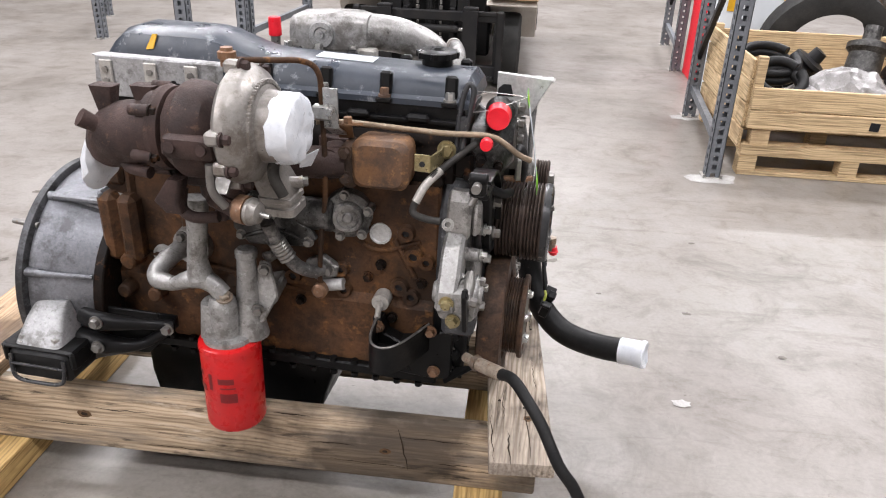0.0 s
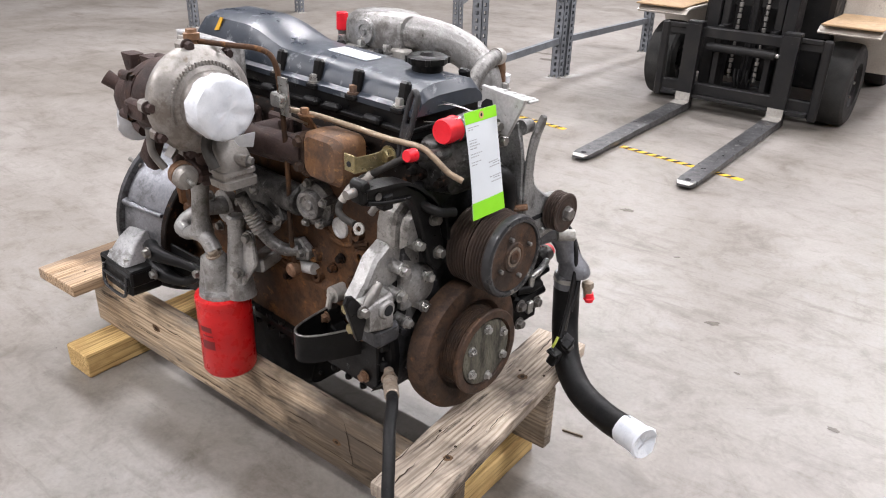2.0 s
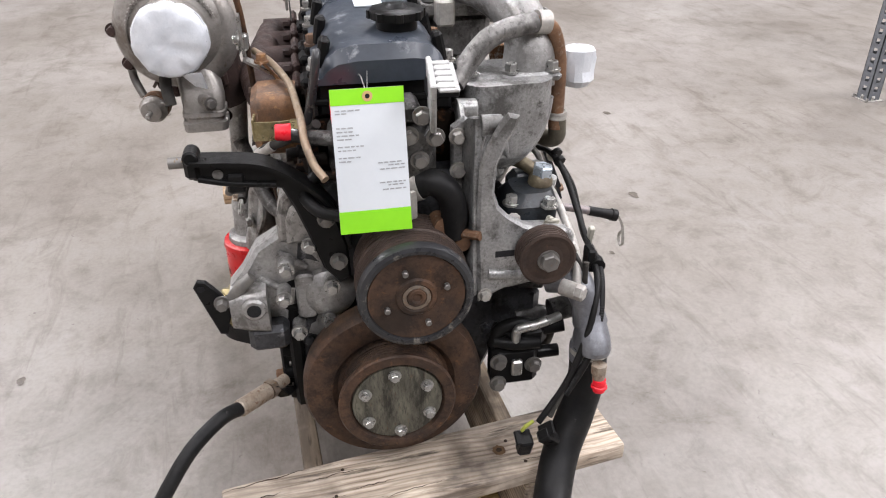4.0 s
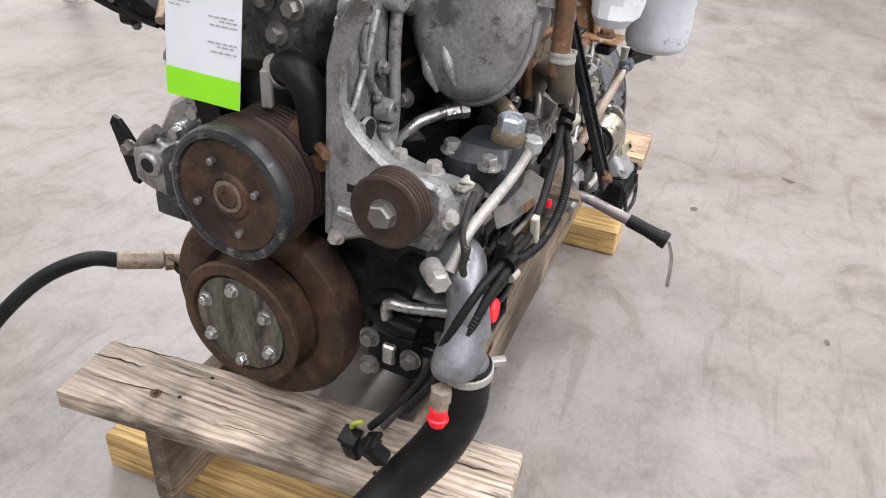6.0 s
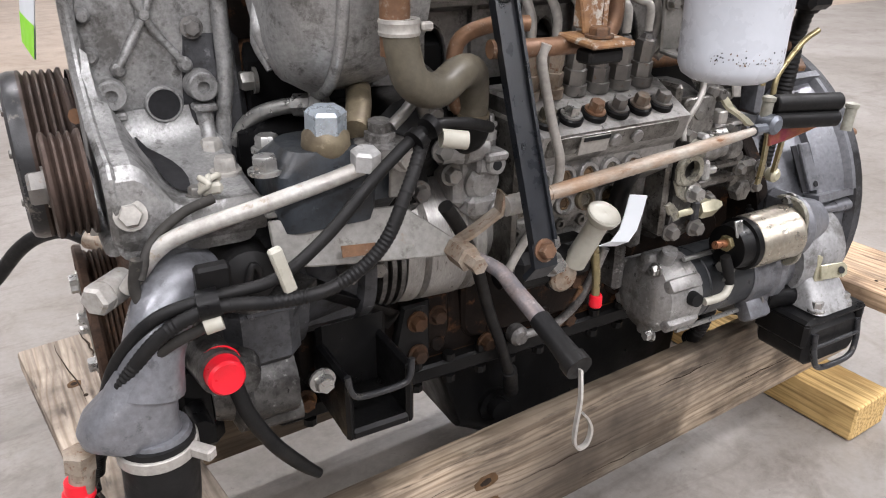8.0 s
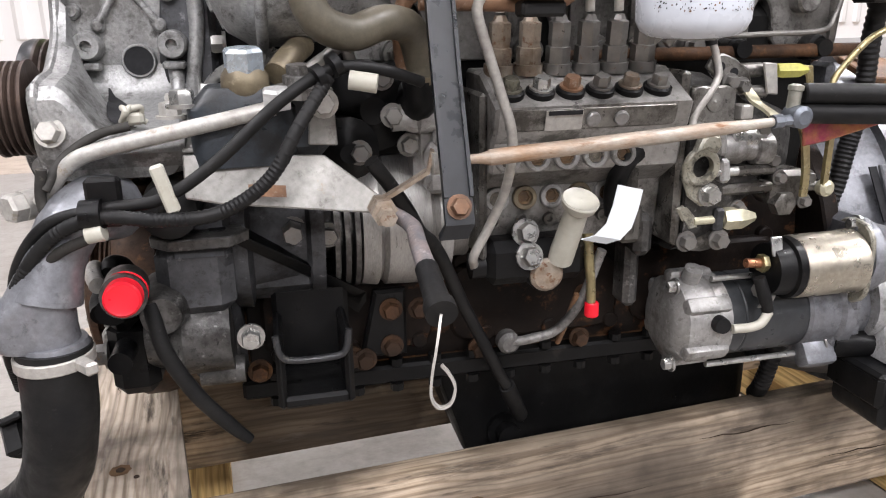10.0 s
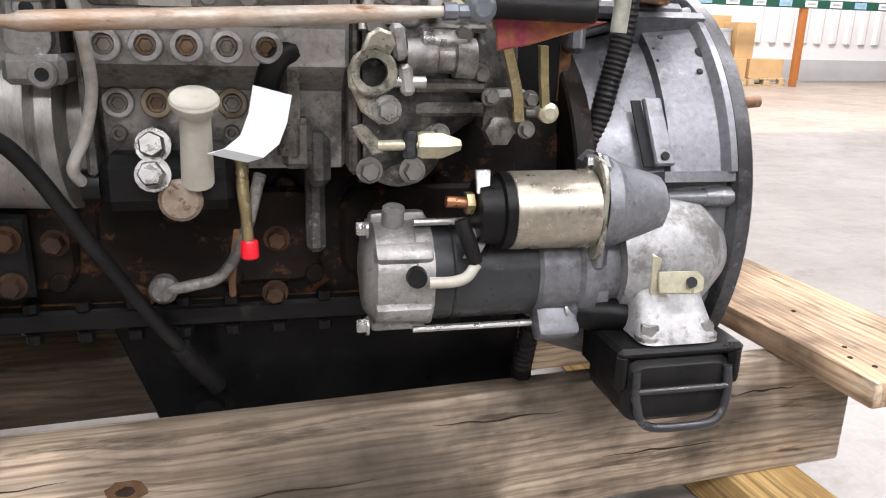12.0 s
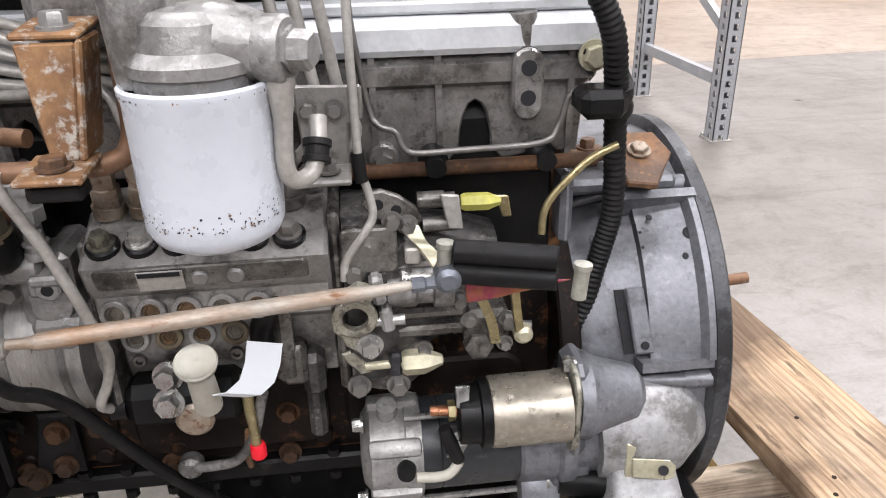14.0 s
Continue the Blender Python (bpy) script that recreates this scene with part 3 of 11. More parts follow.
def tube(bm, pts, r, seg=10, n=6, ribs=0.0, flat=1.0):
    """A pipe along smoothed points; r may be a list; ribs: pitch of corrugation."""
    seg = max(seg, 14)
    L = smooth_line(pts, n)
    if ribs:
        fine = [L[0]]
        for a, b in zip(L[:-1], L[1:]):
            k = max(1, round((b - a).length / (ribs / 2)))
            fine += [a.lerp(b, (i + 1) / k) for i in range(k)]
        L = fine
    if isinstance(r, (list, tuple)):
        m = len(r) - 1
        R = []
        for i in range(len(L)):
            u = i / (len(L) - 1) * m
            k = min(int(u), m - 1)
            R.append(r[k] * (1 - u + k) + r[k + 1] * (u - k))
    else:
        R = [r] * len(L)
    nrm = None
    rings = []
    for i, p in enumerate(L):
        t = (L[min(i + 1, len(L) - 1)] - L[max(i - 1, 0)]).normalized()
        if nrm is None:
            nrm = t.orthogonal().normalized()
        nrm = (nrm - t * nrm.dot(t)).normalized()
        bi = t.cross(nrm)
        rad = R[i] * (1 - 0.1 * (i % 2) if ribs else 1)
        rings.append([bm.verts.new(p + nrm * rad * math.cos(2 * math.pi * k / seg) + bi * rad * flat * math.sin(2 * math.pi * k / seg)) for k in range(seg)])
    for a, b in zip(rings[:-1], rings[1:]):
        for i in range(seg):
            j = (i + 1) % seg
            bm.faces.new((a[i], a[j], b[j], b[i]))
    bm.faces.new(rings[0][::-1])
    bm.faces.new(rings[-1])


def plate(bm, outline, axis, lo, hi, bevel=0.002):
    """Extrudes an outline drawn in the two other axes (xy for z, xz for y, yz for x) from lo to hi."""
    def put(u, v, w):
        return {"x": (w, u, v), "y": (u, w, v), "z": (u, v, w)}[axis]
    A = [bm.verts.new(put(u, v, lo)) for u, v in outline]
    B = [bm.verts.new(put(u, v, hi)) for u, v in outline]
    n = len(A)
    faces = [bm.faces.new(A[::-1]), bm.faces.new(B)]
    for i in range(n):
        j = (i + 1) % n
        faces.append(bm.faces.new((A[i], A[j], B[j], B[i])))
    bmesh.ops.recalc_face_normals(bm, faces=faces)
    if bevel:
        edges = list({e for f in faces[:2] for e in f.edges})
        bmesh.ops.bevel(bm, geom=edges, offset=bevel, segments=1, affect="EDGES")


def slab(bm, pts, n, thick, bevel=0.0015):
    """A flat plate on world points, thickened along n."""
    n = Vector(n).normalized() * thick
    A = [bm.verts.new(Vector(p)) for p in pts]
    B = [bm.verts.new(Vector(p) + n) for p in pts]
    faces = [bm.faces.new(A[::-1]), bm.faces.new(B)]
    for i in range(len(A)):
        j = (i + 1) % len(A)
        faces.append(bm.faces.new((A[i], A[j], B[j], B[i])))
    bmesh.ops.recalc_face_normals(bm, faces=faces)
    if bevel:
        bmesh.ops.bevel(bm, geom=list({e for f in faces for e in f.edges}), offset=bevel, segments=1, affect="EDGES")


def ribbon(bm, pts, w, thick, side):
    """A bent flat bar along points, w wide along side."""
    P = [Vector(p) for p in pts]
    s = Vector(side).normalized() * w / 2
    rows = []
    for i, p in enumerate(P):
        t = (P[min(i + 1, len(P) - 1)] - P[max(i - 1, 0)]).normalized()
        n = t.cross(s).normalized() * thick / 2
        rows.append([bm.verts.new(p + q) for q in (-s - n, s - n, s + n, -s + n)])
    for a, b in zip(rows[:-1], rows[1:]):
        for i in range(4):
            j = (i + 1) % 4
            bm.faces.new((a[i], a[j], b[j], b[i]))
    bm.faces.new(rows[0][::-1])
    bm.faces.new(rows[-1])


def hexa(bm, p, n, r, h, washer=1.35):
    """A hexagon bolt head with its washer."""
    p, n = Vector(p), Vector(n).normalized()
    if washer:
        lathe(bm, p, n, [(0, r * washer), (h * 0.25, r * washer)], 14)
    lathe(bm, p + n * h * 0.2, n, [(0, r), (h * 0.68, r), (h * 0.85, r * 0.86)], 6, start=random.random())


def loft(bm, secs, caps=True):
    """Joins closed rings of equal length."""
    rings = [[bm.verts.new(Vector(p)) for p in s] for s in secs]
    n = len(rings[0])
    fs = []
    for a, b in zip(rings[:-1], rings[1:]):
        for i in range(n):
            j = (i + 1) % n
            fs.append(bm.faces.new((a[i], a[j], b[j], b[i])))
    if caps:
        fs += [bm.faces.new(rings[0][::-1]), bm.faces.new(rings[-1])]
    bmesh.ops.recalc_face_normals(bm, faces=fs)


def rrect(cu, cv, w, h, r, n=4):
    """A rounded rectangle as (u, v) pairs."""
    out = []
    r = min(r, w / 2 - 1e-4, h / 2 - 1e-4)
    for k, (sx, sy) in enumerate(((1, 1), (-1, 1), (-1, -1), (1, -1))):
        for i in range(n + 1):
            a = math.pi / 2 * (k + i / n)
            out.append((cu + sx * (w / 2 - r) + r * math.cos(a), cv + sy * (h / 2 - r) + r * math.sin(a)))
    return out


def rough_up(bm, amount, scale=20.0):
    for v in bm.verts:
        v.co += noise.noise_vector(v.co * scale) * amount


# castings whose loose pieces (bolts, bosses, branches) become parts of their own
PIECES = {"valve_block": "block_port", "conduit_clip": "wire_loop", "terminal_boot": "boot_base", "governor": "boss", "control_block": "boss", "starter_lug": "lug_bolt", "gear_case": "case_bolt", "oil_pan": "pan_bolt", "exhaust_manifold": "manifold_piece", "cooler_cover": "cover_lug", "filter_bracket": "bracket_leaf", "gear_case_edge": "edge_stud", "harness_bracket": "bracket_leaf", "water_pump_body": "boss", "gear_pump": "boss", "pump_housing": "boss", "oil_filter_head": "cast_branch", "centre_casting": "cast_branch", "torque_arm": "strut_bar", "idler_housing": "boss", "intake_flange": "flange_block", "mounting_bracket": "bracket_leaf", "fuel_filter_head": "port", "cylinder_head": "head_boss", "end_bracket": "bracket_lobe"}


def loose_pieces(bm):
    """The separate islands of a bmesh as bmeshes of their own, the one with most faces first."""
    seen, groups = set(), []
    for f in bm.faces:
        if f in seen:
            continue
        seen.add(f)
        stack, isle = [f], []
        while stack:
            g = stack.pop()
            isle.append(g)
            for v in g.verts:
                for h in v.link_faces:
                    if h not in seen:
                        seen.add(h)
                        stack.append(h)
        groups.append(isle)
    def size(isle):
        vs = [v.co for g in isle for v in g.verts]
        return max((max(c[i] for c in vs) - min(c[i] for c in vs)) for i in range(3))
    groups.sort(key=size, reverse=True)
    out = []
    for isle in groups:
        nb = bmesh.new()
        made = {}
        for g in isle:
            for v in g.verts:
                if v not in made:
                    made[v] = nb.verts.new(v.co)
            nb.faces.new([made[v] for v in g.verts])
        out.append(nb)
    return out


def part(name, bm, material, parent=None, label="", sharp=32):
    """Links a bmesh as one mesh object, under a thing or a part."""
    if name in PIECES and parent is not None:
        first, *rest = loose_pieces(bm)
        bm.free()
        bm = first
    else:
        rest = []
    bmesh.ops.recalc_face_normals(bm, faces=bm.faces)
    lim = radians(sharp)
    for e in bm.edges:
        e.smooth = len(e.link_faces) == 2 and e.calc_face_angle(0) < lim
    for f in bm.faces:
        f.smooth = True
    me = bpy.data.meshes.new(name)
    bm.to_mesh(me)
    bm.free()
    me.materials.append(M[material])
    ob = new(name, me)
    if parent:
        ob.parent = parent
        if parent.type == "EMPTY" and "in_own_axes" not in parent:
            ob.matrix_parent_inverse = Matrix.Translation(-parent.location)
    if label:
        ob["label"] = label
    deep = parent is not None and parent.parent is not None and parent.parent.parent is not None
    for r in rest:
        part(PIECES[name], r, material, parent if deep or (parent and parent.parent) else ob)
    return ob


def B():
    return bmesh.new()


def thing(name, at, label, category, group="", kind=""):
    ob = new(name)
    ob.empty_display_size = 0.1
    ob.location = at
    return tagged(ob, label, category, group, kind)


# ---- the hall ----
bm = B()
span(bm, (-30, -3.7, -0.2), (22, 26, 0), bevel=0)
tagged(part("floor", bm, "concrete"), "worn sealed beige grey concrete warehouse floor", "floor", kind="structure")
# floor beyond y = -3.7: same concrete with a paler, warmer tint
bm = B()
span(bm, (-30, -9.4, -0.2), (22, -3.704, 0), bevel=0)
tagged(part("floor_strip", bm, "concrete_warm"), "concrete floor along the wall, tinted paler and warmer", "floor", kind="structure")
bm = B()
span(bm, (-30, -9.6, 0), (22, -9.4, CEIL), bevel=0)
for i in range(170):
    x = -29.8 + i * 0.3
    plate(bm, [(x, -9.4), (x + 0.05, -9.365), (x + 0.12, -9.365), (x + 0.17, -9.4)], "z", 0.62, CEIL, bevel=0)
wall_south = tagged(part("wall_south", bm, "wall"), "white ribbed metal warehouse wall", "wall", kind="structure")
# walls out of view, added to enclose the hall and hold back bounce
for nm, lo, hi in (("wall_north", (-30, 26, 0), (22, 26.2, CEIL)), ("wall_east", (22, -9.4, 0), (22.2, 26, CEIL)), ("wall_west", (-30.2, -9.4, 0), (-30, 26, CEIL))):
    bm = B()
    span(bm, lo, hi, bevel=0)
    tagged(part(nm, bm, "wall_far"), "unseen grey wall closing the hall, toned down to limit bounce", "wall", kind="structure")
# unseen lid over the hall, kept dark so shadows below stay deep
bm = B()
span(bm, (-30, -9.4, CEIL), (22, 26, CEIL + 0.2), bevel=0)
tagged(part("ceiling", bm, "ceiling"), "unseen ceiling closing the hall, dark to cut bounced light", "ceiling", kind="structure")

# ---- timber skid ----
skid = thing("timber_skid", (-0.7, 0.06, 0), "weathered timber skid of planks and beams under the engine", "skid")
TOP = 0.268
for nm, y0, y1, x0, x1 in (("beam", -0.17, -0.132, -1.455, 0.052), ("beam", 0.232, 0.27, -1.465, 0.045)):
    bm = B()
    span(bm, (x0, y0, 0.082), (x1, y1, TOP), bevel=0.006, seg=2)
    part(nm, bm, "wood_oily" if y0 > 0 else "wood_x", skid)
bm = B()
box(bm, (-0.016, 0.061, TOP + 0.0185), (0.145, 0.757, 0.037), (0, 0, 4.0), bevel=0.005, seg=2)
part("plank", bm, "wood_y", skid)
bm = B()
box(bm, (-1.418, 0.063, TOP + 0.0185), (0.205, 0.73, 0.037), (0, 0, 1.0), bevel=0.005, seg=2)
part("plank", bm, "wood_warm_y", skid)
for x, y0, y1 in ((-1.33, -0.32, 0.405), (-0.085, -0.36, 0.30)):
    bm = B()
    span(bm, (x - 0.06, y0, 0.001), (x + 0.06, y1, 0.082), bevel=0.004)
    part("runner", bm, "wood_new_y", skid, "fresh yellow pine runner board")
# splits, knots and nail holes in the old timber
rk0 = random.Random(31)
UP0 = (0, 0, 1)


def split(p, d, n, length, width):
    """A dark wandering crack lying on a face with normal n, running along d."""
    p, d, n = V(*p), V(*d).normalized(), V(*n)
    s = n.cross(d)
    a, b = [], []
    for i in range(9):
        u = i / 8
        q = p + d * length * (u - 0.5) + s * rk0.uniform(-0.0025, 0.0025) + n * 0.0012
        w = width * (1 - abs(2 * u - 1) ** 1.5) * rk0.uniform(0.5, 1.0) + 0.0002
        a.append(q - s * w)
        b.append(q + s * w)
    bm = B()
    va, vb = [bm.verts.new(q) for q in a], [bm.verts.new(q) for q in b]
    for i in range(8):
        bm.faces.new((va[i], va[i + 1], vb[i + 1], vb[i]))
    part("split", bm, "crack", skid, "dark split in the timber")


for x, y, l, w in ((-0.06, -0.24, 0.16, 0.0016), (-0.02, -0.27, 0.11, 0.002), (0.02, -0.2, 0.2, 0.0012), (-0.04, -0.12, 0.1, 0.001), (0.03, 0.02, 0.12, 0.001), (0.015, 0.3, 0.14, 0.0014), (-0.05, 0.36, 0.1, 0.0016), (0.0, -0.05, 0.08, 0.001)):
    split((x, y, TOP + 0.0372), (-0.07 + rk0.uniform(-0.03, 0.03), 1, 0), (0, 0, 1), l, w)
for x, z, l, w in ((-0.2, 0.2, 0.18, 0.0016), (-0.45, 0.16, 0.12, 0.0018), (-0.7, 0.22, 0.2, 0.0012), (-0.35, 0.11, 0.22, 0.0014), (-1.0, 0.19, 0.16, 0.0016), (-1.15, 0.13, 0.2, 0.0012), (-0.15, 0.13, 0.1, 0.002), (-0.55, 0.235, 0.09, 0.0022), (-0.85, 0.09, 0.2, 0.001)):
    split((x, -0.1708, z + 0.02), (1, 0, rk0.uniform(-0.04, 0.04)), (0, -1, 0), l, w)
for x, z, l, w in ((-0.3, 0.2, 0.2, 0.0012), (-0.62, 0.15, 0.24, 0.0014), (-0.9, 0.21, 0.18, 0.0012), (-1.15, 0.13, 0.2, 0.0014), (-1.3, 0.2, 0.12, 0.0016), (-0.75, 0.09, 0.2, 0.001)):
    split((x, 0.2708, z + 0.02), (1, 0, rk0.uniform(-0.04, 0.04)), (0, 1, 0), l, w)
for x, y, z, n, r in ((-0.463, 0.2702, 0.153, (0, 1, 0), 0.013), (-0.455, 0.2702, 0.2, (0, 1, 0), 0.014), (-0.32, -0.1702, 0.17, (0, -1, 0), 0.009), (-1.097, -0.1702, 0.186, (0, -1, 0), 0.012), (-0.02, 0.2, TOP + 0.0372, (0, 0, 1), 0.013), (0.02, -0.16, TOP + 0.0372, (0, 0, 1), 0.011)):
    for rr, mtl, lift, nm in ((r, "knot", 0.0004, "knot"), (r * 0.45, "crack", 0.0009, "knot_core")):
        bm = B()
        n0 = V(*n)
        f = frame_of(n0)
        vs = []
        for i in range(16):
            t = 2 * math.pi * i / 16
            k = rr * rk0.uniform(0.85, 1.1)
            long = 1.7 if n[2] == 0 else 1.0
            q = V(math.cos(t) * k, math.sin(t) * k, 0)
            e = f @ q
            if n[2] == 0:
                e = V(e.x * long, 0, e.z)
            vs.append(bm.verts.new(V(x, y, z) + e + n0 * lift))
        bm.faces.new(vs)
        part(nm, bm, mtl, skid, "dark knot in the timber")
split((-0.275, -0.1708, 0.185), (0.22, 0, -1), (0, -1, 0), 0.13, 0.0022)
for x, y in ((-1.36, 0.39), (-1.37, 0.33), (-1.35, 0.36), (-1.4, 0.2), (-1.35, -0.1), (-1.38, -0.22), (0.02, 0.24), (-0.04, 0.22), (0.01, -0.12), (-0.05, -0.1)):
    bm = B()
    lathe(bm, (x, y, TOP + 0.037), UP0, [(0, 0.0035), (0.001, 0.0033)], 10)
    part("nail_head", bm, "crack", skid)


# ---- racking, pallets and truck around the engine ----
def rack_post(parent, x, y, top, w=0.078, pitch=0.05, paint="rack"):
    """A square perforated upright: four walls, each a ladder of holes."""
    bm = B()
    h, e, k = w / 2, 0.026, 0.004
    n = int(top / pitch)
    for ax in (0, 1):
        for s in (-1, 1):
            def lay(u0, u1, z0, z1):
                v0, v1 = (h - k, h) if s > 0 else (-h, -h + k)
                lo, hi = ((u0, v0, z0), (u1, v1, z1)) if ax == 0 else ((v0, u0, z0), (v1, u1, z1))
                co = [(a, b, c) for c in (lo[2], hi[2]) for a, b in ((lo[0], lo[1]), (hi[0], lo[1]), (hi[0], hi[1]), (lo[0], hi[1]))]
                vs = [bm.verts.new((x + a, y + b, c)) for a, b, c in co]
                for f in ((3, 2, 1, 0), (4, 5, 6, 7), (0, 1, 5, 4), (1, 2, 6, 5), (2, 3, 7, 6), (3, 0, 4, 7)):
                    bm.faces.new([vs[i] for i in f])
            lay(-h, -h + e, 0.004, top)
            lay(h - e, h, 0.004, top)
            for i in range(n):
                lay(-h + e, h - e, i * pitch + 0.028, (i + 1) * pitch)
    p = part("post", bm, paint, parent)
    bm = B()
    span(bm, (x - 0.055, y - 0.055, 0.0), (x + 0.055, y + 0.055, 0.005), bevel=0.001)
    part("base_plate", bm, "steel_pale", p, "pale floor plate")
    for s in (-1, 1):
        bm = B()
        hexa(bm, (x + 0.046 * s, y - 0.046, 0.005), UP, 0.008, 0.014)
        part("anchor_bolt", bm, "steel", p, "bright anchor bolt")
    return p


UP = (0, 0, 1)


def rack_frame(a, b, top, rails, braces, label, paint="rack"):
    """An upright frame: two perforated posts with rails and diagonal braces between."""
    fr = thing("rack_upright", ((a[0] + b[0]) / 2, (a[1] + b[1]) / 2, 0), label, "storage rack", "warehouse rack uprights")
    rack_post(fr, a[0], a[1], top, paint=paint)
    rack_post(fr, b[0], b[1], top, paint=paint)
    A, C = V(a[0], a[1], 0), V(b[0], b[1], 0)
    side = V(C.y - A.y, A.x - C.x, 0).normalized()
    for z in rails:
        bm = B()
        ribbon(bm, [A + V(0, 0, z), C + V(0, 0, z)], 0.035, 0.05, side)
        part("rail", bm, paint, fr)
    for z0, z1, mtl in braces:
        bm = B()
        ribbon(bm, [A + V(0, 0, z0), C + V(0, 0, z1)], 0.03, 0.045, side)
        part("diagonal_brace", bm, mtl, fr)
    return fr


GREY_RACK = "grey perforated steel rack upright with diagonal brace"
rack_frame((1.02, 2.56), (1.11, 3.83), 2.8, (0.2, 1.45), ((1.42, 0.42, "fork_black"), (1.5, 2.5, "rack")), GREY_RACK)
rack_frame((1.24, 5.34), (1.33, 6.6), 2.8, (0.2, 1.45), ((1.42, 0.42, "fork_black"),), GREY_RACK)
rack_frame((-2.32, 4.43), (-2.26, 5.9), 2.8, (0.3, 1.6), ((0.62, 1.55, "rack"),), GREY_RACK)
rack_frame((-2.22, 3.05), (-2.33, 4.34), 2.8, (0.3, 1.6), ((1.5, 0.6, "rack"),), GREY_RACK)
rack_frame((-4.7, 6.5), (-4.1, 5.3), 2.8, (0.3, 1.6), ((0.5, 1.5, "rack"),), GREY_RACK)
rack_frame((-6.27, 3.6), (-6.27, 5.06), 2.8, (0.3, 1.6), ((0.5, 1.5, "rack"),), GREY_RACK)
rack_frame((-2.6, -2.07), (-2.63, -2.96), 2.8, (0.27, 1.5), ((0.47, 0.9, "rack_pale"),), "pale grey perforated steel rack upright with braces", "rack_pale")

# crate of used parts beside the rack
CX0, CX1, CY0, CY1 = 1.17, 2.42, 2.62, 3.78
crate = thing("wooden_crate", ((CX0 + CX1) / 2, (CY0 + CY1) / 2, 0), "pale timber crate on pallet feet, full of used parts", "crate")


def plank(parent, nm, lo, hi, mtl="wood_pallet"):
    bm = B()
    span(bm, lo, hi, bevel=0.003)
    return part(nm, bm, mtl, parent)


for y in (CY0, (CY0 + CY1) / 2 - 0.05, CY1 - 0.1):
    plank(crate, "bottom_board", (CX0, y, 0.0), (CX1, y + 0.1, 0.024))
    for x in (CX0, 1.72, CX1 - 0.1):
        plank(crate, "block", (x, y + 0.004, 0.024), (x + 0.1, y + 0.096, 0.114))
    plank(crate, "stringer", (CX0, y, 0.114), (CX1, y + 0.1, 0.178))
    for x in (CX0 + 0.04, CX1 - 0.14):
        plank(crate, "block", (x, y + 0.004, 0.178), (x + 0.1, y + 0.096, 0.27))
for i in range(9):
    plank(crate, "deck_board", (CX0 + 0.01 + i * 0.137, CY0 + 0.02, 0.27), (CX0 + 0.125 + i * 0.137, CY1, 0.29), "wood_pallet_y")
for y0, y1 in ((CY0 - 0.022, CY0), (CY1, CY1 + 0.022)):
    plank(crate, "side_board", (CX0, y0, 0.276), (CX1, y1, 0.376), "wood_pallet")
    plank(crate, "side_board", (CX0, y0 + 0.004, 0.382), (CX1, y1 + 0.004, 0.50 if y0 < 3 else 0.62))
for x0, x1 in ((CX0 - 0.02, CX0), (CX1, CX1 + 0.02)):
    for z0, z1 in ((0.15, 0.26), (0.27, 0.4), (0.408, 0.53), (0.538, 0.64)):
        plank(crate, "end_board", (x0, CY0 + 0.03, z0), (x1, CY1, z1), "wood_pallet_y")
for x in (CX0, CX1 - 0.05):
    for y in (CY0 + 0.004, CY1 - 0.05):
        plank(crate, "corner_post", (x, y, 0.29), (x + 0.05, y + 0.045, 0.66))
bm = B()
box(bm, (1.83, CY0 - 0.026, 0.325), (0.05, 0.004, 0.045), (0, 4, 0), bevel=0)
part("dark_mark", bm, "ink", crate)


def used_casting(x, y, z, r, h, tilt, mtl, seed, label):
    rr = random.Random(seed)
    ob = thing("used_casting", (x, y, z), label, "machine part", "used parts in the crate")
    d = V(math.sin(radians(tilt)), rr.uniform(-0.4, 0.4), math.cos(radians(tilt)))
    bm = B()
    prof = [(0, r * 0.6), (h * 0.1, r), (h * 0.25, r), (h * 0.32, r * 0.75), (h * 0.6, r * 0.7), (h * 0.66, r * 0.9), (h * 0.74, r * 0.88), (h * 0.8, r * 0.4), (h, r * 0.35)]
    lathe(bm, (x, y, z), d, prof, 20)
    rough_up(bm, r * 0.06, 9)
    bd = part("body", bm, mtl, ob)
    for k in range(5):
        a = k * 1.257 + seed
        bm = B()
        f = frame_of(d)
        hexa(bm, V(x, y, z) + d.normalized() * h * 0.25 + f @ V(r * 0.84 * math.cos(a), r * 0.84 * math.sin(a), 0), d, r * 0.12, r * 0.15)
        part("bolt", bm, "steel_dull", bd)
    return ob


used_casting(1.95, 3.25, 0.33, 0.14, 0.44, 10, "alu_oily", 2, "dusty grey used machine casting in the crate")
used_casting(2.2, 3.05, 0.3, 0.13, 0.26, 55, "rust_dark", 3, "dark oily used casting lying in the crate")
used_casting(1.45, 3.4, 0.32, 0.16, 0.26, 70, "pan", 5, "black greasy used casting in the crate")
used_casting(1.62, 3.55, 0.31, 0.13, 0.3, 35, "fork_black", 7, "black used drum casting in the crate")
used_casting(2.22, 3.5, 0.3, 0.12, 0.3, 20, "rust_dark", 9, "brown stained used casting in the crate")


def hoop(x, y, z, R, r, tilt, label):
    ob = thing("rubber_hose_coil", (x, y, z), label, "hose", "used parts in the crate")
    for k in range(2):
        bm = B()
        tube(bm, [V(x, y, z + k * r * 1.6) + V(R * math.cos(a), R * math.sin(a) * math.cos(radians(tilt)), R * math.sin(a) * math.sin(radians(tilt))) for a in [radians(20 * i + 40 * k) for i in range(18)]], r, 10, n=2)
        part("hose_turn", bm, "rubber", ob)


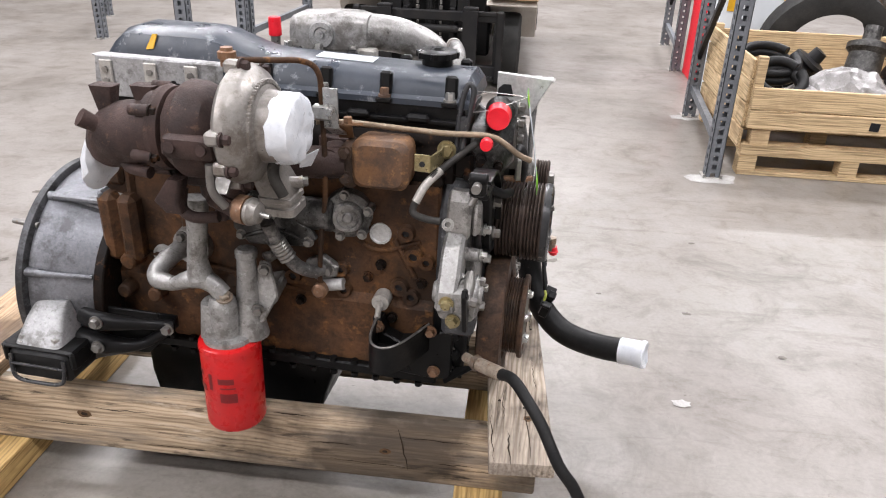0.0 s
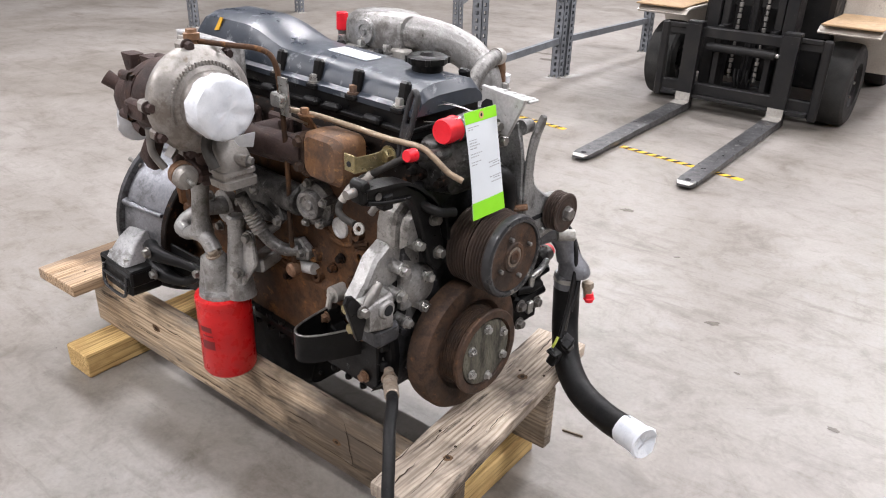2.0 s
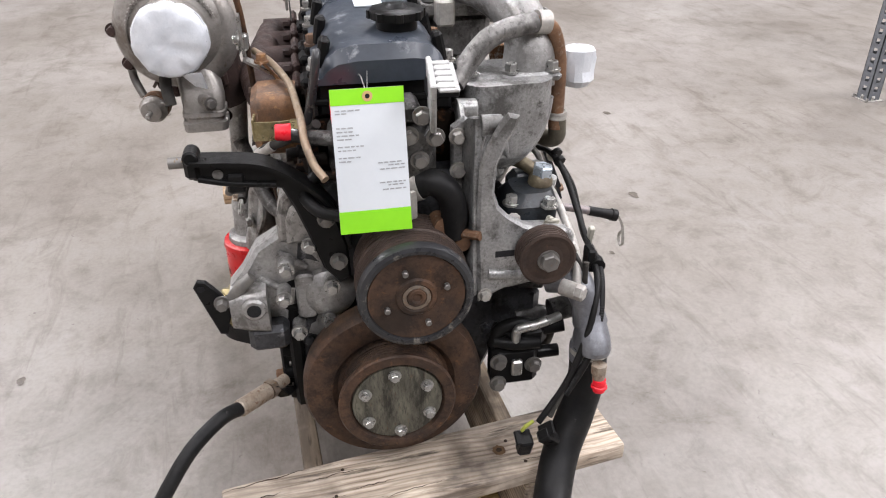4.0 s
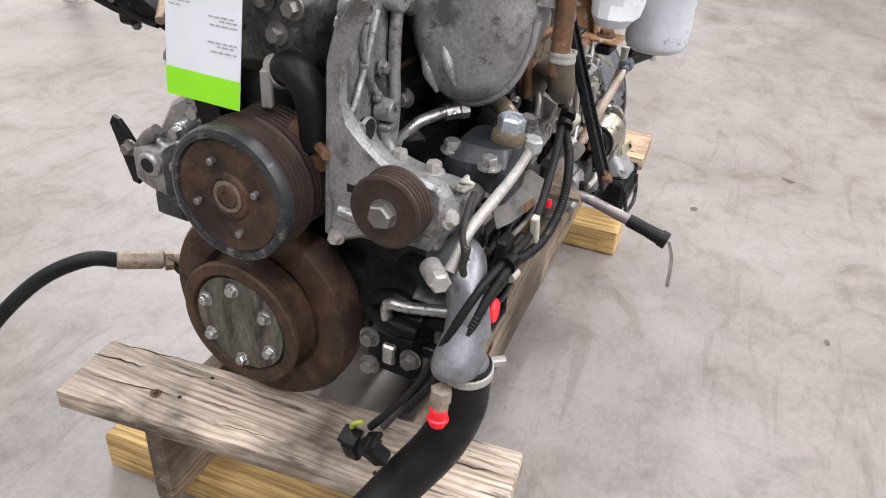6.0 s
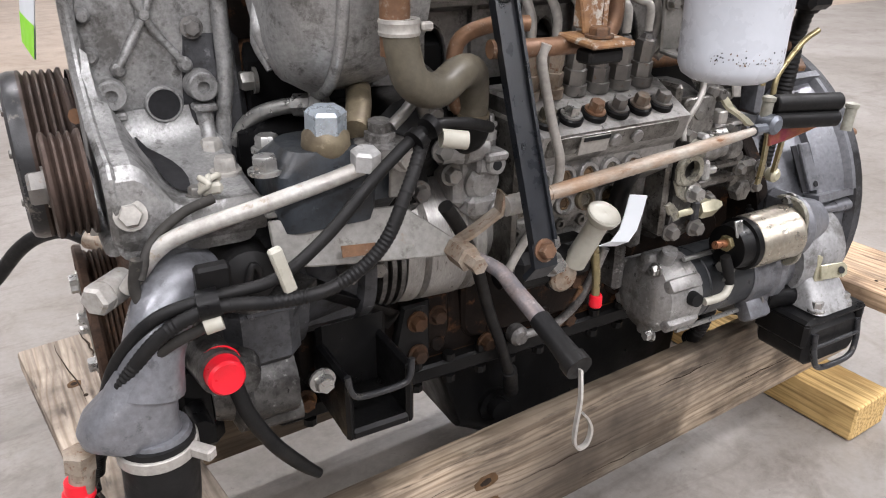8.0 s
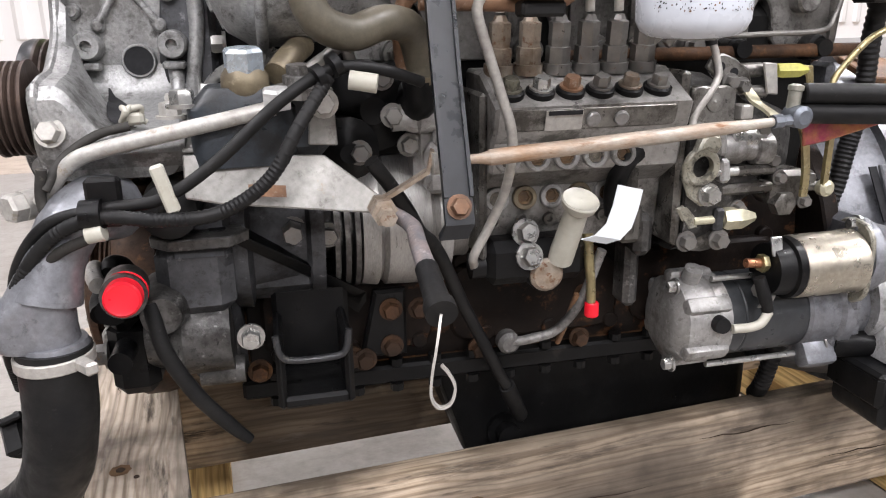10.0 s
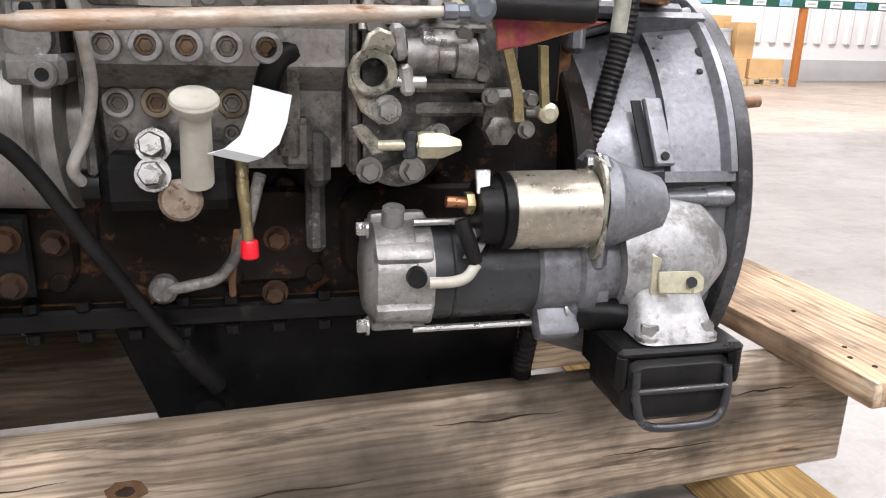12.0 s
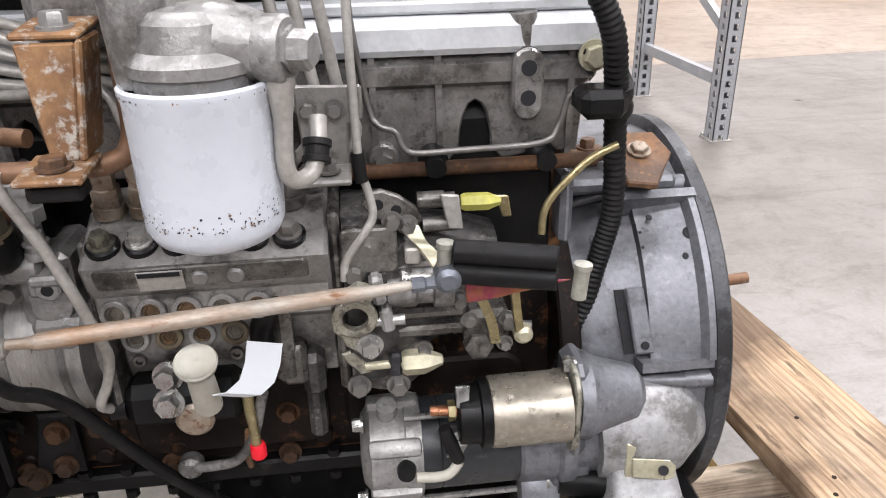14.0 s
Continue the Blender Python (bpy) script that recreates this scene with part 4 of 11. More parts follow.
hoop(1.38, 2.9, 0.45, 0.13, 0.03, 35, "coiled black rubber hose in the crate")
hoop(1.36, 3.1, 0.52, 0.16, 0.026, 20, "coiled black rubber hose in the crate")
# clear sheet crumpled over the parts
bm = B()
n = 26
g = [[None] * (n + 1) for _ in range(n + 1)]
for i in range(n + 1):
    for j in range(n + 1):
        u, v = i / n, j / n
        p = V(1.48 + 0.6 * u, 2.70 + 0.42 * v, 0.40 + 0.17 * math.sin(3.0 * u + 0.2) * math.sin(2.6 * v + 0.3))
        q = noise.noise_vector(p * 9) * 0.035 + noise.noise_vector(p * 26) * 0.014
        g[i][j] = bm.verts.new(p + q)
for i in range(n):
    for j in range(n):
        bm.faces.new((g[i][j], g[i + 1][j], g[i + 1][j + 1], g[i][j + 1]))
tagged(part("plastic_sheet", bm, "plastic_film", sharp=20), "crumpled clear dusty plastic sheet over used parts", "plastic sheet")
# tyre leaning behind the crate and packed goods
tyre = thing("spare_tyre", (2.0, 4.2, 0), "black rubber tyre standing behind the crate", "tyre")
bm = B()
lathe(bm, (2.0, 4.1, 0.46), (0, 1, 0.25), [(-0.1, 0.3), (-0.1, 0.4), (-0.07, 0.45), (0.07, 0.45), (0.1, 0.4), (0.1, 0.3), (-0.1, 0.3)], 40, caps=False)
part("tread", bm, "tyre", tyre)


def carton(nm, lo, hi, mtl, label, cat, grp=""):
    ob = thing(nm, ((lo[0] + hi[0]) / 2, (lo[1] + hi[1]) / 2, lo[2]), label, cat, grp)
    bm = B()
    span(bm, lo, hi, bevel=0.006)
    b = part("body", bm, mtl, ob)
    bm = B()
    span(bm, (lo[0] + 0.005, (lo[1] + hi[1]) / 2 - 0.03, hi[2]), (hi[0] - 0.005, (lo[1] + hi[1]) / 2 + 0.03, hi[2] + 0.002), bevel=0)
    part("tape_strip", bm, "paper", ob)
    return ob, b


ob, b = carton("shipping_carton", (1.32, 4.35, 0.0), (1.75, 4.8, 0.86), "paper", "white carton with a yellow label", "carton")
bm = B()
span(bm, (1.36, 4.344, 0.66), (1.46, 4.35, 0.84), bevel=0)
part("yellow_label", bm, "yellow_paint", ob, "yellow label")
ob, b = carton("parts_bin", (1.3, 4.95, 0.0), (1.62, 5.3, 1.05), "redcap", "red plastic parts bin", "bin")
ob, b = carton("packed_engine_part", (2.55, 4.35, 0.0), (3.1, 4.8, 0.92), "alu_oily", "grey wrapped machine part", "machine part")
cart = thing("yellow_trolley", (2.35, 5.2, 0), "yellow painted steel trolley with shelves", "trolley")
for z in (0.25, 0.6, 0.95):
    bm = B()
    span(bm, (1.7, 5.0, z), (3.1, 5.45, z + 0.03), bevel=0.004)
    part("shelf", bm, "yellow_paint", cart)
    bm = B()
    span(bm, (1.7, 4.99, z + 0.045), (3.1, 5.0, z + 0.06), bevel=0.002)
    part("lip", bm, "yellow_paint", cart)
for x in (1.72, 3.08):
    for y in (5.02, 5.43):
        bm = B()
        cyl(bm, (x, y, 0), (x, y, 1.0), 0.018)
        part("leg", bm, "yellow_paint", cart)

# yellow and black floor tape, worn through in the middle
TAPE = ((-2.02, 3.14), (-1.52, 3.078)), ((-1.08, 3.005), (-0.305, 2.917))
for a, c in TAPE:
    tp = thing("floor_tape", (a[0], a[1], 0), "worn yellow floor tape with black diagonal stripes", "floor tape", "hazard tape strips")
    A, C = V(*a, 0.0015), V(*c, 0.0015)
    d = (C - A).normalized()
    s = V(-d.y, d.x, 0)
    L = (C - A).length
    bm = B()
    slab(bm, [A - s * 0.022, C - s * 0.022, C + s * 0.022, A + s * 0.022], UP, 0.0012, 0)
    part("tape", bm, "tape_yellow", tp)
    for k in range(int(L / 0.066)):
        q = A + d * (0.02 + 0.066 * k) + V(0, 0, 0.0012)
        bm = B()
        slab(bm, [q - s * 0.0215, q + d * 0.03 - s * 0.0215, q + d * 0.055 + s * 0.0215, q + d * 0.025 + s * 0.0215], UP, 0.0008, 0)
        part("stripe", bm, "ink", tp)

# ---- fork-lift truck ----
FY = 4.14
truck = thing("forklift", (-0.82, 5.2, 0), "black and cream fork-lift truck with lowered forks", "forklift")


def piece(nm, lo, hi, mtl, parent, bevel=0.004, label=""):
    bm = B()
    span(bm, lo, hi, bevel=bevel)
    return part(nm, bm, mtl, parent, label)


for x, tip in ((-1.15, 2.575), (-0.505, 2.55)):
    bm = B()
    w = 0.054
    yb = FY - 0.03
    secs = []
    for y, ww, z0, z1 in ((tip, w * 0.62, 0.02, 0.03), (tip + 0.035, w * 0.92, 0.019, 0.036), (tip + 0.09, w, 0.018, 0.04), (tip + 0.6, w, 0.015, 0.048), (yb, w, 0.012, 0.062)):
        secs.append([(x - ww, y, z0), (x + ww, y, z0), (x + ww, y, z1), (x - ww, y, z1)])
    loft(bm, secs)
    fk = part("fork", bm, "fork_steel", truck, "scuffed steel fork")
    bm = B()
    loft(bm, [[(x - w, FY - 0.045, z), (x + w, FY - 0.045, z), (x + w, FY + 0.005, z), (x - w, FY + 0.005, z)] for z in (0.012, 0.1, 0.6)] )
    span(bm, (x - w, FY - 0.03, 0.58), (x + w, FY + 0.05, 0.62), bevel=0.004)
    part("shank", bm, "fork_black", fk, "black fork shank")
    bm = B()
    slab(bm, [(x - w * 0.97, FY - 0.14, 0.0625), (x + w * 0.97, FY - 0.14, 0.0625), (x + w * 0.97, FY - 0.047, 0.0665), (x - w * 0.97, FY - 0.047, 0.0665)], UP, 0.004, 0)
    slab(bm, [(x - w * 0.97, FY - 0.048, 0.064), (x + w * 0.97, FY - 0.048, 0.064), (x + w * 0.97, FY - 0.048, 0.13), (x - w * 0.97, FY - 0.048, 0.13)], (0, -1, 0), 0.003, 0)
    part("worn_heel", bm, "steel_pale", fk, "bare bright worn heel")
    bm = B()
    lathe(bm, (x, tip + 0.07, 0.0385), UP, [(0, 0.016), (0.0015, 0.016)], 16)
    part("tip_hole", bm, "ink", fk)
    bm = B()
    slab(bm, [(x - 0.033, tip + 0.001, 0.0305), (x + 0.033, tip + 0.001, 0.0305), (x + 0.048, tip + 0.035, 0.037), (x - 0.048, tip + 0.035, 0.037)], UP, 0.001, 0)
    part("worn_tip", bm, "steel_pale", fk, "bare bright worn tip")
car = piece("carriage", (-1.36, FY + 0.005, 0.515), (-0.29, FY + 0.065, 0.585), "fork_black", truck, 0.006, "black fork carriage")
piece("lower_bar", (-1.36, FY + 0.005, 0.115), (-0.29, FY + 0.065, 0.195), "fork_black", car, 0.006)
piece("lower_lip", (-1.33, FY - 0.03, 0.095), (-0.32, FY + 0.05, 0.118), "fork_black", car)
for x0, x1 in ((-1.395, -1.335), (-0.315, -0.255)):
    piece("side_plate", (x0, FY - 0.01, 0.07), (x1, FY + 0.02, 0.60), "fork_black", car, 0.012)
    s = 1 if x0 < -1 else -1
    xm = x1 if s > 0 else x0
    for z in (0.09, 0.56):
        piece("side_rib", (min(xm, xm + s * 0.14), FY - 0.004, z), (max(xm, xm + s * 0.14), FY + 0.018, z + 0.035), "fork_black", car, 0.006)
for x in (-1.0, -0.65):
    piece("roller_plate", (x - 0.02, FY + 0.06, 0.12), (x + 0.02, FY + 0.22, 0.6), "fork_black", car)
bm = B()
cyl(bm, (-1.06, FY + 0.03, 0.455), (-0.60, FY + 0.03, 0.455), 0.03, seg=20)
sh = part("side_shift_cylinder", bm, "fork_black", car)
bm = B()
cyl(bm, (-0.60, FY + 0.03, 0.455), (-0.565, FY + 0.03, 0.455), 0.014, seg=14)
part("piston_rod", bm, "steel", sh, "bright piston rod")
mast = piece("mast", (-1.13, FY + 0.14, 0.08), (-1.05, FY + 0.30, 2.1), "fork_black", truck, 0.004, "black channel mast")
piece("mast_channel", (-0.62, FY + 0.14, 0.08), (-0.54, FY + 0.30, 2.1), "fork_black", mast)
piece("inner_channel", (-1.04, FY + 0.16, 0.12), (-0.99, FY + 0.28, 2.06), "fork_black", mast)
piece("inner_channel", (-0.68, FY + 0.16, 0.12), (-0.63, FY + 0.28, 2.06), "fork_black", mast)
for z in (0.1, 0.72, 2.02):
    piece("cross_member", (-1.06, FY + 0.24, z), (-0.60, FY + 0.29, z + 0.08), "fork_black", mast)
for x in (-0.93, -0.75):
    bm = B()
    for k in range(48):
        box(bm, (x, FY + 0.19, 0.24 + 0.038 * k), (0.026 if k % 2 else 0.018, 0.016, 0.03), bevel=0.003)
    part("lift_chain", bm, "steel_dull", mast, "greasy leaf chain")
for x in (-0.885, -0.86, -0.8):
    bm = B()
    tube(bm, [(x, FY + 0.18, 0.3), (x + 0.01, FY + 0.15, 0.24), (x + 0.03, FY + 0.18, 0.2), (x + 0.035, FY + 0.22, 0.5), (x + 0.03, FY + 0.22, 2.0)], 0.01, 8)
    part("hydraulic_hose", bm, "rubber", mast)
bm = B()
cyl(bm, (-0.84, FY + 0.25, 0.1), (-0.84, FY + 0.25, 1.2), 0.035)
part("lift_cylinder", bm, "fork_black", mast)
for x, y, R, w in ((-0.235, 4.5, 0.275, 0.2), (-1.44, 4.5, 0.275, 0.2), (-0.24, 6.05, 0.22, 0.16), (-1.43, 6.05, 0.22, 0.16)):
    bm = B()
    h = w / 2
    lathe(bm, (x, y, R), (1, 0, 0), [(-h, R * 0.55), (-h, R * 0.9), (-h * 0.85, R * 0.98), (-h * 0.5, R), (h * 0.5, R), (h * 0.85, R * 0.98), (h, R * 0.9), (h, R * 0.55), (-h, R * 0.55)], 44, caps=False)
    wh = part("wheel", bm, "tyre", truck, "dusty solid black tyre")
    bm = B()
    lathe(bm, (x, y, R), (1, 0, 0), [(-h * 0.7, R * 0.2), (-h * 0.7, R * 0.5), (-h * 0.9, R * 0.57), (h * 0.9, R * 0.57), (h * 0.7, R * 0.5), (h * 0.55, R * 0.2), (h * 0.75, R * 0.18), (h * 0.75, 0.01)], 28)
    part("rim", bm, "fork_black", wh, "dark grey rim")
    for k in range(6):
        bm = B()
        hexa(bm, (x + h * 0.58, y + R * 0.36 * math.cos(k * 1.047), R + R * 0.36 * math.sin(k * 1.047)), (1, 0, 0), 0.011, 0.02)
        part("wheel_nut", bm, "steel_dull", wh)
piece("chassis", (-1.3, 4.5, 0.2), (-0.38, 6.5, 0.5), "fork_black", truck, 0.02)
bd = piece("body", (-1.28, 4.62, 0.5), (-0.4, 6.4, 0.98), "fork_black", truck, 0.03)
for s, x0, x1 in ((1, -0.4, -0.02), (-1, -1.66, -1.28)):
    bm = B()
    plate(bm, [(4.26, 0.62), (4.30, 0.65), (4.72, 0.65), (4.86, 0.42), (4.9, 0.3), (5.72, 0.3), (5.78, 0.5), (6.3, 0.52), (6.4, 0.7), (6.4, 0.98), (4.95, 0.98), (4.9, 0.67), (4.32, 0.672), (4.25, 0.63)], "x", x0, x1, bevel=0.006)
    fd = part("fender", bm, "cream_paint", truck, "cream painted side body and fender")
    piece("fender_edge", (x0 - 0.004 if s < 0 else x0 + 0.02, 4.24, 0.672), (x1 - 0.02 if s < 0 else x1 + 0.004, 4.86, 0.684), "tan_step", fd, 0.003, "tan rubber step mat")
    piece("black_panel", (x1 - 0.004 if s > 0 else x0 - 0.006, 5.0, 0.34), (x1 + 0.006 if s > 0 else x0 + 0.004, 5.6, 0.5), "fork_black", fd)
bm = B()
plate(bm, [(6.4, 0.35), (6.85, 0.38), (6.95, 0.6), (6.9, 1.1), (6.6, 1.15), (6.4, 1.1)], "x", -1.6, -0.08, bevel=0.03)
part("counterweight", bm, "cream_paint", truck, "cream cast counterweight")
piece("cowl", (-1.2, 4.56, 0.98), (-0.48, 4.75, 1.25), "fork_black", truck, 0.03)
piece("seat_base", (-1.1, 5.2, 0.98), (-0.55, 6.0, 1.08), "rubber", truck, 0.03)

# ---- goods along the white wall ----
def pallet(x0, x1, y0, y1, label):
    ob = thing("pallet", ((x0 + x1) / 2, (y0 + y1) / 2, 0), label, "pallet", "pallets along the wall")
    for y in (y0, (y0 + y1) / 2 - 0.04, y1 - 0.08):
        plank(ob, "bottom_board", (x0, y, 0), (x1, y + 0.08, 0.018))
        for x in (x0, (x0 + x1) / 2 - 0.05, x1 - 0.1):
            plank(ob, "block", (x, y, 0.018), (x + 0.1, y + 0.08, 0.09))
    n = max(3, int((x1 - x0) / 0.14))
    for i in range(n):
        xa = x0 + (x1 - x0) * i / n
        plank(ob, "deck_board", (xa, y0, 0.09), (xa + (x1 - x0) / n - 0.025, y1, 0.11), "wood_pallet_y")


for xa, xb in ((-7.72, -7.0), (-8.21, -7.76), (-8.9, -8.25)):
    pallet(xa, xb, -9.3, -8.5, "pale new wooden pallet under cardboard boxes")
CB = "closed tan cardboard box on a pallet"
for lo, hi in (((-7.36, -8.95, 0.11), (-7.02, -8.54, 0.38)), ((-7.7, -8.95, 0.11), (-7.4, -8.54, 0.37)), ((-8.2, -8.95, 0.11), (-7.77, -8.53, 0.39)), ((-8.86, -8.95, 0.11), (-8.26, -8.53, 0.39)), ((-8.34, -8.93, 0.392), (-8.02, -8.6, 0.9)), ((-8.18, -9.28, 0.11), (-7.78, -8.98, 1.0)), ((-7.68, -9.28, 0.11), (-7.1, -8.98, 0.55))):
    carton("cardboard_box", lo, hi, "card", CB, "cardboard box", "cardboard boxes on pallets")
drum = thing("plastic_drum", (-7.77, -8.75, 0.392), "white plastic drum standing on cardboard boxes", "drum")
bm = B()
lathe(bm, (-7.77, -8.75, 0.393), UP, [(0, 0.2), (0.01, 0.21), (0.17, 0.215), (0.18, 0.222), (0.2, 0.222), (0.21, 0.215), (0.37, 0.21), (0.38, 0.2)], 30)
part("shell", bm, "white", drum)
bm = B()
lathe(bm, (-7.77, -8.75, 0.773), UP, [(0, 0.222), (0.03, 0.222), (0.035, 0.2), (0.03, 0.19)], 30)
part("lid", bm, "white", drum, "white rimmed lid")
# orange-brown framed rack with a green labelled beam
rk = thing("pallet_rack", (-7.0, -8.42, 0), "orange post pallet rack with labelled green beam", "storage rack")
for x, y in ((-5.6, -8.42), (-8.97, -8.42)):
    bm = B()
    span(bm, (x - 0.045, y - 0.04, 0), (x + 0.045, y + 0.04, 2.9), bevel=0.006)
    span(bm, (x - 0.05, y + 0.04, 0.1), (x - 0.03, y + 0.045, 2.8), bevel=0)
    part("post", bm, "rack_orange", rk, "orange-brown steel post")
bm = B()
span(bm, (-12.4, -8.42, 1.12), (-5.5, -8.37, 1.24), bevel=0.006)
beam = part("beam", bm, "rack_green", rk, "dark green steel beam")
for i in range(14):
    x = -5.9 - 0.45 * i
    bm = B()
    span(bm, (x - 0.11, -8.37, 1.135), (x + 0.11, -8.367, 1.225), bevel=0)
    lb = part("label", bm, "paper" if i % 3 else "label_blue", beam, "white location label" if i % 3 else "pale blue location label")
    bm = B()
    span(bm, (x - 0.08, -8.367, 1.165), (x + 0.06, -8.3655, 1.19), bevel=0)
    part("printed_bar", bm, "ink_pale", lb)
# grey base stripe along the ribbed wall
bm = B()
span(bm, (-30, -9.398, 0.02), (22, -9.385, 0.36), bevel=0)
part("stripe", bm, "wall_grey", wall_south, "pale grey painted stripe")

# marks on the concrete
def floor_mark(x, y, rx, ry, rot, mtl, seed, nm="stain"):
    rr = random.Random(seed)
    bm = B()
    vs = []
    for i in range(14):
        a = 2 * math.pi * i / 14
        k = rr.uniform(0.7, 1.15)
        u, v = rx * k * math.cos(a), ry * k * math.sin(a)
        c, s = math.cos(radians(rot)), math.sin(radians(rot))
        vs.append(bm.verts.new((x + c * u - s * v, y + s * u + c * v, 0.0018 + 0.0001 * (seed % 9))))
    bm.faces.new(vs)
    part(nm, bm, mtl, bpy.data.objects["floor"])


for k, (x, y, rx, ry, rot, mtl) in enumerate(((0.12, 1.31, 0.03, 0.017, 30, "spot"), (-1.5, 1.29, 0.03, 0.02, 0, "spot"), (-0.6, 2.09, 0.04, 0.02, 20, "spot"), (0.3, 1.05, 0.012, 0.008, 0, "spot"), (0.75, 1.6, 0.015, 0.01, 0, "spot"), (-0.2, 1.75, 0.016, 0.008, 40, "spot"), (0.9, 0.7, 0.018, 0.012, 10, "spot"), (0.51, 0.38, 0.03, 0.022, 0, "pale_spot"), (0.62, 0.95, 0.02, 0.012, 0, "spot"), (-2.1, 0.9, 0.03, 0.015, 60, "spot"), (-2.4, 1.6, 0.025, 0.02, 0, "spot"), (-1.1, 1.0, 0.014, 0.009, 0, "spot"), (-1.9, -1.2, 0.03, 0.02, 0, "spot"), (-3.0, -0.6, 0.03, 0.016, 0, "spot"), (-2.2, -3.8, 0.06, 0.03, 0, "spot"), (-3.4, -2.6, 0.03, 0.02, 0, "spot"), (-0.9, -0.9, 0.02, 0.012, 0, "spot"), (-1.7, 0.6, 0.018, 0.014, 0, "spot"), (-2.7, 4.9, 0.16, 0.05, 20, "spot"), (-2.9, 5.1, 0.12, 0.03, 10, "spot"), (1.02, 2.5, 0.16, 0.09, 10, "pale_spot"), (1.1, 3.78, 0.14, 0.08, 10, "pale_spot"), (-2.3, 4.38, 0.2, 0.07, 60, "pale_spot"))):
    floor_mark(x, y, rx, ry, rot, mtl, k + 1)
bm = B()
ribbon(bm, [(0.0, 0.425, 0.003), (0.06, 0.437, 0.004)], 0.005, 0.004, UP)
tagged(part("wood_splinter", bm, "wood_x"), "thin wood splinter lying on the concrete", "splinter")

# ---- the engine, in its own axes: x ahead, y to the pump side ----
eng = thing("diesel_engine", (0, 0, 0), "used six-cylinder diesel engine with rusty block on timber skid", "engine")
eng.rotation_euler = (0, 0, radians(-4.5))
eng["in_own_axes"] = True
FRONT, LEFT, RIGHT, UP = (1, 0, 0), (0, -1, 0), (0, 1, 0), (0, 0, 1)


def bolts(name, places, n, r, h, parent, material="steel_dull", label=""):
    for p in places:
        bm = B()
        hexa(bm, p, n, r, h)
        part(name, bm, material, parent, label)


# cylinder block
bm = B()
sect = [(-0.15, 0.395), (0.165, 0.395), (0.172, 0.45), (0.158, 0.56), (0.15, 0.6), (0.15, 0.85), (-0.128, 0.85), (-0.134, 0.78), (-0.134, 0.575), (-0.148, 0.555), (-0.15, 0.47)]
plate(bm, sect, "x", -1.0, -0.2, bevel=0.006)
span(bm, (-1.0, -0.15, 0.78), (-0.94, 0.16, 0.85), bevel=0.01)
for x, z, r in ((-0.424, 0.631, 0.012), (-0.418, 0.58, 0.012), (-0.287, 0.604, 0.014), (-0.259, 0.582, 0.013), (-0.255, 0.685, 0.015), (-0.225, 0.675, 0.012), (-0.272, 0.74, 0.013), (-0.54, 0.6, 0.013), (-0.47, 0.52, 0.011), (-0.60, 0.69, 0.012), (-0.76, 0.56, 0.012), (-0.90, 0.52, 0.013)):
    lathe(bm, (x, -0.13, z), LEFT, [(0, r * 1.7), (0.012, r * 1.5), (0.018, r * 1.4), (0.018, r * 0.7), (0.01, r * 0.65)], 16)
# cast ribs and the gallery along the flank
tube(bm, [(-0.98, -0.135, 0.61), (-0.8, -0.137, 0.605), (-0.5, -0.137, 0.56), (-0.22, -0.137, 0.535)], 0.006, 8)
tube(bm, [(-0.42, -0.134, 0.735), (-0.34, -0.136, 0.69), (-0.24, -0.134, 0.72)], 0.006, 8)
tube(bm, [(-0.30, -0.134, 0.72), (-0.25, -0.136, 0.63)], 0.007, 8)
for x in (-0.93, -0.8):
    span(bm, (x - 0.012, -0.143, 0.6), (x + 0.012, -0.12, 0.83), bevel=0.008)
for x in (-0.96, -0.88):
    cyl(bm, (x, -0.12, 0.52), (x, -0.185, 0.52), 0.022, 0.018, bevel=0.004)
    cyl(bm, (x + 0.02, -0.12, 0.60), (x + 0.02, -0.18, 0.60), 0.026, 0.02, bevel=0.004)
for x in (-0.98, -0.93):
    box(bm, (x, -0.15, 0.68), (0.05, 0.05, 0.17), bevel=0.014)
rough_up(bm, 0.0012, 30)
block = part("engine_block", bm, "rust", eng, "rust-brown cast iron cylinder block")
for x, z, r in ((-0.331, 0.731, 0.021), (-0.963, 0.734, 0.02), (-0.868, 0.61, 0.022)):
    bm = B()
    lathe(bm, (x, -0.135, z), LEFT, [(0, r * 1.2), (0.006, r * 1.15), (0.006, r), (0.002, r * 0.9), (0.003, 0.001)], 20)
    part("core_plug", bm, "alu_bright", block, "pale steel core plug")
# near-black skin over the crankcase on the pump side
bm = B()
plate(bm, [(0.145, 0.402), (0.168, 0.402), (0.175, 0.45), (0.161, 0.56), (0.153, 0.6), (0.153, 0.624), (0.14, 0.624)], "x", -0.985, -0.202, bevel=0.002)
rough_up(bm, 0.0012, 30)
part("crankcase_flank", bm, "rust_dark", block, "near-black crankcase flank")
for x, z, r in ((-0.424, 0.631, 0.012), (-0.418, 0.58, 0.012), (-0.287, 0.604, 0.014), (-0.259, 0.582, 0.013), (-0.255, 0.685, 0.015), (-0.225, 0.675, 0.012), (-0.272, 0.74, 0.013), (-0.54, 0.6, 0.013), (-0.47, 0.52, 0.011), (-0.60, 0.69, 0.012), (-0.76, 0.56, 0.012), (-0.90, 0.52, 0.013)):
    bm = B()
    lathe(bm, (x, -0.1395, z), LEFT, [(0, r * 0.66), (0.0015, r * 0.64)], 14)
    part("boss_hole", bm, "ink", block)
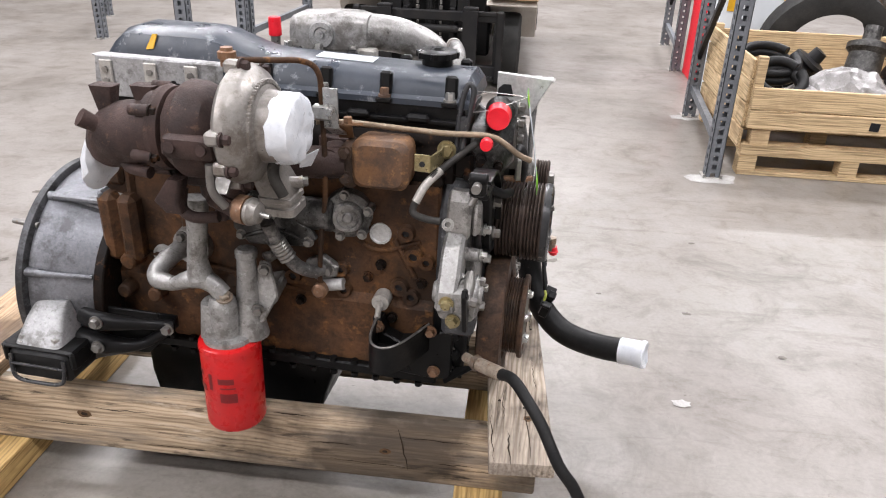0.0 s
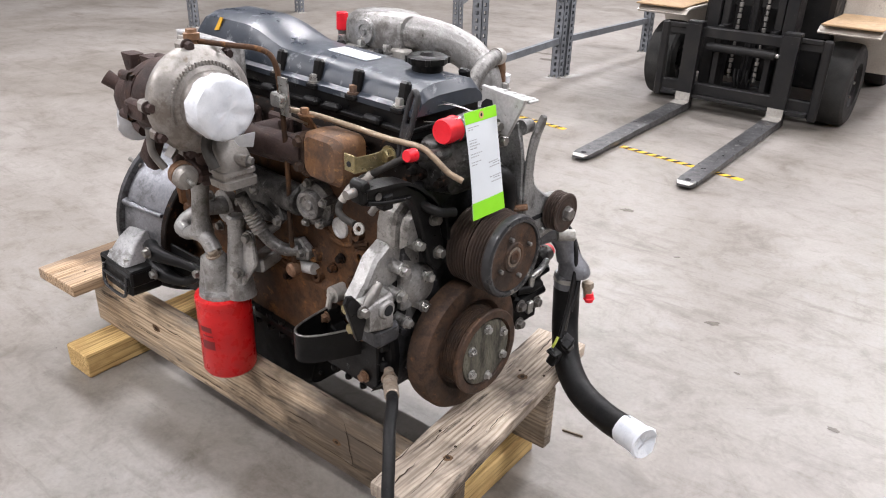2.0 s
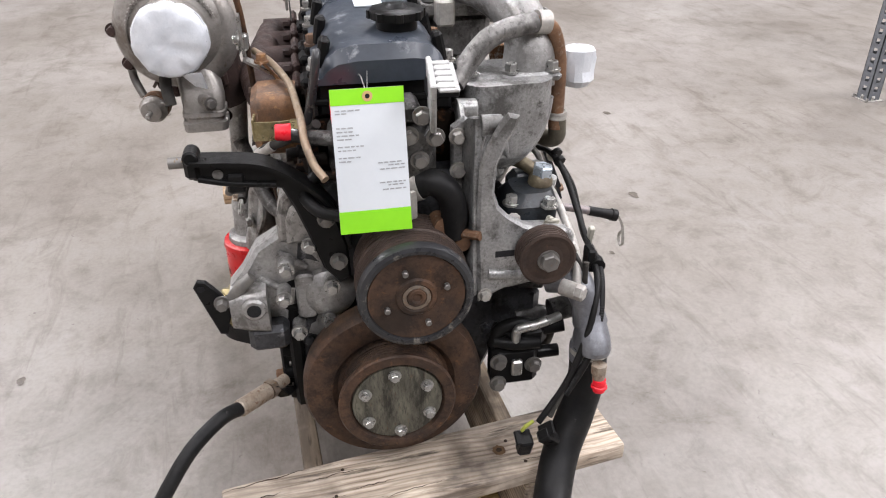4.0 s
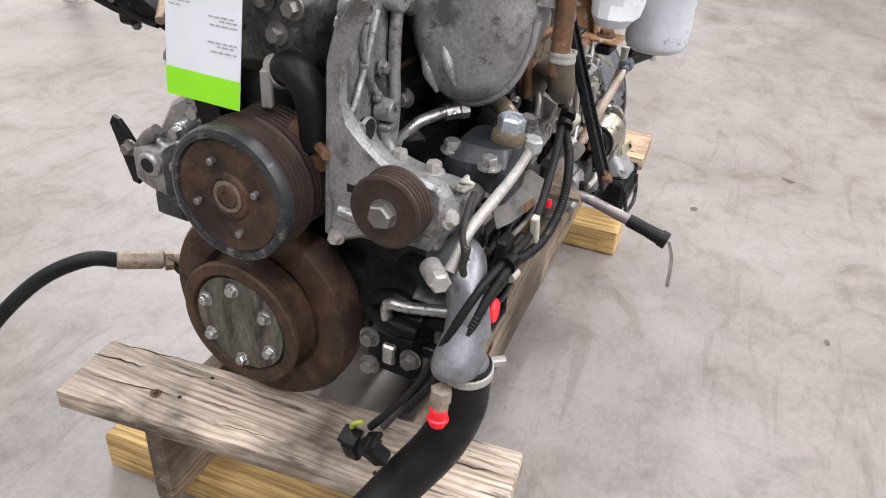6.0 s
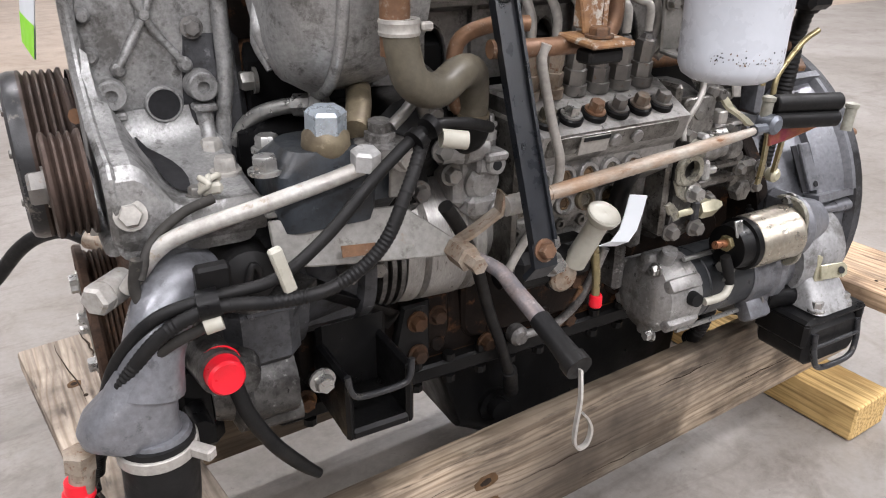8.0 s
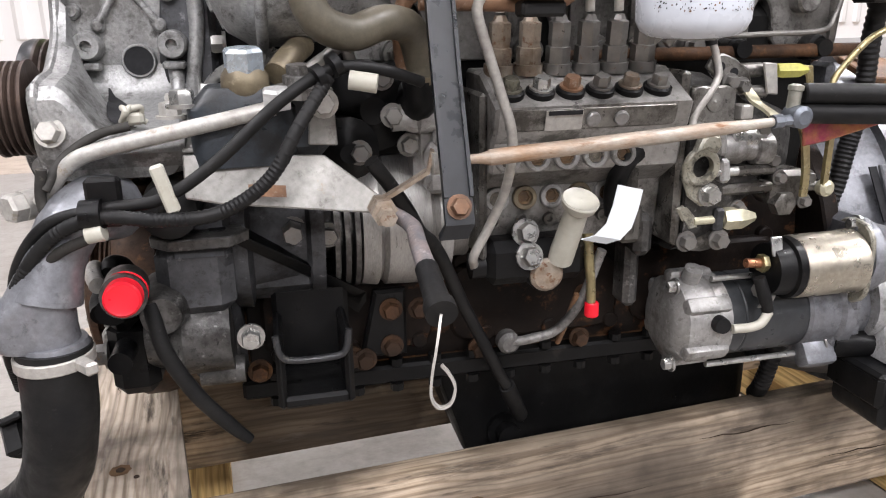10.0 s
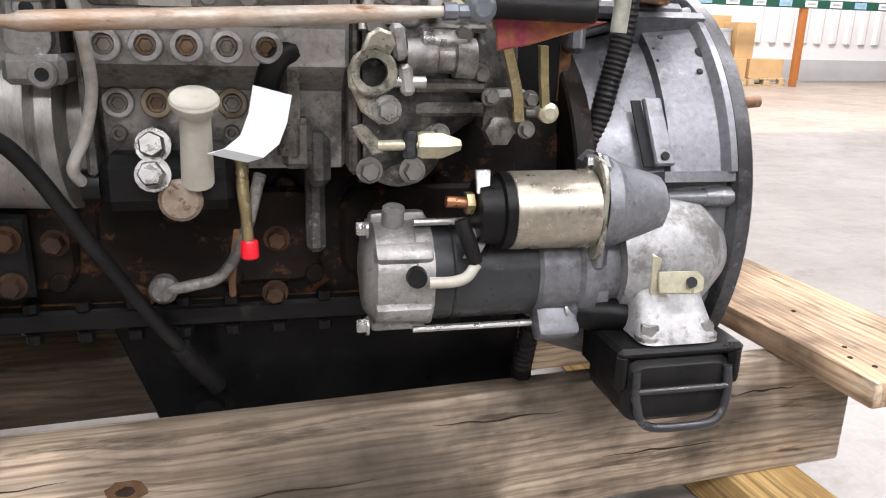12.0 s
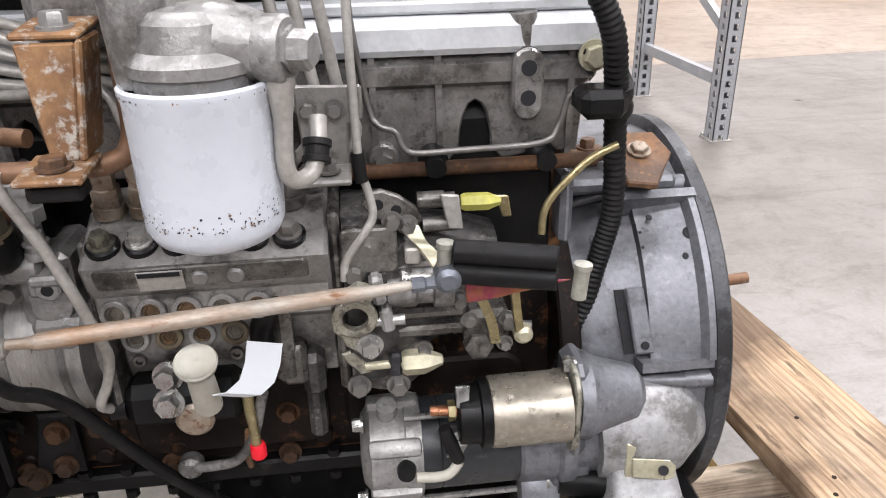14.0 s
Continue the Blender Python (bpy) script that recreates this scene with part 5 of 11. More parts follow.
for x, z in ((-0.36, 0.62), (-0.33, 0.655), (-0.3, 0.53), (-0.52, 0.545), (-0.235, 0.62), (-0.70, 0.52), (-0.84, 0.62)):
    bm = B()
    hexa(bm, (x, -0.136 if z > 0.58 else -0.149, z), LEFT, 0.0095, 0.015)
    part("block_bolt", bm, "rust_dark", block)
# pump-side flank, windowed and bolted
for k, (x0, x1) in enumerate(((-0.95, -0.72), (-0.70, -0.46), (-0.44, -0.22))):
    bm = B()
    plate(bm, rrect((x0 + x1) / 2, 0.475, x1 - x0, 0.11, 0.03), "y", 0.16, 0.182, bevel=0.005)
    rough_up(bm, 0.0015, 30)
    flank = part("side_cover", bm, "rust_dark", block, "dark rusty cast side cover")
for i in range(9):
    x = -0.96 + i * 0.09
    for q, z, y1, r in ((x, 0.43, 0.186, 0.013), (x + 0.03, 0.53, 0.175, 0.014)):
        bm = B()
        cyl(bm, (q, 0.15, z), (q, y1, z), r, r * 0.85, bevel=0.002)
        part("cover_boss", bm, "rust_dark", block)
bolts("bolt", [(-0.649, 0.18, 0.472), (-0.645, 0.18, 0.408), (-0.5, 0.182, 0.41), (-0.42, 0.18, 0.475), (-0.78, 0.18, 0.47), (-0.33, 0.19, 0.42)], RIGHT, 0.011, 0.014, flank, "rust", "rusty hexagon bolt")

# black push-rod cover along the pump side
bm = B()
plate(bm, [(0.15, 0.625), (0.158, 0.625), (0.162, 0.66), (0.162, 0.83), (0.15, 0.848)], "x", -0.98, -0.2, bevel=0.003)
rough_up(bm, 0.001, 30)
part("push_rod_cover", bm, "pan", eng, "black oily push-rod cover")
# oil pan
bm = B()
span(bm, (-0.985, -0.17, 0.372), (-0.19, 0.185, 0.398), bevel=0.004)
for i in range(15):
    x = -0.96 + i * 0.052
    for y, s in ((-0.166, -1), (0.18, 1)):
        cyl(bm, (x, y, 0.398), (x, y, 0.408), 0.009, seg=8)
        cyl(bm, (x, y, 0.372), (x, y, 0.362), 0.009, seg=8)
secs = []
for x, zb, w in ((-0.965, 0.215, 0.11), (-0.95, 0.175, 0.118), (-0.56, 0.165, 0.118), (-0.5, 0.2, 0.118), (-0.455, 0.34, 0.12), (-0.22, 0.35, 0.12)):
    zc, h = (0.375 + zb) / 2, 0.375 - zb
    secs.append([(x, u, v) for u, v in rrect(0.0, zc, 2 * w, h, 0.03)])
loft(bm, secs)
part("oil_pan", bm, "pan", eng, "oily black pressed steel oil pan")
bm = B()
lathe(bm, (-0.56, 0.115, 0.24), RIGHT, [(0, 0.03), (0.012, 0.03), (0.012, 0.018), (0.03, 0.018)], 12)
part("drain_plug", bm, "pan", eng)

# cylinder head
bm = B()
sect = [(-0.105, 0.85), (0.14, 0.85), (0.14, 0.94), (0.125, 0.955), (-0.09, 0.955), (-0.105, 0.93)]
plate(bm, sect, "x", -0.985, -0.175, bevel=0.005)
for i in range(7):
    x = -0.96 + i * 0.125
    cyl(bm, (x, -0.09, 0.86), (x, -0.125, 0.86), 0.016, 0.014, bevel=0.002)
    span(bm, (x + 0.03, -0.118, 0.87), (x + 0.075, -0.09, 0.93), bevel=0.008)
rough_up(bm, 0.001, 30)
head = part("cylinder_head", bm, "rust_dark", eng, "dark stained iron cylinder head")
bm = B()
plate(bm, [(-0.085, 0.955), (0.13, 0.955), (0.13, 1.012), (-0.085, 1.012)], "x", -0.985, -0.165, bevel=0.006)
span(bm, (-0.99, -0.098, 0.976), (-0.16, 0.142, 0.986), bevel=0.002)
for x in (-0.62, -0.46, -0.39, -0.26):
    box(bm, (x, -0.098, 0.988), (0.05, 0.022, 0.018), bevel=0.006)
camcase = part("rocker_housing", bm, "black", eng, "dusty black rocker housing")

# rocker cover, humped at the back
bm = B()


def cover_sect(x):
    t = max(0.0, min(1.0, (-0.60 - x) / 0.17))
    top = 1.068 + 0.042 * (t * t * (3 - 2 * t)) + 0.012 * max(0, min(1, (-0.2 - x) / 0.4))
    if x < -0.93:
        top -= (-0.93 - x) ** 2 * 14
    lo = 1.012
    h = top - lo
    pts = [(-0.088, lo), (-0.088, lo + 0.012), (-0.074, lo + 0.018), (-0.066, lo + h * 0.62), (-0.05, lo + h * 0.88), (-0.02, top), (0.07, top), (0.098, lo + h * 0.88), (0.112, lo + h * 0.62), (0.12, lo + 0.018), (0.132, lo + 0.012), (0.132, lo)]
    return [(x, y, z) for y, z in pts]


xs = [-1.0, -0.992, -0.97, -0.95, -0.93] + [-0.9 + 0.03 * i for i in range(24)] + [-0.165, -0.15]
secs = [cover_sect(x) for x in xs]
secs[0] = [(x, y, 1.012 + (z - 1.012) * 0.55) for x, y, z in secs[0]]
secs[-1] = [(x, y, 1.012 + (z - 1.012) * 0.62) for x, y, z in secs[-1]]
loft(bm, secs)
cover = part("rocker_cover", bm, "cover", eng, "dusty dark blue-grey rocker cover")
for x in (-0.603, -0.468, -0.336, -0.196):
    for y, n in ((-0.078, -1), (0.122, 1)):
        bm = B()
        box(bm, (x, y + 0.004 * n, 1.019), (0.034, 0.03, 0.012), bevel=0.003)
        box(bm, (x, y - 0.008 * n, 1.05), (0.026, 0.018, 0.05), (12 * n, 0, 0), bevel=0.005)
        part("bolt_pocket", bm, "black", cover)
        bm = B()
        hexa(bm, (x, y + 0.006 * n, 1.025), UP, 0.010, 0.018)
        part("cover_bolt", bm, "steel" if x != -0.336 else "rust_orange", cover, "bright flanged cover bolt")
bm = B()
box(bm, (-0.45, 0.022, 1.0775), (0.13, 0.05, 0.002), (0, 1.7, 0), bevel=0)
part("sticker", bm, "paper", cover, "blank white paper sticker")
bm = B()
slab(bm, [(-0.885, -0.066, 1.08), (-0.868, -0.0655, 1.082), (-0.862, -0.053, 1.112), (-0.872, -0.054, 1.112)], (0, -1, 0.3), 0.003, 0)
part("paint_mark", bm, "yellow_paint", cover, "yellow paint mark")
bm = B()
lathe(bm, (-0.253, 0.055, 1.068), UP, [(0, 0.034), (0.018, 0.034), (0.018, 0.044), (0.03, 0.045), (0.034, 0.038), (0.034, 0.018), (0.04, 0.012)], 24)
cap = part("oil_filler_cap", bm, "black", cover, "black ribbed oil filler cap")
for i in range(8):
    bm = B()
    a = i * math.pi / 4
    cyl(bm, (-0.253 + 0.042 * math.cos(a), 0.055 + 0.042 * math.sin(a), 1.086), (-0.253 + 0.042 * math.cos(a), 0.055 + 0.042 * math.sin(a), 1.099), 0.007, seg=8)
    part("knob", bm, "black", cap)
bm = B()
cyl(bm, (-0.69, 0.19, 1.02), (-0.69, 0.19, 1.085), 0.012)
nip = part("breather_nipple", bm, "steel_dull", eng)
bm = B()
cyl(bm, (-0.69, 0.19, 1.08), (-0.69, 0.19, 1.125), 0.016, 0.015, bevel=0.002)
part("red_cap", bm, "redcap", nip, "red plastic dust cap")

# heat shield beside the cover
bm = B()
slab(bm, [(-0.985, -0.122, 0.985), (-0.68, -0.118, 0.985), (-0.68, -0.118, 1.07), (-0.975, -0.122, 1.073)], LEFT, 0.003)
slab(bm, [(-0.985, -0.122, 1.071), (-0.68, -0.118, 1.068), (-0.68, -0.098, 1.07), (-0.975, -0.098, 1.073)], UP, 0.003)
shield = part("heat_shield", bm, "alu_pale", eng, "pale sheet metal heat shield")
for x in (-0.95, -0.845, -0.75):
    bm = B()
    box(bm, (x, -0.127, 1.03), (0.03, 0.006, 0.07), bevel=0.002)
    part("tab", bm, "steel_pale", shield)
    for z in (1.02, 1.045):
        bm = B()
        cyl(bm, (x, -0.129, z), (x, -0.134, z), 0.007, seg=10)
        part("rivet", bm, "steel_dull", shield)

# bell housing
BZ, BX = 0.49, -1.18
bm = B()
lathe(bm, (0, 0.0, BZ), FRONT, [(BX + 0.022, 0.266), (-1.10, 0.254), (-1.04, 0.235), (-1.0, 0.222), (-1.0, 0.0)], 56, caps=False)
bell = part("bell_housing", bm, "bell", eng, "grey cast aluminium bell housing, open at the back")
bm = B()
lathe(bm, (0, 0.0, BZ), FRONT, [(BX + 0.01, 0.24), (BX, 0.247), (BX, 0.277), (BX + 0.003, 0.28), (BX + 0.02, 0.28), (BX + 0.024, 0.275), (BX + 0.026, 0.258)], 64, caps=False)
part("rim", bm, "bell_dark", bell, "dark grey machined rim")
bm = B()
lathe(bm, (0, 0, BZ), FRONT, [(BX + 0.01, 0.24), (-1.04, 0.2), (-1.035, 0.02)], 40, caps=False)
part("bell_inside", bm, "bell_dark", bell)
for a in (200, 160, 118, 62, 8):
    bm = B()
    a = radians(a)
    d = V(0, math.cos(a), math.sin(a))
    c = V(0, 0, BZ)
    tube(bm, [c + d * 0.268 + V(BX + 0.022, 0, 0), c + d * 0.26 + V(-1.09, 0, 0), c + d * 0.235 + V(-1.01, 0, 0)], [0.010, 0.007, 0.006], 8)
    cyl(bm, c + d * 0.264 + V(BX + 0.024, 0, 0), c + d * 0.264 + V(BX + 0.055, 0, 0), 0.013, 0.010)
    part("rib", bm, "bell", bell)
bm = B()
cyl(bm, (-1.15, 0.21, 0.625), (-1.215, 0.21, 0.63), 0.007)
part("stud", bm, "copper", bell, "rusty stud")
bm = B()
cyl(bm, (-1.15, -0.19, 0.675), (-1.215, -0.19, 0.68), 0.007)
part("stud", bm, "steel_dull", bell)
for lo, hi in (((-1.0, -0.17, 0.68), (-0.985, 0.19, 0.77)), ((-1.145, 0.02, 0.72), (-1.0, 0.14, 0.74)), ((-1.145, -0.14, 0.72), (-1.0, -0.02, 0.738))):
    bm = B()
    span(bm, lo, hi, bevel=0.006)
    part("top_flange", bm, "bell", bell)
bm = B()
box(bm, (-1.05, 0.07, 0.752), (0.055, 0.05, 0.012), (0, 0, 20), bevel=0.004)
tab = part("lift_tab", bm, "rust_orange", bell, "rusty lifting tab")
bolts("bolt", [(-1.05, 0.07, 0.757)], UP, 0.01, 0.014, tab, "rust_orange")
# rear plate between block and housing
bm = B()
pts = [(0.235 * math.cos(t), 0.478 + 0.235 * math.sin(t)) for t in [radians(-30 + 8 * i) for i in range(31)]]
plate(bm, pts, "x", -1.012, -0.985, bevel=0.003)
part("rear_plate", bm, "rust_dark", eng)

# ---- turbocharger and manifold ----
bm = B()
# compressor scroll, axis along x
TC = V(-0.52, -0.335, 1.018)
lathe(bm, TC, FRONT, [(-0.036, 0.075), (-0.034, 0.096), (-0.022, 0.11), (-0.005, 0.112), (0.012, 0.104), (0.026, 0.085), (0.034, 0.068), (0.05, 0.066), (0.06, 0.066)], 44)
pts = [TC + V(-0.008, 0.085 * math.cos(radians(a)), 0.085 * math.sin(radians(a))) for a in range(120, -91, -15)]
tube(bm, pts, [0.016, 0.022, 0.028, 0.033, 0.036, 0.034], 16)
rough_up(bm, 0.0008, 40)
comp = part("compressor_housing", bm, "turbo_alu", eng, "stained cast aluminium turbo compressor housing")
bm = B()
for i in range(34):
    a = radians(200 - i * 5.4)
    d = V(0, math.cos(a), math.sin(a))
    box(bm, TC + d * 0.082 + V(0.028, 0, 0), (0.008, 0.005, 0.009), (0, 0, 0), bevel=0.001)
part("raised_lettering", bm, "turbo_alu", comp)
for a in (97, 178, 212, 50, -10, 250):
    d = V(0, math.cos(radians(a)), math.sin(radians(a)))
    bm = B()
    box(bm, TC + d * 0.108 + V(-0.022, 0, 0), (0.032, 0.026, 0.026), bevel=0.006)
    part("clamp_lug", bm, "turbo_alu", comp)
    bm = B()
    hexa(bm, TC + d * 0.112 + V(-0.008, 0, 0), FRONT, 0.010, 0.016)
    part("clamp_bolt", bm, "turbo_iron", comp)
# taped-over inlet
bm = B()
rings = []
rnd = random.Random(4)
secs = []
for d, r in ((0.05, 0.062), (0.056, 0.068), (0.075, 0.067), (0.092, 0.065), (0.097, 0.057), (0.1, 0.03), (0.1, 0.004)):
    secs.append([TC + V(d + 0.002 * math.sin(2.3 * i + 9 * d) * (r > 0.03), (r + rnd.uniform(-0.002, 0.002)) * math.cos(2 * math.pi * i / 22), (r + rnd.uniform(-0.0025, 0.0025)) * math.sin(2 * math.pi * i / 22)) for i in range(22)])
loft(bm, secs)
bmesh.ops.subdivide_edges(bm, edges=bm.edges[:], cuts=1, use_grid_fill=True)
rough_up(bm, 0.0035, 38)
rough_up(bm, 0.0015, 110)
slab(bm, [TC + V(0.085, 0.01, -0.06), TC + V(0.11, 0.05, -0.05), TC + V(0.09, 0.055, -0.088), TC + V(0.075, 0.03, -0.085)], (0.3, 0, -1), 0.003)
part("tape_cover", bm, "white", comp, "crumpled white tape over the inlet", sharp=50)
# outlet
bm = B()
loft(bm, [[(x + u, y + v, z) for u, v in rrect(0, 0, w, d, 0.014)] for x, y, z, w, d in ((-0.522, -0.315, 0.955, 0.05, 0.07), (-0.508, -0.305, 0.925, 0.062, 0.078), (-0.494, -0.3, 0.893, 0.066, 0.078), (-0.489, -0.3, 0.876, 0.064, 0.076), (-0.488, -0.3, 0.874, 0.07, 0.082), (-0.486, -0.3, 0.866, 0.07, 0.082), (-0.486, -0.3, 0.864, 0.062, 0.074), (-0.485, -0.3, 0.856, 0.062, 0.074), (-0.485, -0.3, 0.854, 0.072, 0.084), (-0.483, -0.3, 0.838, 0.07, 0.082))])
rough_up(bm, 0.0008, 40)
neck = part("outlet_neck", bm, "turbo_alu", comp, "grooved square aluminium outlet neck")
bm = B()
cyl(bm, (-0.475, -0.3, 0.896), (-0.448, -0.285, 0.894), 0.013, 0.012, bevel=0.002)
part("outlet_boss", bm, "turbo_alu", neck)
bm = B()
hexa(bm, (-0.45, -0.284, 0.894), (0.9, 0.45, 0), 0.0095, 0.012)
part("outlet_plug", bm, "steel_dull", neck)
# turbine housing and elbow
bm = B()
TT = V(-0.615, -0.335, 1.0)
lathe(bm, TT, FRONT, [(-0.06, 0.05), (-0.05, 0.075), (-0.025, 0.092), (0.0, 0.092), (0.025, 0.08), (0.038, 0.06), (0.07, 0.05)], 36)
tube(bm, [TT + V(-0.01, 0.04, 0.05), TT + V(-0.01, 0.05, 0.0), TT + V(-0.01, 0.06, -0.09), TT + V(-0.02, 0.09, -0.15)], [0.045, 0.048, 0.046, 0.05], 16)
tube(bm, [(-0.66, -0.333, 0.99), (-0.72, -0.334, 0.985), (-0.775, -0.33, 0.978), (-0.815, -0.32, 0.96), (-0.838, -0.308, 0.938)], [0.06, 0.062, 0.063, 0.058, 0.048], 24)
rough_up(bm, 0.0016, 45)
turb = part("turbine_housing", bm, "turbo_iron", eng, "brown heat-stained cast iron turbine housing")
bm = B()
lathe(bm, (-0.685, -0.335, 0.998), (1, 0, 0), [(-0.012, 0.07), (-0.012, 0.078), (0.0, 0.082), (0.012, 0.078), (0.012, 0.07)], 32)
part("clamp_band", bm, "turbo_iron", turb)
for x, r, w in ((-0.705, 0.074, 0.01),):
    bm = B()
    lathe(bm, (x, -0.336, 0.993), (1, 0, 0.02), [(-w, r - 0.006), (-w, r), (w, r), (w, r - 0.006)], 36)
    rough_up(bm, 0.0012, 60)
    part("cast_band", bm, "turbo_iron", turb)
for a in (70, 140, 205, 260):
    q = V(-0.708, -0.336 + 0.078 * math.cos(radians(a)), 0.995 + 0.078 * math.sin(radians(a)))
    bm = B()
    cyl(bm, q + V(0.022, 0, 0), q - V(0.018, 0, 0), 0.011, seg=16)
    part("flange_lug", bm, "turbo_iron", turb)
    bm = B()
    hexa(bm, q + V(0.02, 0, 0), FRONT, 0.009, 0.012)
    part("flange_bolt", bm, "rust_dark", turb)
bm = B()
box(bm, (-0.615, -0.3, 0.9), (0.11, 0.085, 0.03), (4, 0, 0), bevel=0.006)
part("base_flange", bm, "turbo_iron", turb, "heavy turbine base flange")
bm = B()
loft(bm, [[(-0.66 + u, -0.375 + v, 0.915) for u, v in rrect(0, 0, 0.03, 0.04, 0.008)], [(-0.68 + u, -0.385 + v, 0.87) for u, v in rrect(0, 0, 0.05, 0.03, 0.008)], [(-0.67 + u, -0.38 + v, 0.845) for u, v in rrect(0, 0, 0.035, 0.025, 0.006)]])
part("turbine_bracket", bm, "turbo_iron", turb)
bm = B()
box(bm, (-0.6, -0.425, 0.995), (0.10, 0.03, 0.045), (12, 0, 0), bevel=0.012, seg=2)
box(bm, (-0.63, -0.40, 0.985), (0.06, 0.06, 0.035), bevel=0.01)
for x in (-0.63, -0.57):
    cyl(bm, (x, -0.43, 0.995), (x, -0.445, 0.997), 0.01, seg=12)
part("inlet_flange", bm, "turbo_iron", turb, "rust-edged inlet flange")
for x, y, z, rx in ((-0.823, -0.322, 1.036, 0), (-0.738, -0.32, 1.042, 4)):
    bm = B()
    loft(bm, [[(x + u, y + v, z - 0.025) for u, v in rrect(0, 0, 0.028, 0.026, 0.006)], [(x + u, y + v, z + 0.03) for u, v in rrect(0, 0, 0.05, 0.034, 0.006)]])
    part("lug", bm, "turbo_iron", turb)
bm = B()
tube(bm, [(-0.81, -0.35, 0.985), (-0.828, -0.367, 1.002), (-0.843, -0.382, 1.017)], [0.022, 0.016, 0.018], 12)
tube(bm, [(-0.80, -0.34, 0.95), (-0.77, -0.36, 0.92), (-0.72, -0.37, 0.915)], 0.012, 8)
part("spigot", bm, "turbo_iron", turb)
bm = B()
secs = []
for k, (d, r) in enumerate(((0, 0.052), (0.02, 0.062), (0.05, 0.058), (0.06, 0.03), (0.062, 0.004))):
    secs.append([(-0.85 - d * 0.6, -0.30 + (r + rnd.uniform(-0.004, 0.004)) * math.cos(2 * math.pi * i / 18), 0.935 - d * 0.7 + (r + rnd.uniform(-0.004, 0.004)) * math.sin(2 * math.pi * i / 18)) for i in range(18)])
loft(bm, secs)
part("tape_cover", bm, "white", turb, "white wrap over the exhaust outlet")
# manifold along the head
bm = B()
tube(bm, [(-0.93, -0.17, 0.9), (-0.78, -0.185, 0.9), (-0.6, -0.2, 0.9), (-0.47, -0.185, 0.9), (-0.40, -0.165, 0.9)], 0.034, 14)
for i in range(5):
    x = -0.93 + i * 0.125
    tube(bm, [(x, -0.11, 0.9), (x, -0.19, 0.9)], 0.034, 12)
    box(bm, (x, -0.118, 0.9), (0.085, 0.016, 0.085), bevel=0.006)
    for s in (-1, 1):
        hexa(bm, (x + 0.03 * s, -0.126, 0.9 + 0.028 * s), LEFT, 0.009, 0.016)
rough_up(bm, 0.0012, 40)
part("exhaust_manifold", bm, "turbo_iron", eng, "rust-brown exhaust manifold")
# centre section, oil drain and actuator
bm = B()
lathe(bm, (-0.575, -0.335, 1.005), FRONT, [(-0.02, 0.05), (0.0, 0.042), (0.03, 0.05)], 20)
tube(bm, [(-0.57, -0.33, 0.96), (-0.575, -0.32, 0.9), (-0.6, -0.3, 0.85), (-0.63, -0.28, 0.8)], 0.016, 10)
box(bm, (-0.6, -0.31, 0.845), (0.07, 0.05, 0.035), (0, 25, 0), bevel=0.008)
tube(bm, [(-0.70, -0.30, 0.86), (-0.70, -0.31, 0.82), (-0.67, -0.315, 0.805), (-0.62, -0.31, 0.81)], 0.012, 10)
part("centre_casting", bm, "turbo_iron", eng)
bm = B()
WG = V(-0.518, -0.397, 0.872)
lathe(bm, WG, (0.9, -0.15, -0.05), [(-0.02, 0.014), (-0.016, 0.022), (0.008, 0.024), (0.01, 0.027), (0.016, 0.027), (0.019, 0.024), (0.03, 0.02), (0.033, 0.012)], 24)
wg = part("wastegate_actuator", bm, "turbo_alu", eng, "pale round wastegate actuator")
bm = B()
lathe(bm, WG, (0.9, -0.15, -0.05), [(-0.022, 0.02), (-0.014, 0.0275), (0.006, 0.0275)], 24)
part("actuator_rear", bm, "copper", wg)
bm = B()
cyl(bm, WG + V(0.03, -0.006, -0.002), WG + V(0.052, -0.009, -0.004), 0.005)
part("nipple", bm, "steel", wg)
bm = B()
tube(bm, [WG + V(0.06, 0.04, 0.02), WG + V(0.045, 0.035, 0.06), WG + V(0.05, 0.045, 0.095), WG + V(0.075, 0.06, 0.1)], 0.011, 10)
part("rubber_hose", bm, "rubber_grey", wg)
bm = B()
ribbon(bm, [(-0.565, -0.40, 0.9), (-0.56, -0.37, 0.94), (-0.545, -0.36, 0.965)], 0.03, 0.006, (1, 0, 0))
tube(bm, [(-0.56, -0.435, 0.97), (-0.56, -0.435, 0.92), (-0.545, -0.42, 0.885)], 0.008, 8)
part("actuator_bracket", bm, "steel_dull", wg)
# rusty oil feed pipe
bm = B()
tube(bm, [(-0.575, -0.31, 1.128), (-0.5, -0.27, 1.125), (-0.46, -0.225, 1.117), (-0.435, -0.21, 1.095), (-0.432, -0.202, 1.03), (-0.434, -0.195, 0.85), (-0.452, -0.185, 0.72), (-0.462, -0.175, 0.63), (-0.462, -0.17, 0.6)], 0.0058, 10, n=8)
pipe = part("oil_feed_pipe", bm, "rust", eng, "rusty oil feed pipe to the turbo")
bm = B()
lathe(bm, (-0.57, -0.312, 1.118), UP, [(0, 0.013), (0.012, 0.013), (0.014, 0.017), (0.026, 0.017), (0.028, 0.012), (0.034, 0.011)], 14)
part("banjo", bm, "copper", pipe)
bm = B()
lathe(bm, (-0.462, -0.14, 0.592), LEFT, [(0, 0.014), (0.03, 0.014), (0.03, 0.018), (0.045, 0.018), (0.05, 0.012)], 12)
part("banjo", bm, "copper", pipe)
bm = B()
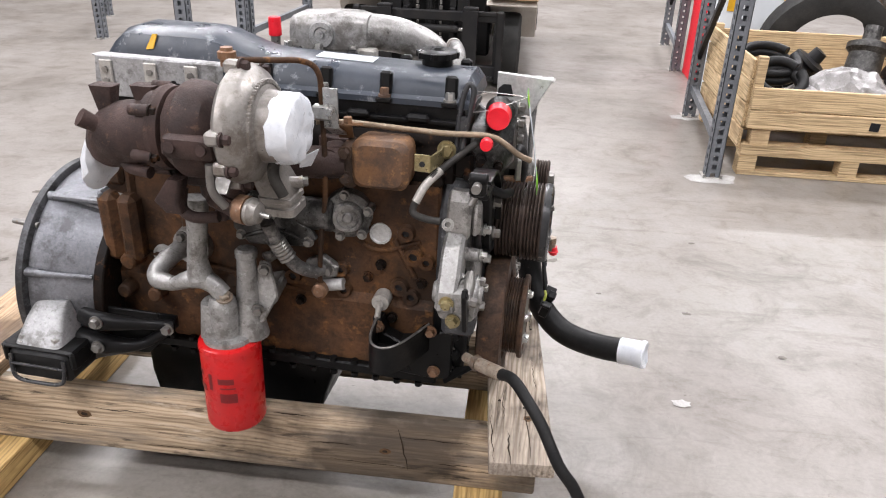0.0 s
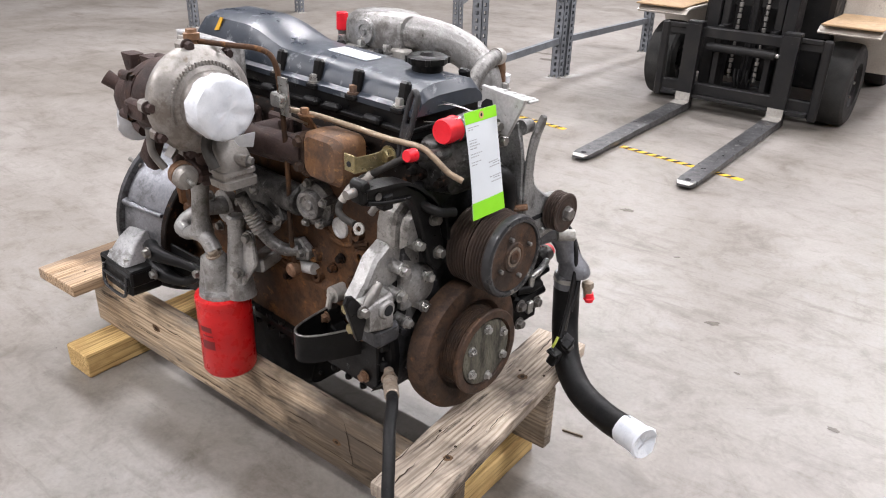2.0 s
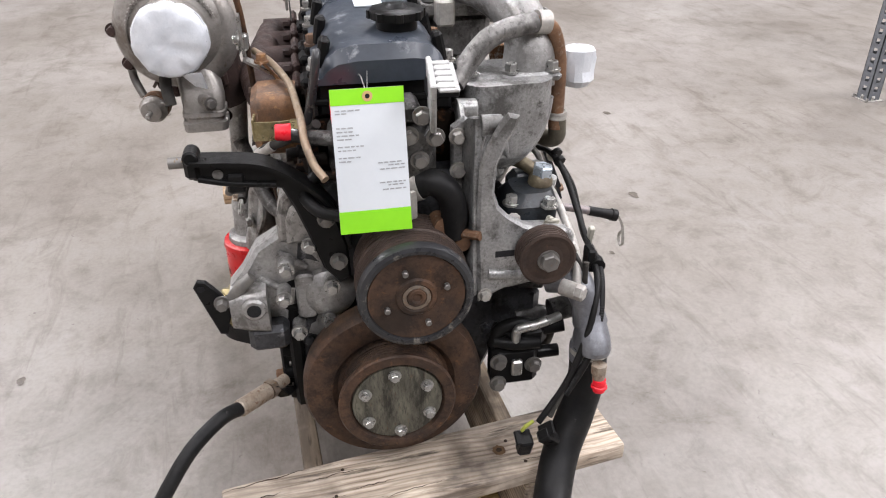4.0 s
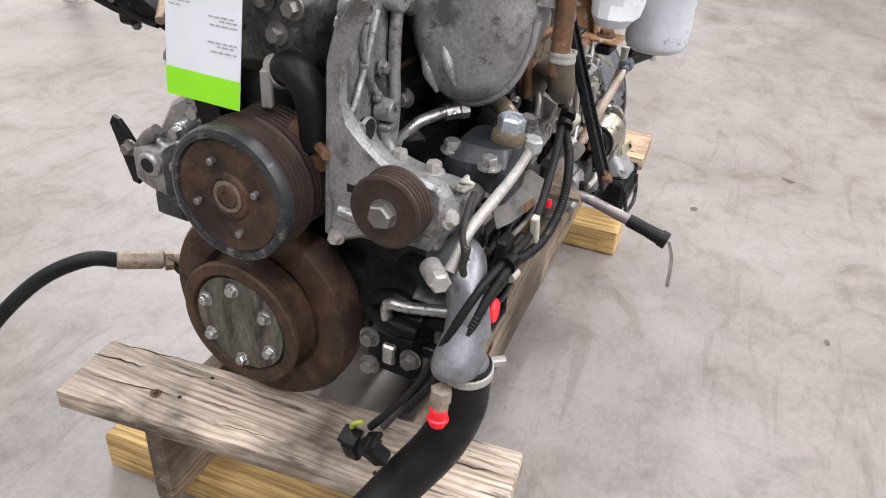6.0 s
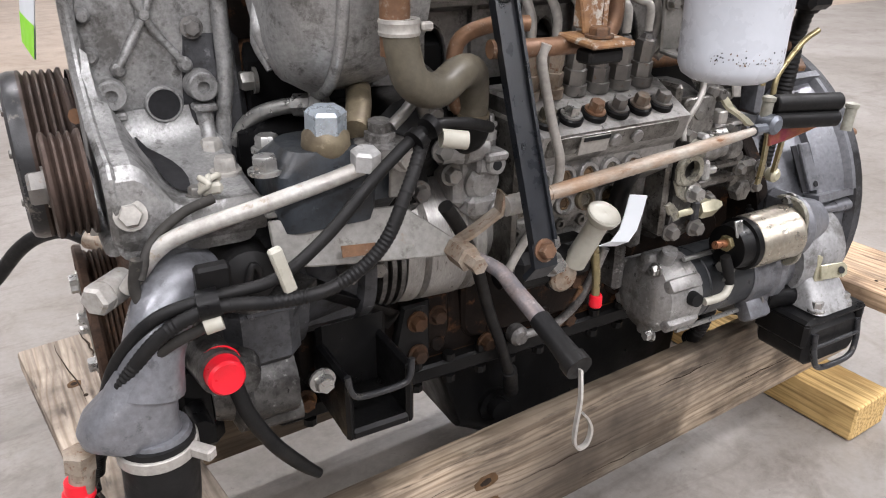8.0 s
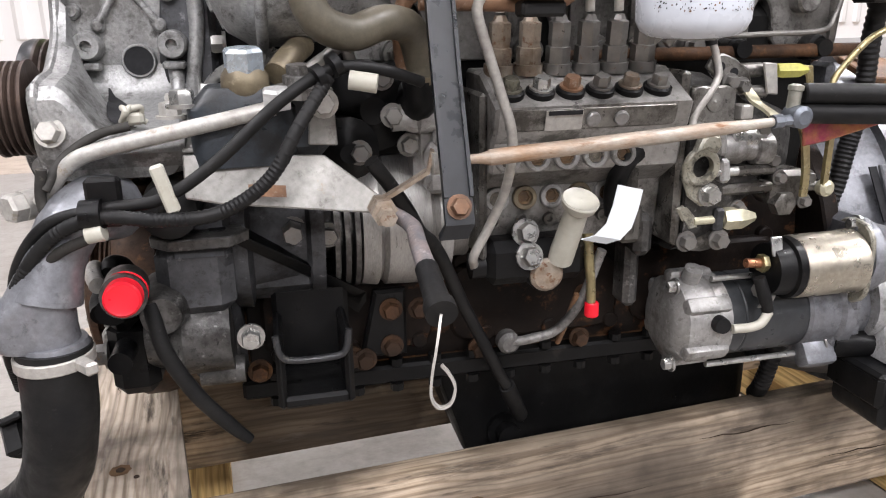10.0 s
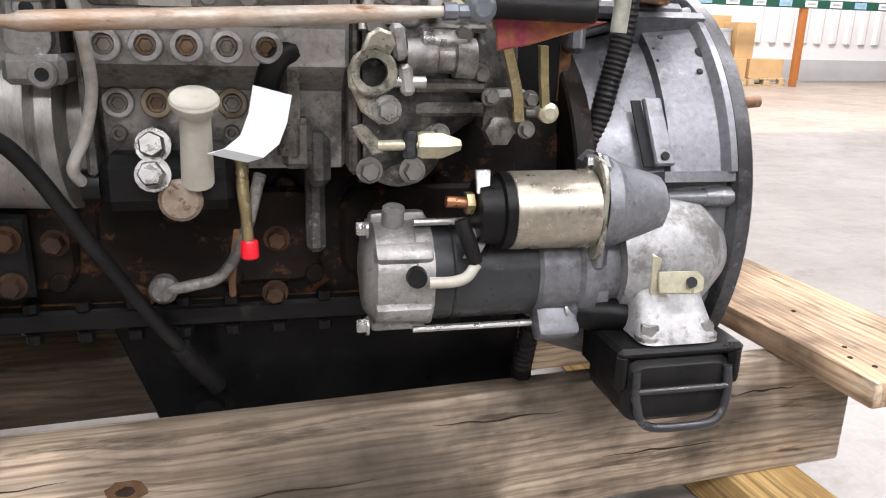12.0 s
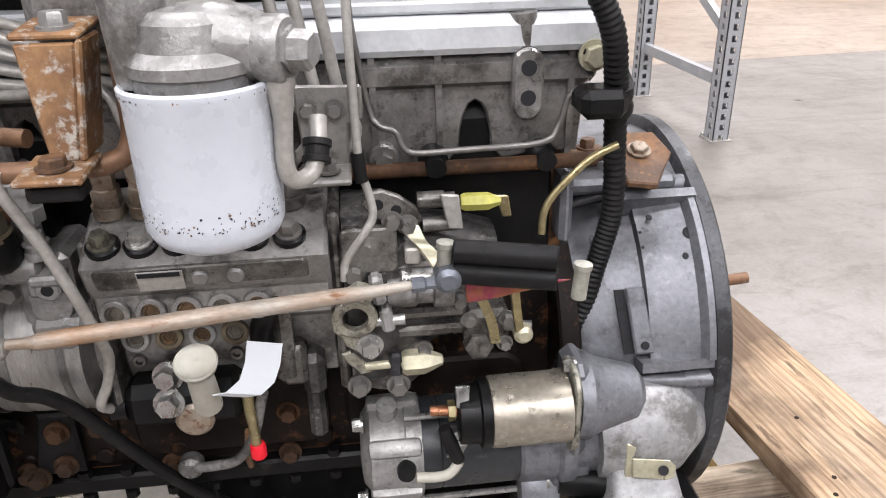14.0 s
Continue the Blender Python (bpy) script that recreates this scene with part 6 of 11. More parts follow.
cyl(bm, (-0.462, -0.15, 0.592), (-0.415, -0.15, 0.6), 0.016, 0.014)
part("oil_switch", bm, "alu_bright", pipe, "pale oil pressure switch")
bm = B()
ribbon(bm, [(-0.41, -0.16, 0.96), (-0.412, -0.205, 0.985), (-0.412, -0.208, 1.065)], 0.03, 0.005, (1, 0, 0))
box(bm, (-0.43, -0.207, 1.015), (0.04, 0.022, 0.03), bevel=0.004)
hexa(bm, (-0.412, -0.21, 1.02), LEFT, 0.009, 0.012)
part("pipe_clamp", bm, "steel", pipe, "zinc pipe clamp")

# ---- oil cooler, filter and heads on the flank ----
bm = B()
plate(bm, [(-0.65, 0.735), (-0.615, 0.7), (-0.54, 0.702), (-0.48, 0.708), (-0.458, 0.728), (-0.472, 0.752), (-0.545, 0.795), (-0.6, 0.815), (-0.645, 0.79)], "y", -0.2, -0.18, bevel=0.004)
lathe(bm, (-0.68, -0.165, 0.775), FRONT, [(0, 0.036), (0.25, 0.036), (0.255, 0.03)], 24)
tube(bm, [(-0.62, -0.2, 0.72), (-0.55, -0.202, 0.742), (-0.475, -0.2, 0.722)], 0.005, 8)
rough_up(bm, 0.0008, 40)
oc = part("oil_cooler", bm, "alu_oily", eng, "dark oily oil cooler casting")
bolts("bolt", [(-0.63, -0.2, 0.722), (-0.475, -0.2, 0.722), (-0.56, -0.2, 0.775)], LEFT, 0.009, 0.012, oc, "steel_dull")
bm = B()
lathe(bm, (-0.4, -0.145, 0.776), (0.2, -1, 0), [(-0.02, 0.054), (0.014, 0.052), (0.018, 0.047), (0.02, 0.036), (0.03, 0.034), (0.034, 0.031), (0.034, 0.024), (0.028, 0.022), (0.028, 0.012), (0.032, 0.009)], 32)
for a in (20, 95, 170, 250, 310):
    a = radians(a)
    cyl(bm, (-0.4 + 0.05 * math.cos(a), -0.135, 0.776 + 0.05 * math.sin(a)), (-0.397 + 0.05 * math.cos(a), -0.166, 0.776 + 0.05 * math.sin(a)), 0.0115, 0.01, seg=12, bevel=0.002)
rough_up(bm, 0.0007, 40)
cc = part("cooler_cover", bm, "alu_dirty", eng, "round aluminium cover")
bolts("bolt", [(-0.397 + 0.05 * math.cos(radians(a)), -0.166, 0.776 + 0.05 * math.sin(radians(a))) for a in (20, 95, 170, 250, 310)], LEFT, 0.0085, 0.01, cc, "steel_dull")
bm = B()
tube(bm, [(-0.545, -0.25, 0.78), (-0.535, -0.235, 0.735), (-0.52, -0.225, 0.7), (-0.5, -0.21, 0.665), (-0.475, -0.19, 0.645), (-0.46, -0.165, 0.64)], 0.015, 10)
dr = part("oil_drain_pipe", bm, "alu_dirty", eng)
bm = B()
tube(bm, [(-0.535, -0.235, 0.735), (-0.527, -0.23, 0.715), (-0.515, -0.223, 0.69)], 0.02, 12, ribs=0.008)
part("spring_sleeve", bm, "steel_dull", dr)
bm = B()
plate(bm, [(-0.505, 0.62), (-0.475, 0.605), (-0.43, 0.62), (-0.425, 0.645), (-0.46, 0.668), (-0.5, 0.652)], "y", -0.16, -0.137, bevel=0.004)
part("drain_flange", bm, "alu_dirty", dr)
bolts("bolt", [(-0.445, -0.16, 0.638), (-0.488, -0.16, 0.632)], LEFT, 0.01, 0.014, dr)

FC = (-0.652, -0.262)
bm = B()
lathe(bm, (*FC, 0.265), UP, [(0.0, 0.058), (0.004, 0.064), (0.012, 0.068), (0.19, 0.069), (0.205, 0.069), (0.212, 0.071), (0.222, 0.069), (0.226, 0.06)], 40)
filt = part("oil_filter", bm, "red", eng, "red spin-on oil filter canister")
# unreadable print on the can as bars
for a0, a1, z0, z1 in ((-150, -128, 0.415, 0.428), (-150, -122, 0.375, 0.392), (-112, -104, 0.385, 0.428), (-92, -62, 0.405, 0.42), (-90, -58, 0.355, 0.38), (-88, -60, 0.392, 0.396)):
    bm = B()
    n = 6
    lo = [(FC[0] + 0.0698 * math.cos(radians(a0 + (a1 - a0) * i / n)), FC[1] + 0.0698 * math.sin(radians(a0 + (a1 - a0) * i / n))) for i in range(n + 1)]
    for (xa, ya), (xb, yb) in zip(lo[:-1], lo[1:]):
        bm.faces.new([bm.verts.new(q) for q in ((xa, ya, z0), (xb, yb, z0), (xb, yb, z1), (xa, ya, z1))])
    part("printed_bar", bm, "ink_red", filt)
bm = B()
lathe(bm, (*FC, 0.488), UP, [(0, 0.058), (0.014, 0.056), (0.018, 0.045)], 30)
loft(bm, [[(FC[0] - 0.025 + u, FC[1] - 0.005 + v, 0.5) for u, v in rrect(0, 0, 0.062, 0.07, 0.02)], [(FC[0] - 0.028 + u, FC[1] + v, 0.58) for u, v in rrect(0, 0, 0.052, 0.055, 0.02)]])
tube(bm, [(-0.695, -0.26, 0.825), (-0.7, -0.264, 0.745), (-0.704, -0.268, 0.685), (-0.7, -0.272, 0.64)], [0.026, 0.021, 0.021, 0.03], 18)
tube(bm, [(-0.79, -0.272, 0.618), (-0.76, -0.277, 0.62), (-0.72, -0.276, 0.636), (-0.68, -0.273, 0.634), (-0.65, -0.272, 0.605)], [0.02, 0.0155, 0.021, 0.021, 0.02], 16)
tube(bm, [(-0.765, -0.277, 0.62), (-0.808, -0.266, 0.618), (-0.818, -0.238, 0.632), (-0.797, -0.2, 0.655), (-0.785, -0.15, 0.655)], [0.016, 0.021, 0.022, 0.021, 0.026], 16)
slab(bm, [(-0.735, -0.27, 0.63), (-0.66, -0.27, 0.6), (-0.69, -0.268, 0.69), (-0.715, -0.268, 0.69)], LEFT, 0.012, 0.004)
lathe(bm, (-0.655, -0.27, 0.49), UP, [(0, 0.04), (0.018, 0.033), (0.09, 0.031), (0.1, 0.029), (0.108, 0.024)], 24)
lathe(bm, (-0.61, -0.238, 0.49), (0, 0.05, 1), [(0, 0.042), (0.05, 0.032), (0.14, 0.023), (0.19, 0.021), (0.192, 0.024), (0.208, 0.024), (0.213, 0.019)], 22)
slab(bm, [(-0.63, -0.25, 0.52), (-0.575, -0.235, 0.53), (-0.545, -0.215, 0.592), (-0.562, -0.21, 0.668), (-0.585, -0.212, 0.672), (-0.6, -0.225, 0.6)], (0.3, -1, 0), 0.014, 0.004)
slab(bm, [(-0.585, -0.205, 0.67), (-0.562, -0.205, 0.67), (-0.55, -0.14, 0.66), (-0.6, -0.14, 0.62)], UP, 0.016, 0.004)
slab(bm, [(-0.63, -0.2, 0.53), (-0.56, -0.2, 0.55), (-0.56, -0.13, 0.57), (-0.63, -0.13, 0.55)], UP, 0.04, 0.006)
lathe(bm, (-0.785, -0.155, 0.65), RIGHT, [(-0.0, 0.045), (0.02, 0.048)], 20)
rough_up(bm, 0.0008, 40)
fh = part("oil_filter_head", bm, "alu_bright_dirty", eng, "weathered aluminium oil filter head")
bolts("bolt", [(-0.582, -0.252, 0.565), (-0.571, -0.226, 0.655)], (0.3, -1, 0), 0.011, 0.014, fh)
bolts("bolt", [(-0.645, -0.278, 0.6)], (0.1, -0.3, 1), 0.014, 0.014, fh, "steel_rusty", "stained hexagon plug")
bolts("bolt", [(-0.785, -0.185, 0.69), (-0.755, -0.185, 0.615)], LEFT, 0.01, 0.014, fh)

# rusty air dryer box beside the head
bm = B()
secs = []
for y, w, h in ((-0.12, 0.118, 0.10), (-0.15, 0.122, 0.106), (-0.185, 0.12, 0.104), (-0.197, 0.1, 0.085)):
    secs.append([(-0.318 + u, y, 0.908 + v) for u, v in rrect(0, 0, w, h, 0.022)])
loft(bm, secs)
rough_up(bm, 0.001, 30)
rb = part("rusty_cover_box", bm, "rust_orange", eng, "rust-orange sheet steel cover box")
bm = B()
box(bm, (-0.385, -0.165, 0.9), (0.03, 0.05, 0.1), bevel=0.008)
hexa(bm, (-0.39, -0.19, 0.93), LEFT, 0.011, 0.014)
hexa(bm, (-0.39, -0.19, 0.875), LEFT, 0.011, 0.014)
part("box_flange", bm, "rust_pulley", rb)
bm = B()
ribbon(bm, [(-0.40, -0.15, 0.95), (-0.395, -0.175, 0.985), (-0.37, -0.178, 0.988)], 0.03, 0.005, (1, 0.2, 0))
hexa(bm, (-0.388, -0.175, 0.985), UP, 0.01, 0.015)
part("clip", bm, "rust_orange", rb)
bm = B()
slab(bm, [(-0.245, -0.188, 0.905), (-0.21, -0.19, 0.905), (-0.21, -0.19, 0.942), (-0.245, -0.188, 0.942)], LEFT, 0.004)
ribbon(bm, [(-0.212, -0.19, 0.922), (-0.2, -0.15, 0.925), (-0.195, -0.11, 0.93)], 0.032, 0.004, (0, 0, 1))
hexa(bm, (-0.193, -0.115, 0.932), LEFT, 0.015, 0.016)
part("bracket", bm, "brass", eng, "small yellowish steel bracket")
bm = B()
cyl(bm, (-0.228, -0.191, 0.922), (-0.228, -0.195, 0.922), 0.006, seg=10)
part("bracket_hole", bm, "ink", eng)
# fuel pipe along the head
bm = B()
tube(bm, [(-0.45, -0.19, 0.99), (-0.385, -0.158, 0.984), (-0.3, -0.13, 0.973), (-0.2, -0.118, 0.967), (-0.11, -0.112, 0.968), (-0.075, -0.11, 0.955), (-0.045, -0.1, 0.93), (-0.02, -0.085, 0.915)], 0.0062, 10)
part("coolant_pipe", bm, "tan_pipe", eng, "tan steel pipe along the head")
# worn lifting eye beside the end of the cover
bm = B()
tube(bm, [(-0.166, -0.082, 1.05), (-0.157, -0.08, 1.063), (-0.147, -0.082, 1.05), (-0.152, -0.09, 1.005), (-0.158, -0.1, 0.965), (-0.162, -0.112, 0.92)], 0.0062, 10)
tube(bm, [(-0.166, -0.082, 1.05), (-0.172, -0.09, 1.01), (-0.174, -0.1, 0.965), (-0.174, -0.112, 0.92)], 0.0062, 10)
slab(bm, [(-0.152, -0.097, 1.0), (-0.176, -0.097, 1.0), (-0.18, -0.116, 0.9), (-0.156, -0.116, 0.9)], (0, 1, 0), 0.008, 0.002)
part("lifting_eye", bm, "worn_black", eng, "worn dark steel lifting eye")
# heater wires with ring terminal
bm = B()
tube(bm, [(-0.115, -0.09, 0.965), (-0.13, -0.1, 0.95), (-0.155, -0.125, 0.932), (-0.185, -0.15, 0.91), (-0.21, -0.18, 0.89), (-0.235, -0.205, 0.85), (-0.24, -0.215, 0.825), (-0.215, -0.222, 0.817), (-0.18, -0.224, 0.815)], 0.0075, 8)
lead = part("wiring_lead", bm, "rubber_grey", eng, "grey taped wiring lead")
bm = B()
tube(bm, [(-0.195, -0.163, 0.902), (-0.22, -0.19, 0.878), (-0.237, -0.208, 0.845)], 0.0088, 8)
part("tape", bm, "steel_pale", lead)
bm = B()
lathe(bm, (-0.165, -0.226, 0.811), (0.2, -1, 0.3), [(-0.002, 0.006), (-0.002, 0.013), (0.002, 0.013), (0.002, 0.006), (-0.002, 0.006)], 16, caps=False)
part("ring_terminal", bm, "steel", lead)
# engine mount foot and front bracket
bm = B()
plate(bm, [(-0.335, 0.545), (-0.315, 0.545), (-0.305, 0.51), (-0.27, 0.495), (-0.245, 0.5), (-0.225, 0.525), (-0.185, 0.53), (-0.15, 0.545), (-0.15, 0.41), (-0.20, 0.405), (-0.32, 0.415)], "y", -0.195, -0.155, bevel=0.004)
part("mounting_bracket", bm, "black", eng, "black mounting bracket")
U_PATH = [(-0.325, -0.19, 0.535), (-0.322, -0.25, 0.53), (-0.305, -0.295, 0.532), (-0.275, -0.303, 0.532), (-0.245, -0.27, 0.532), (-0.205, -0.19, 0.535)]
bm = B()
ribbon(bm, [(x, y, z - 0.02) for x, y, z in smooth_line(U_PATH, 5)], 0.066, 0.007, (0, 0, 1))
slab(bm, [(-0.325, -0.19, 0.478), (-0.305, -0.29, 0.478), (-0.275, -0.298, 0.478), (-0.21, -0.19, 0.478)], (0, 0, 1), 0.006, 0.001)
loop = part("bracket_loop", bm, "black", eng, "bent black steel loop bracket")
bm = B()
tube(bm, [(x, y, z + 0.0135) for x, y, z in U_PATH], 0.0028, 6)
part("bright_edge", bm, "steel_dull", loop)
bolts("bolt", [(-0.32, -0.197, 0.53), (-0.32, -0.197, 0.44), (-0.2, -0.197, 0.535), (-0.19, -0.197, 0.43)], LEFT, 0.011, 0.014, eng, "copper", "rusty bolt")
bm = B()
cyl(bm, (-0.322, -0.14, 0.577), (-0.322, -0.175, 0.577), 0.02)
cyl(bm, (-0.322, -0.17, 0.577), (-0.322, -0.185, 0.577), 0.009)
tube(bm, [(-0.322, -0.18, 0.577), (-0.325, -0.185, 0.55), (-0.33, -0.182, 0.53)], 0.007, 8)
part("level_sender", bm, "steel_pale", eng)

# rear mounting feet
def rear_foot(s, xc, wx, zb, yo=0.0):
    bm = B()
    yb = 0.285 + yo
    loft(bm, [[(xc + u, s * 0.225 + v, zb + 0.17) for u, v in rrect(0, 0, wx * 0.42, 0.06, 0.015)], [(xc + u, s * (yb - 0.03) + v, zb + 0.14) for u, v in rrect(0, 0, wx * 0.5, 0.08, 0.018)], [(xc + u, s * yb + v, zb + 0.088) for u, v in rrect(0, 0, wx * 0.62, 0.095, 0.015)]])
    rough_up(bm, 0.001, 30)
    foot = part("mounting_foot", bm, "alu_pale", eng, "bright cast aluminium mounting foot")
    bm = B()
    y0, y1 = sorted((s * (yb - 0.05), s * (yb + 0.05)))
    h = wx / 2
    plate(bm, rrect(xc, zb + 0.035, wx * 0.86, 0.075, 0.022), "y", y0, y1, bevel=0.008)
    iso = part("rubber_isolator", bm, "rubber", eng, "black rubber engine mount")
    bm = B()
    span(bm, (xc - h, y0, zb + 0.073), (xc + h, y1, zb + 0.086), bevel=0.005)
    part("saddle", bm, "black", iso, "black steel saddle")
    for q in (-1, 1):
        bm = B()
        a, b = sorted((xc + q * h, xc + q * (h - 0.016)))
        span(bm, (a, y0, zb + 0.035), (b, y1, zb + 0.082), bevel=0.006)
        part("saddle_ear", bm, "black", iso)
    bm = B()
    f = s * (yb + 0.057)
    w2 = wx * 0.36
    tube(bm, [(xc - w2, f - s * 0.005, zb + 0.062), (xc - w2, f, zb + 0.03), (xc - w2 + 0.012, f + s * 0.004, zb + 0.002), (xc, f + s * 0.006, zb - 0.002), (xc + w2 - 0.012, f + s * 0.004, zb + 0.002), (xc + w2, f, zb + 0.03), (xc + w2, f - s * 0.005, zb + 0.062)], 0.005, 8)
    part("wire_retainer", bm, "worn_black", iso)
    bm = B()
    tube(bm, [(xc - w2, f, zb + 0.04), (xc + w2, f, zb + 0.04)], 0.0035, 6)
    part("cross_wire", bm, "worn_black", iso)
    bolts("bolt", [(xc - wx * 0.22, s * (yb + 0.03), zb + 0.09), (xc + wx * 0.22, s * (yb + 0.03), zb + 0.09)], UP, 0.011, 0.016, foot, "steel", "bright hexagon bolt")
    return foot


rear_foot(-1, -1.105, 0.19, 0.345)
rear_foot(1, -1.072, 0.15, 0.296, 0.012)
bm = B()
tube(bm, [(-1.02, -0.26, 0.49), (-0.96, -0.275, 0.49), (-0.88, -0.24, 0.475), (-0.82, -0.215, 0.465)], [0.02, 0.022, 0.013, 0.014], 10)
tube(bm, [(-1.05, -0.25, 0.42), (-0.98, -0.25, 0.41), (-0.9, -0.23, 0.41), (-0.83, -0.21, 0.455)], [0.026, 0.024, 0.013, 0.014], 10)
slab(bm, [(-1.05, -0.22, 0.37), (-0.9, -0.2, 0.37), (-0.82, -0.19, 0.45), (-0.82, -0.19, 0.48), (-1.05, -0.22, 0.5)], LEFT, 0.008)
arm = part("torque_arm", bm, "black", eng, "black bracket arm")
bolts("bolt", [(-0.962, -0.296, 0.5), (-0.985, -0.276, 0.418), (-0.828, -0.228, 0.462)], LEFT, 0.012, 0.014, arm)

# ---- front end ----
bm = B()
plate(bm, [(-0.16, 0.40), (0.17, 0.40), (0.20, 0.47), (0.27, 0.56), (0.29, 0.60), (0.26, 0.66), (0.17, 0.68), (0.15, 0.86), (-0.10, 0.86), (-0.14, 0.8), (-0.17, 0.6)], "x", -0.2, -0.135, bevel=0.008)
for y, z in ((-0.12, 0.45), (-0.14, 0.55), (0.1, 0.42), (0.22, 0.575), (0.13, 0.75), (-0.1, 0.8), (0.19, 0.53), (0.27, 0.6), (0.0, 0.84), (0.13, 0.64)):
    hexa(bm, (-0.135, y, z), FRONT, 0.009, 0.012)
rough_up(bm, 0.001, 25)
part("gear_case", bm, "bell_dark", eng, "dark grey cast gear case")
bm = B()
for i in range(7):
    z = 0.42 + i * 0.05
    lathe(bm, (-0.15, -0.165 - 0.004 * math.sin(i), z), LEFT, [(-0.01, 0.018), (0.012, 0.015), (0.02, 0.012)], 10)
plate(bm, [(-0.2, 0.40), (-0.13, 0.40), (-0.12, 0.5), (-0.135, 0.62), (-0.2, 0.62)], "y", -0.175, -0.15, bevel=0.006)
part("gear_case_edge", bm, "pan", eng, "oily black casting edge")

# crankshaft damper and pulley
CR = V(0, 0.003, 0.487)
bm = B()
lathe(bm, CR, FRONT, [(-0.105, 0.05), (-0.105, 0.15), (-0.1, 0.157), (-0.085, 0.16), (-0.058, 0.16), (-0.05, 0.155), (-0.046, 0.13), (-0.05, 0.11), (-0.06, 0.1)], 64)
damp = part("crank_damper", bm, "rust_pulley", eng, "rust-brown crankshaft damper")


def grooved(bm, c, x0, x1, r, n, depth=0.006):
    prof = [(x0, r * 0.5), (x0, r), (x0 + 0.003, r)]
    w = (x1 - x0 - 0.006) / n
    for i in range(n):
        a = x0 + 0.003 + i * w
        prof += [(a + w * 0.15, r - 0.001), (a + w * 0.5, r - depth), (a + w * 0.85, r - 0.001)]
    prof += [(x1 - 0.003, r), (x1, r)]
    lathe(bm, c, FRONT, prof, 56, caps=False)


bm = B()
grooved(bm, CR, -0.062, -0.014, 0.094, 7, 0.005)
lathe(bm, CR, FRONT, [(-0.014, 0.094), (-0.014, 0.102), (-0.006, 0.103), (-0.003, 0.1), (-0.003, 0.084), (-0.012, 0.08)], 56, caps=False)
part("crank_pulley", bm, "rust_pulley", damp, "rusty ribbed belt pulley")
bm = B()
lathe(bm, CR, FRONT, [(-0.02, 0.02), (-0.012, 0.08), (-0.006, 0.078), (-0.003, 0.06), (-0.003, 0.0)], 48)
part("crank_plate", bm, "plate_green", damp, "olive-grey stained retaining plate")
for i in range(6):
    a = radians(90 - 60 * i + 3)
    bm = B()
    hexa(bm, CR + V(-0.004, 0.062 * math.cos(a), 0.062 * math.sin(a)), FRONT, 0.0085, 0.011)
    part("crank_bolt", bm, "steel", damp, "bright hexagon bolt")

# fan pulley
FP = V(0.01, 0.037, 0.725)
bm = B()
grooved(bm, FP, -0.098, -0.045, 0.0891, 6, 0.006)
grooved(bm, FP, -0.04, 0.004, 0.0924, 5, 0.006)
lathe(bm, FP, FRONT, [(-0.045, .08), (-0.04, .08)], 48, caps=False)
lathe(bm, FP, FRONT, [(-0.098, 0.06), (-0.13, 0.05), (-0.13, 0.0)], 30)
fan = part("fan_pulley", bm, "rust_pulley_dark", eng, "dark rusty grooved fan pulley")
bm = B()
lathe(bm, FP, FRONT, [(0.004, 0.0924), (0.012, 0.0925), (0.019, 0.09), (0.022, 0.0845), (0.0215, 0.079), (0.012, 0.076)], 56, caps=False)
part("rim", bm, "worn_black", fan, "worn black painted rim")
bm = B()
lathe(bm, FP, FRONT, [(0.012, 0.078), (0.0175, 0.0765), (0.0165, 0.07), (0.0155, 0.034), (0.019, 0.031), (0.0195, 0.025), (0.017, 0.023), (0.0175, 0.016), (0.021, 0.014), (0.021, 0.009), (0.018, 0.007), (0.018, 0.0)], 48)
part("hub_face", bm, "rust_pulley", fan, "rusty hub face")
for i in range(4):
    a = radians(110 - 90 * i)
    bm = B()
    p = FP + V(0.016, 0.05 * math.cos(a), 0.05 * math.sin(a))
    cyl(bm, p, p + V(0.010, 0, 0), 0.0048, seg=10, bevel=0.001)
    part("stud", bm, "steel_dull", fan)
bm = B()
lathe(bm, FP, FRONT, [(0.0178, 0.0225), (0.0186, 0.022), (0.0186, 0.0165), (0.0178, 0.016)], 32, caps=False)
part("hub_ring", bm, "steel_rusty2", fan)

# idler pulley
IP = V(0.0, 0.253, 0.756)
bm = B()
grooved(bm, IP, -0.026, 0.006, 0.047, 4, 0.005)
lathe(bm, IP, FRONT, [(0.006, 0.047), (0.008, 0.043), (0.004, 0.03), (0.008, 0.02)], 40)
idl = part("idler_pulley", bm, "rust_pulley_dark", eng, "dark brown ribbed idler pulley")
bm = B()
hexa(bm, IP + V(0.006, 0, 0), FRONT, 0.016, 0.016, washer=1.15)
part("idler_bolt", bm, "steel_dull", idl)

# X-braced bracket of cast aluminium
bm = B()
slab(bm, [(-0.036, 0.148, 0.67), (-0.163, 0.148, 0.70), (-0.17, 0.148, 0.78), (-0.178, 0.148, 0.825), (-0.18, 0.148, 0.88), (-0.184, 0.148, 0.945), (-0.165, 0.148, 0.965), (-0.13, 0.148, 0.945), (-0.1, 0.153, 0.965), (-0.07, 0.16, 0.975), (-0.055, 0.156, 0.93), (-0.045, 0.15, 0.89)], (0, -1, 0), 0.011, 0.003)
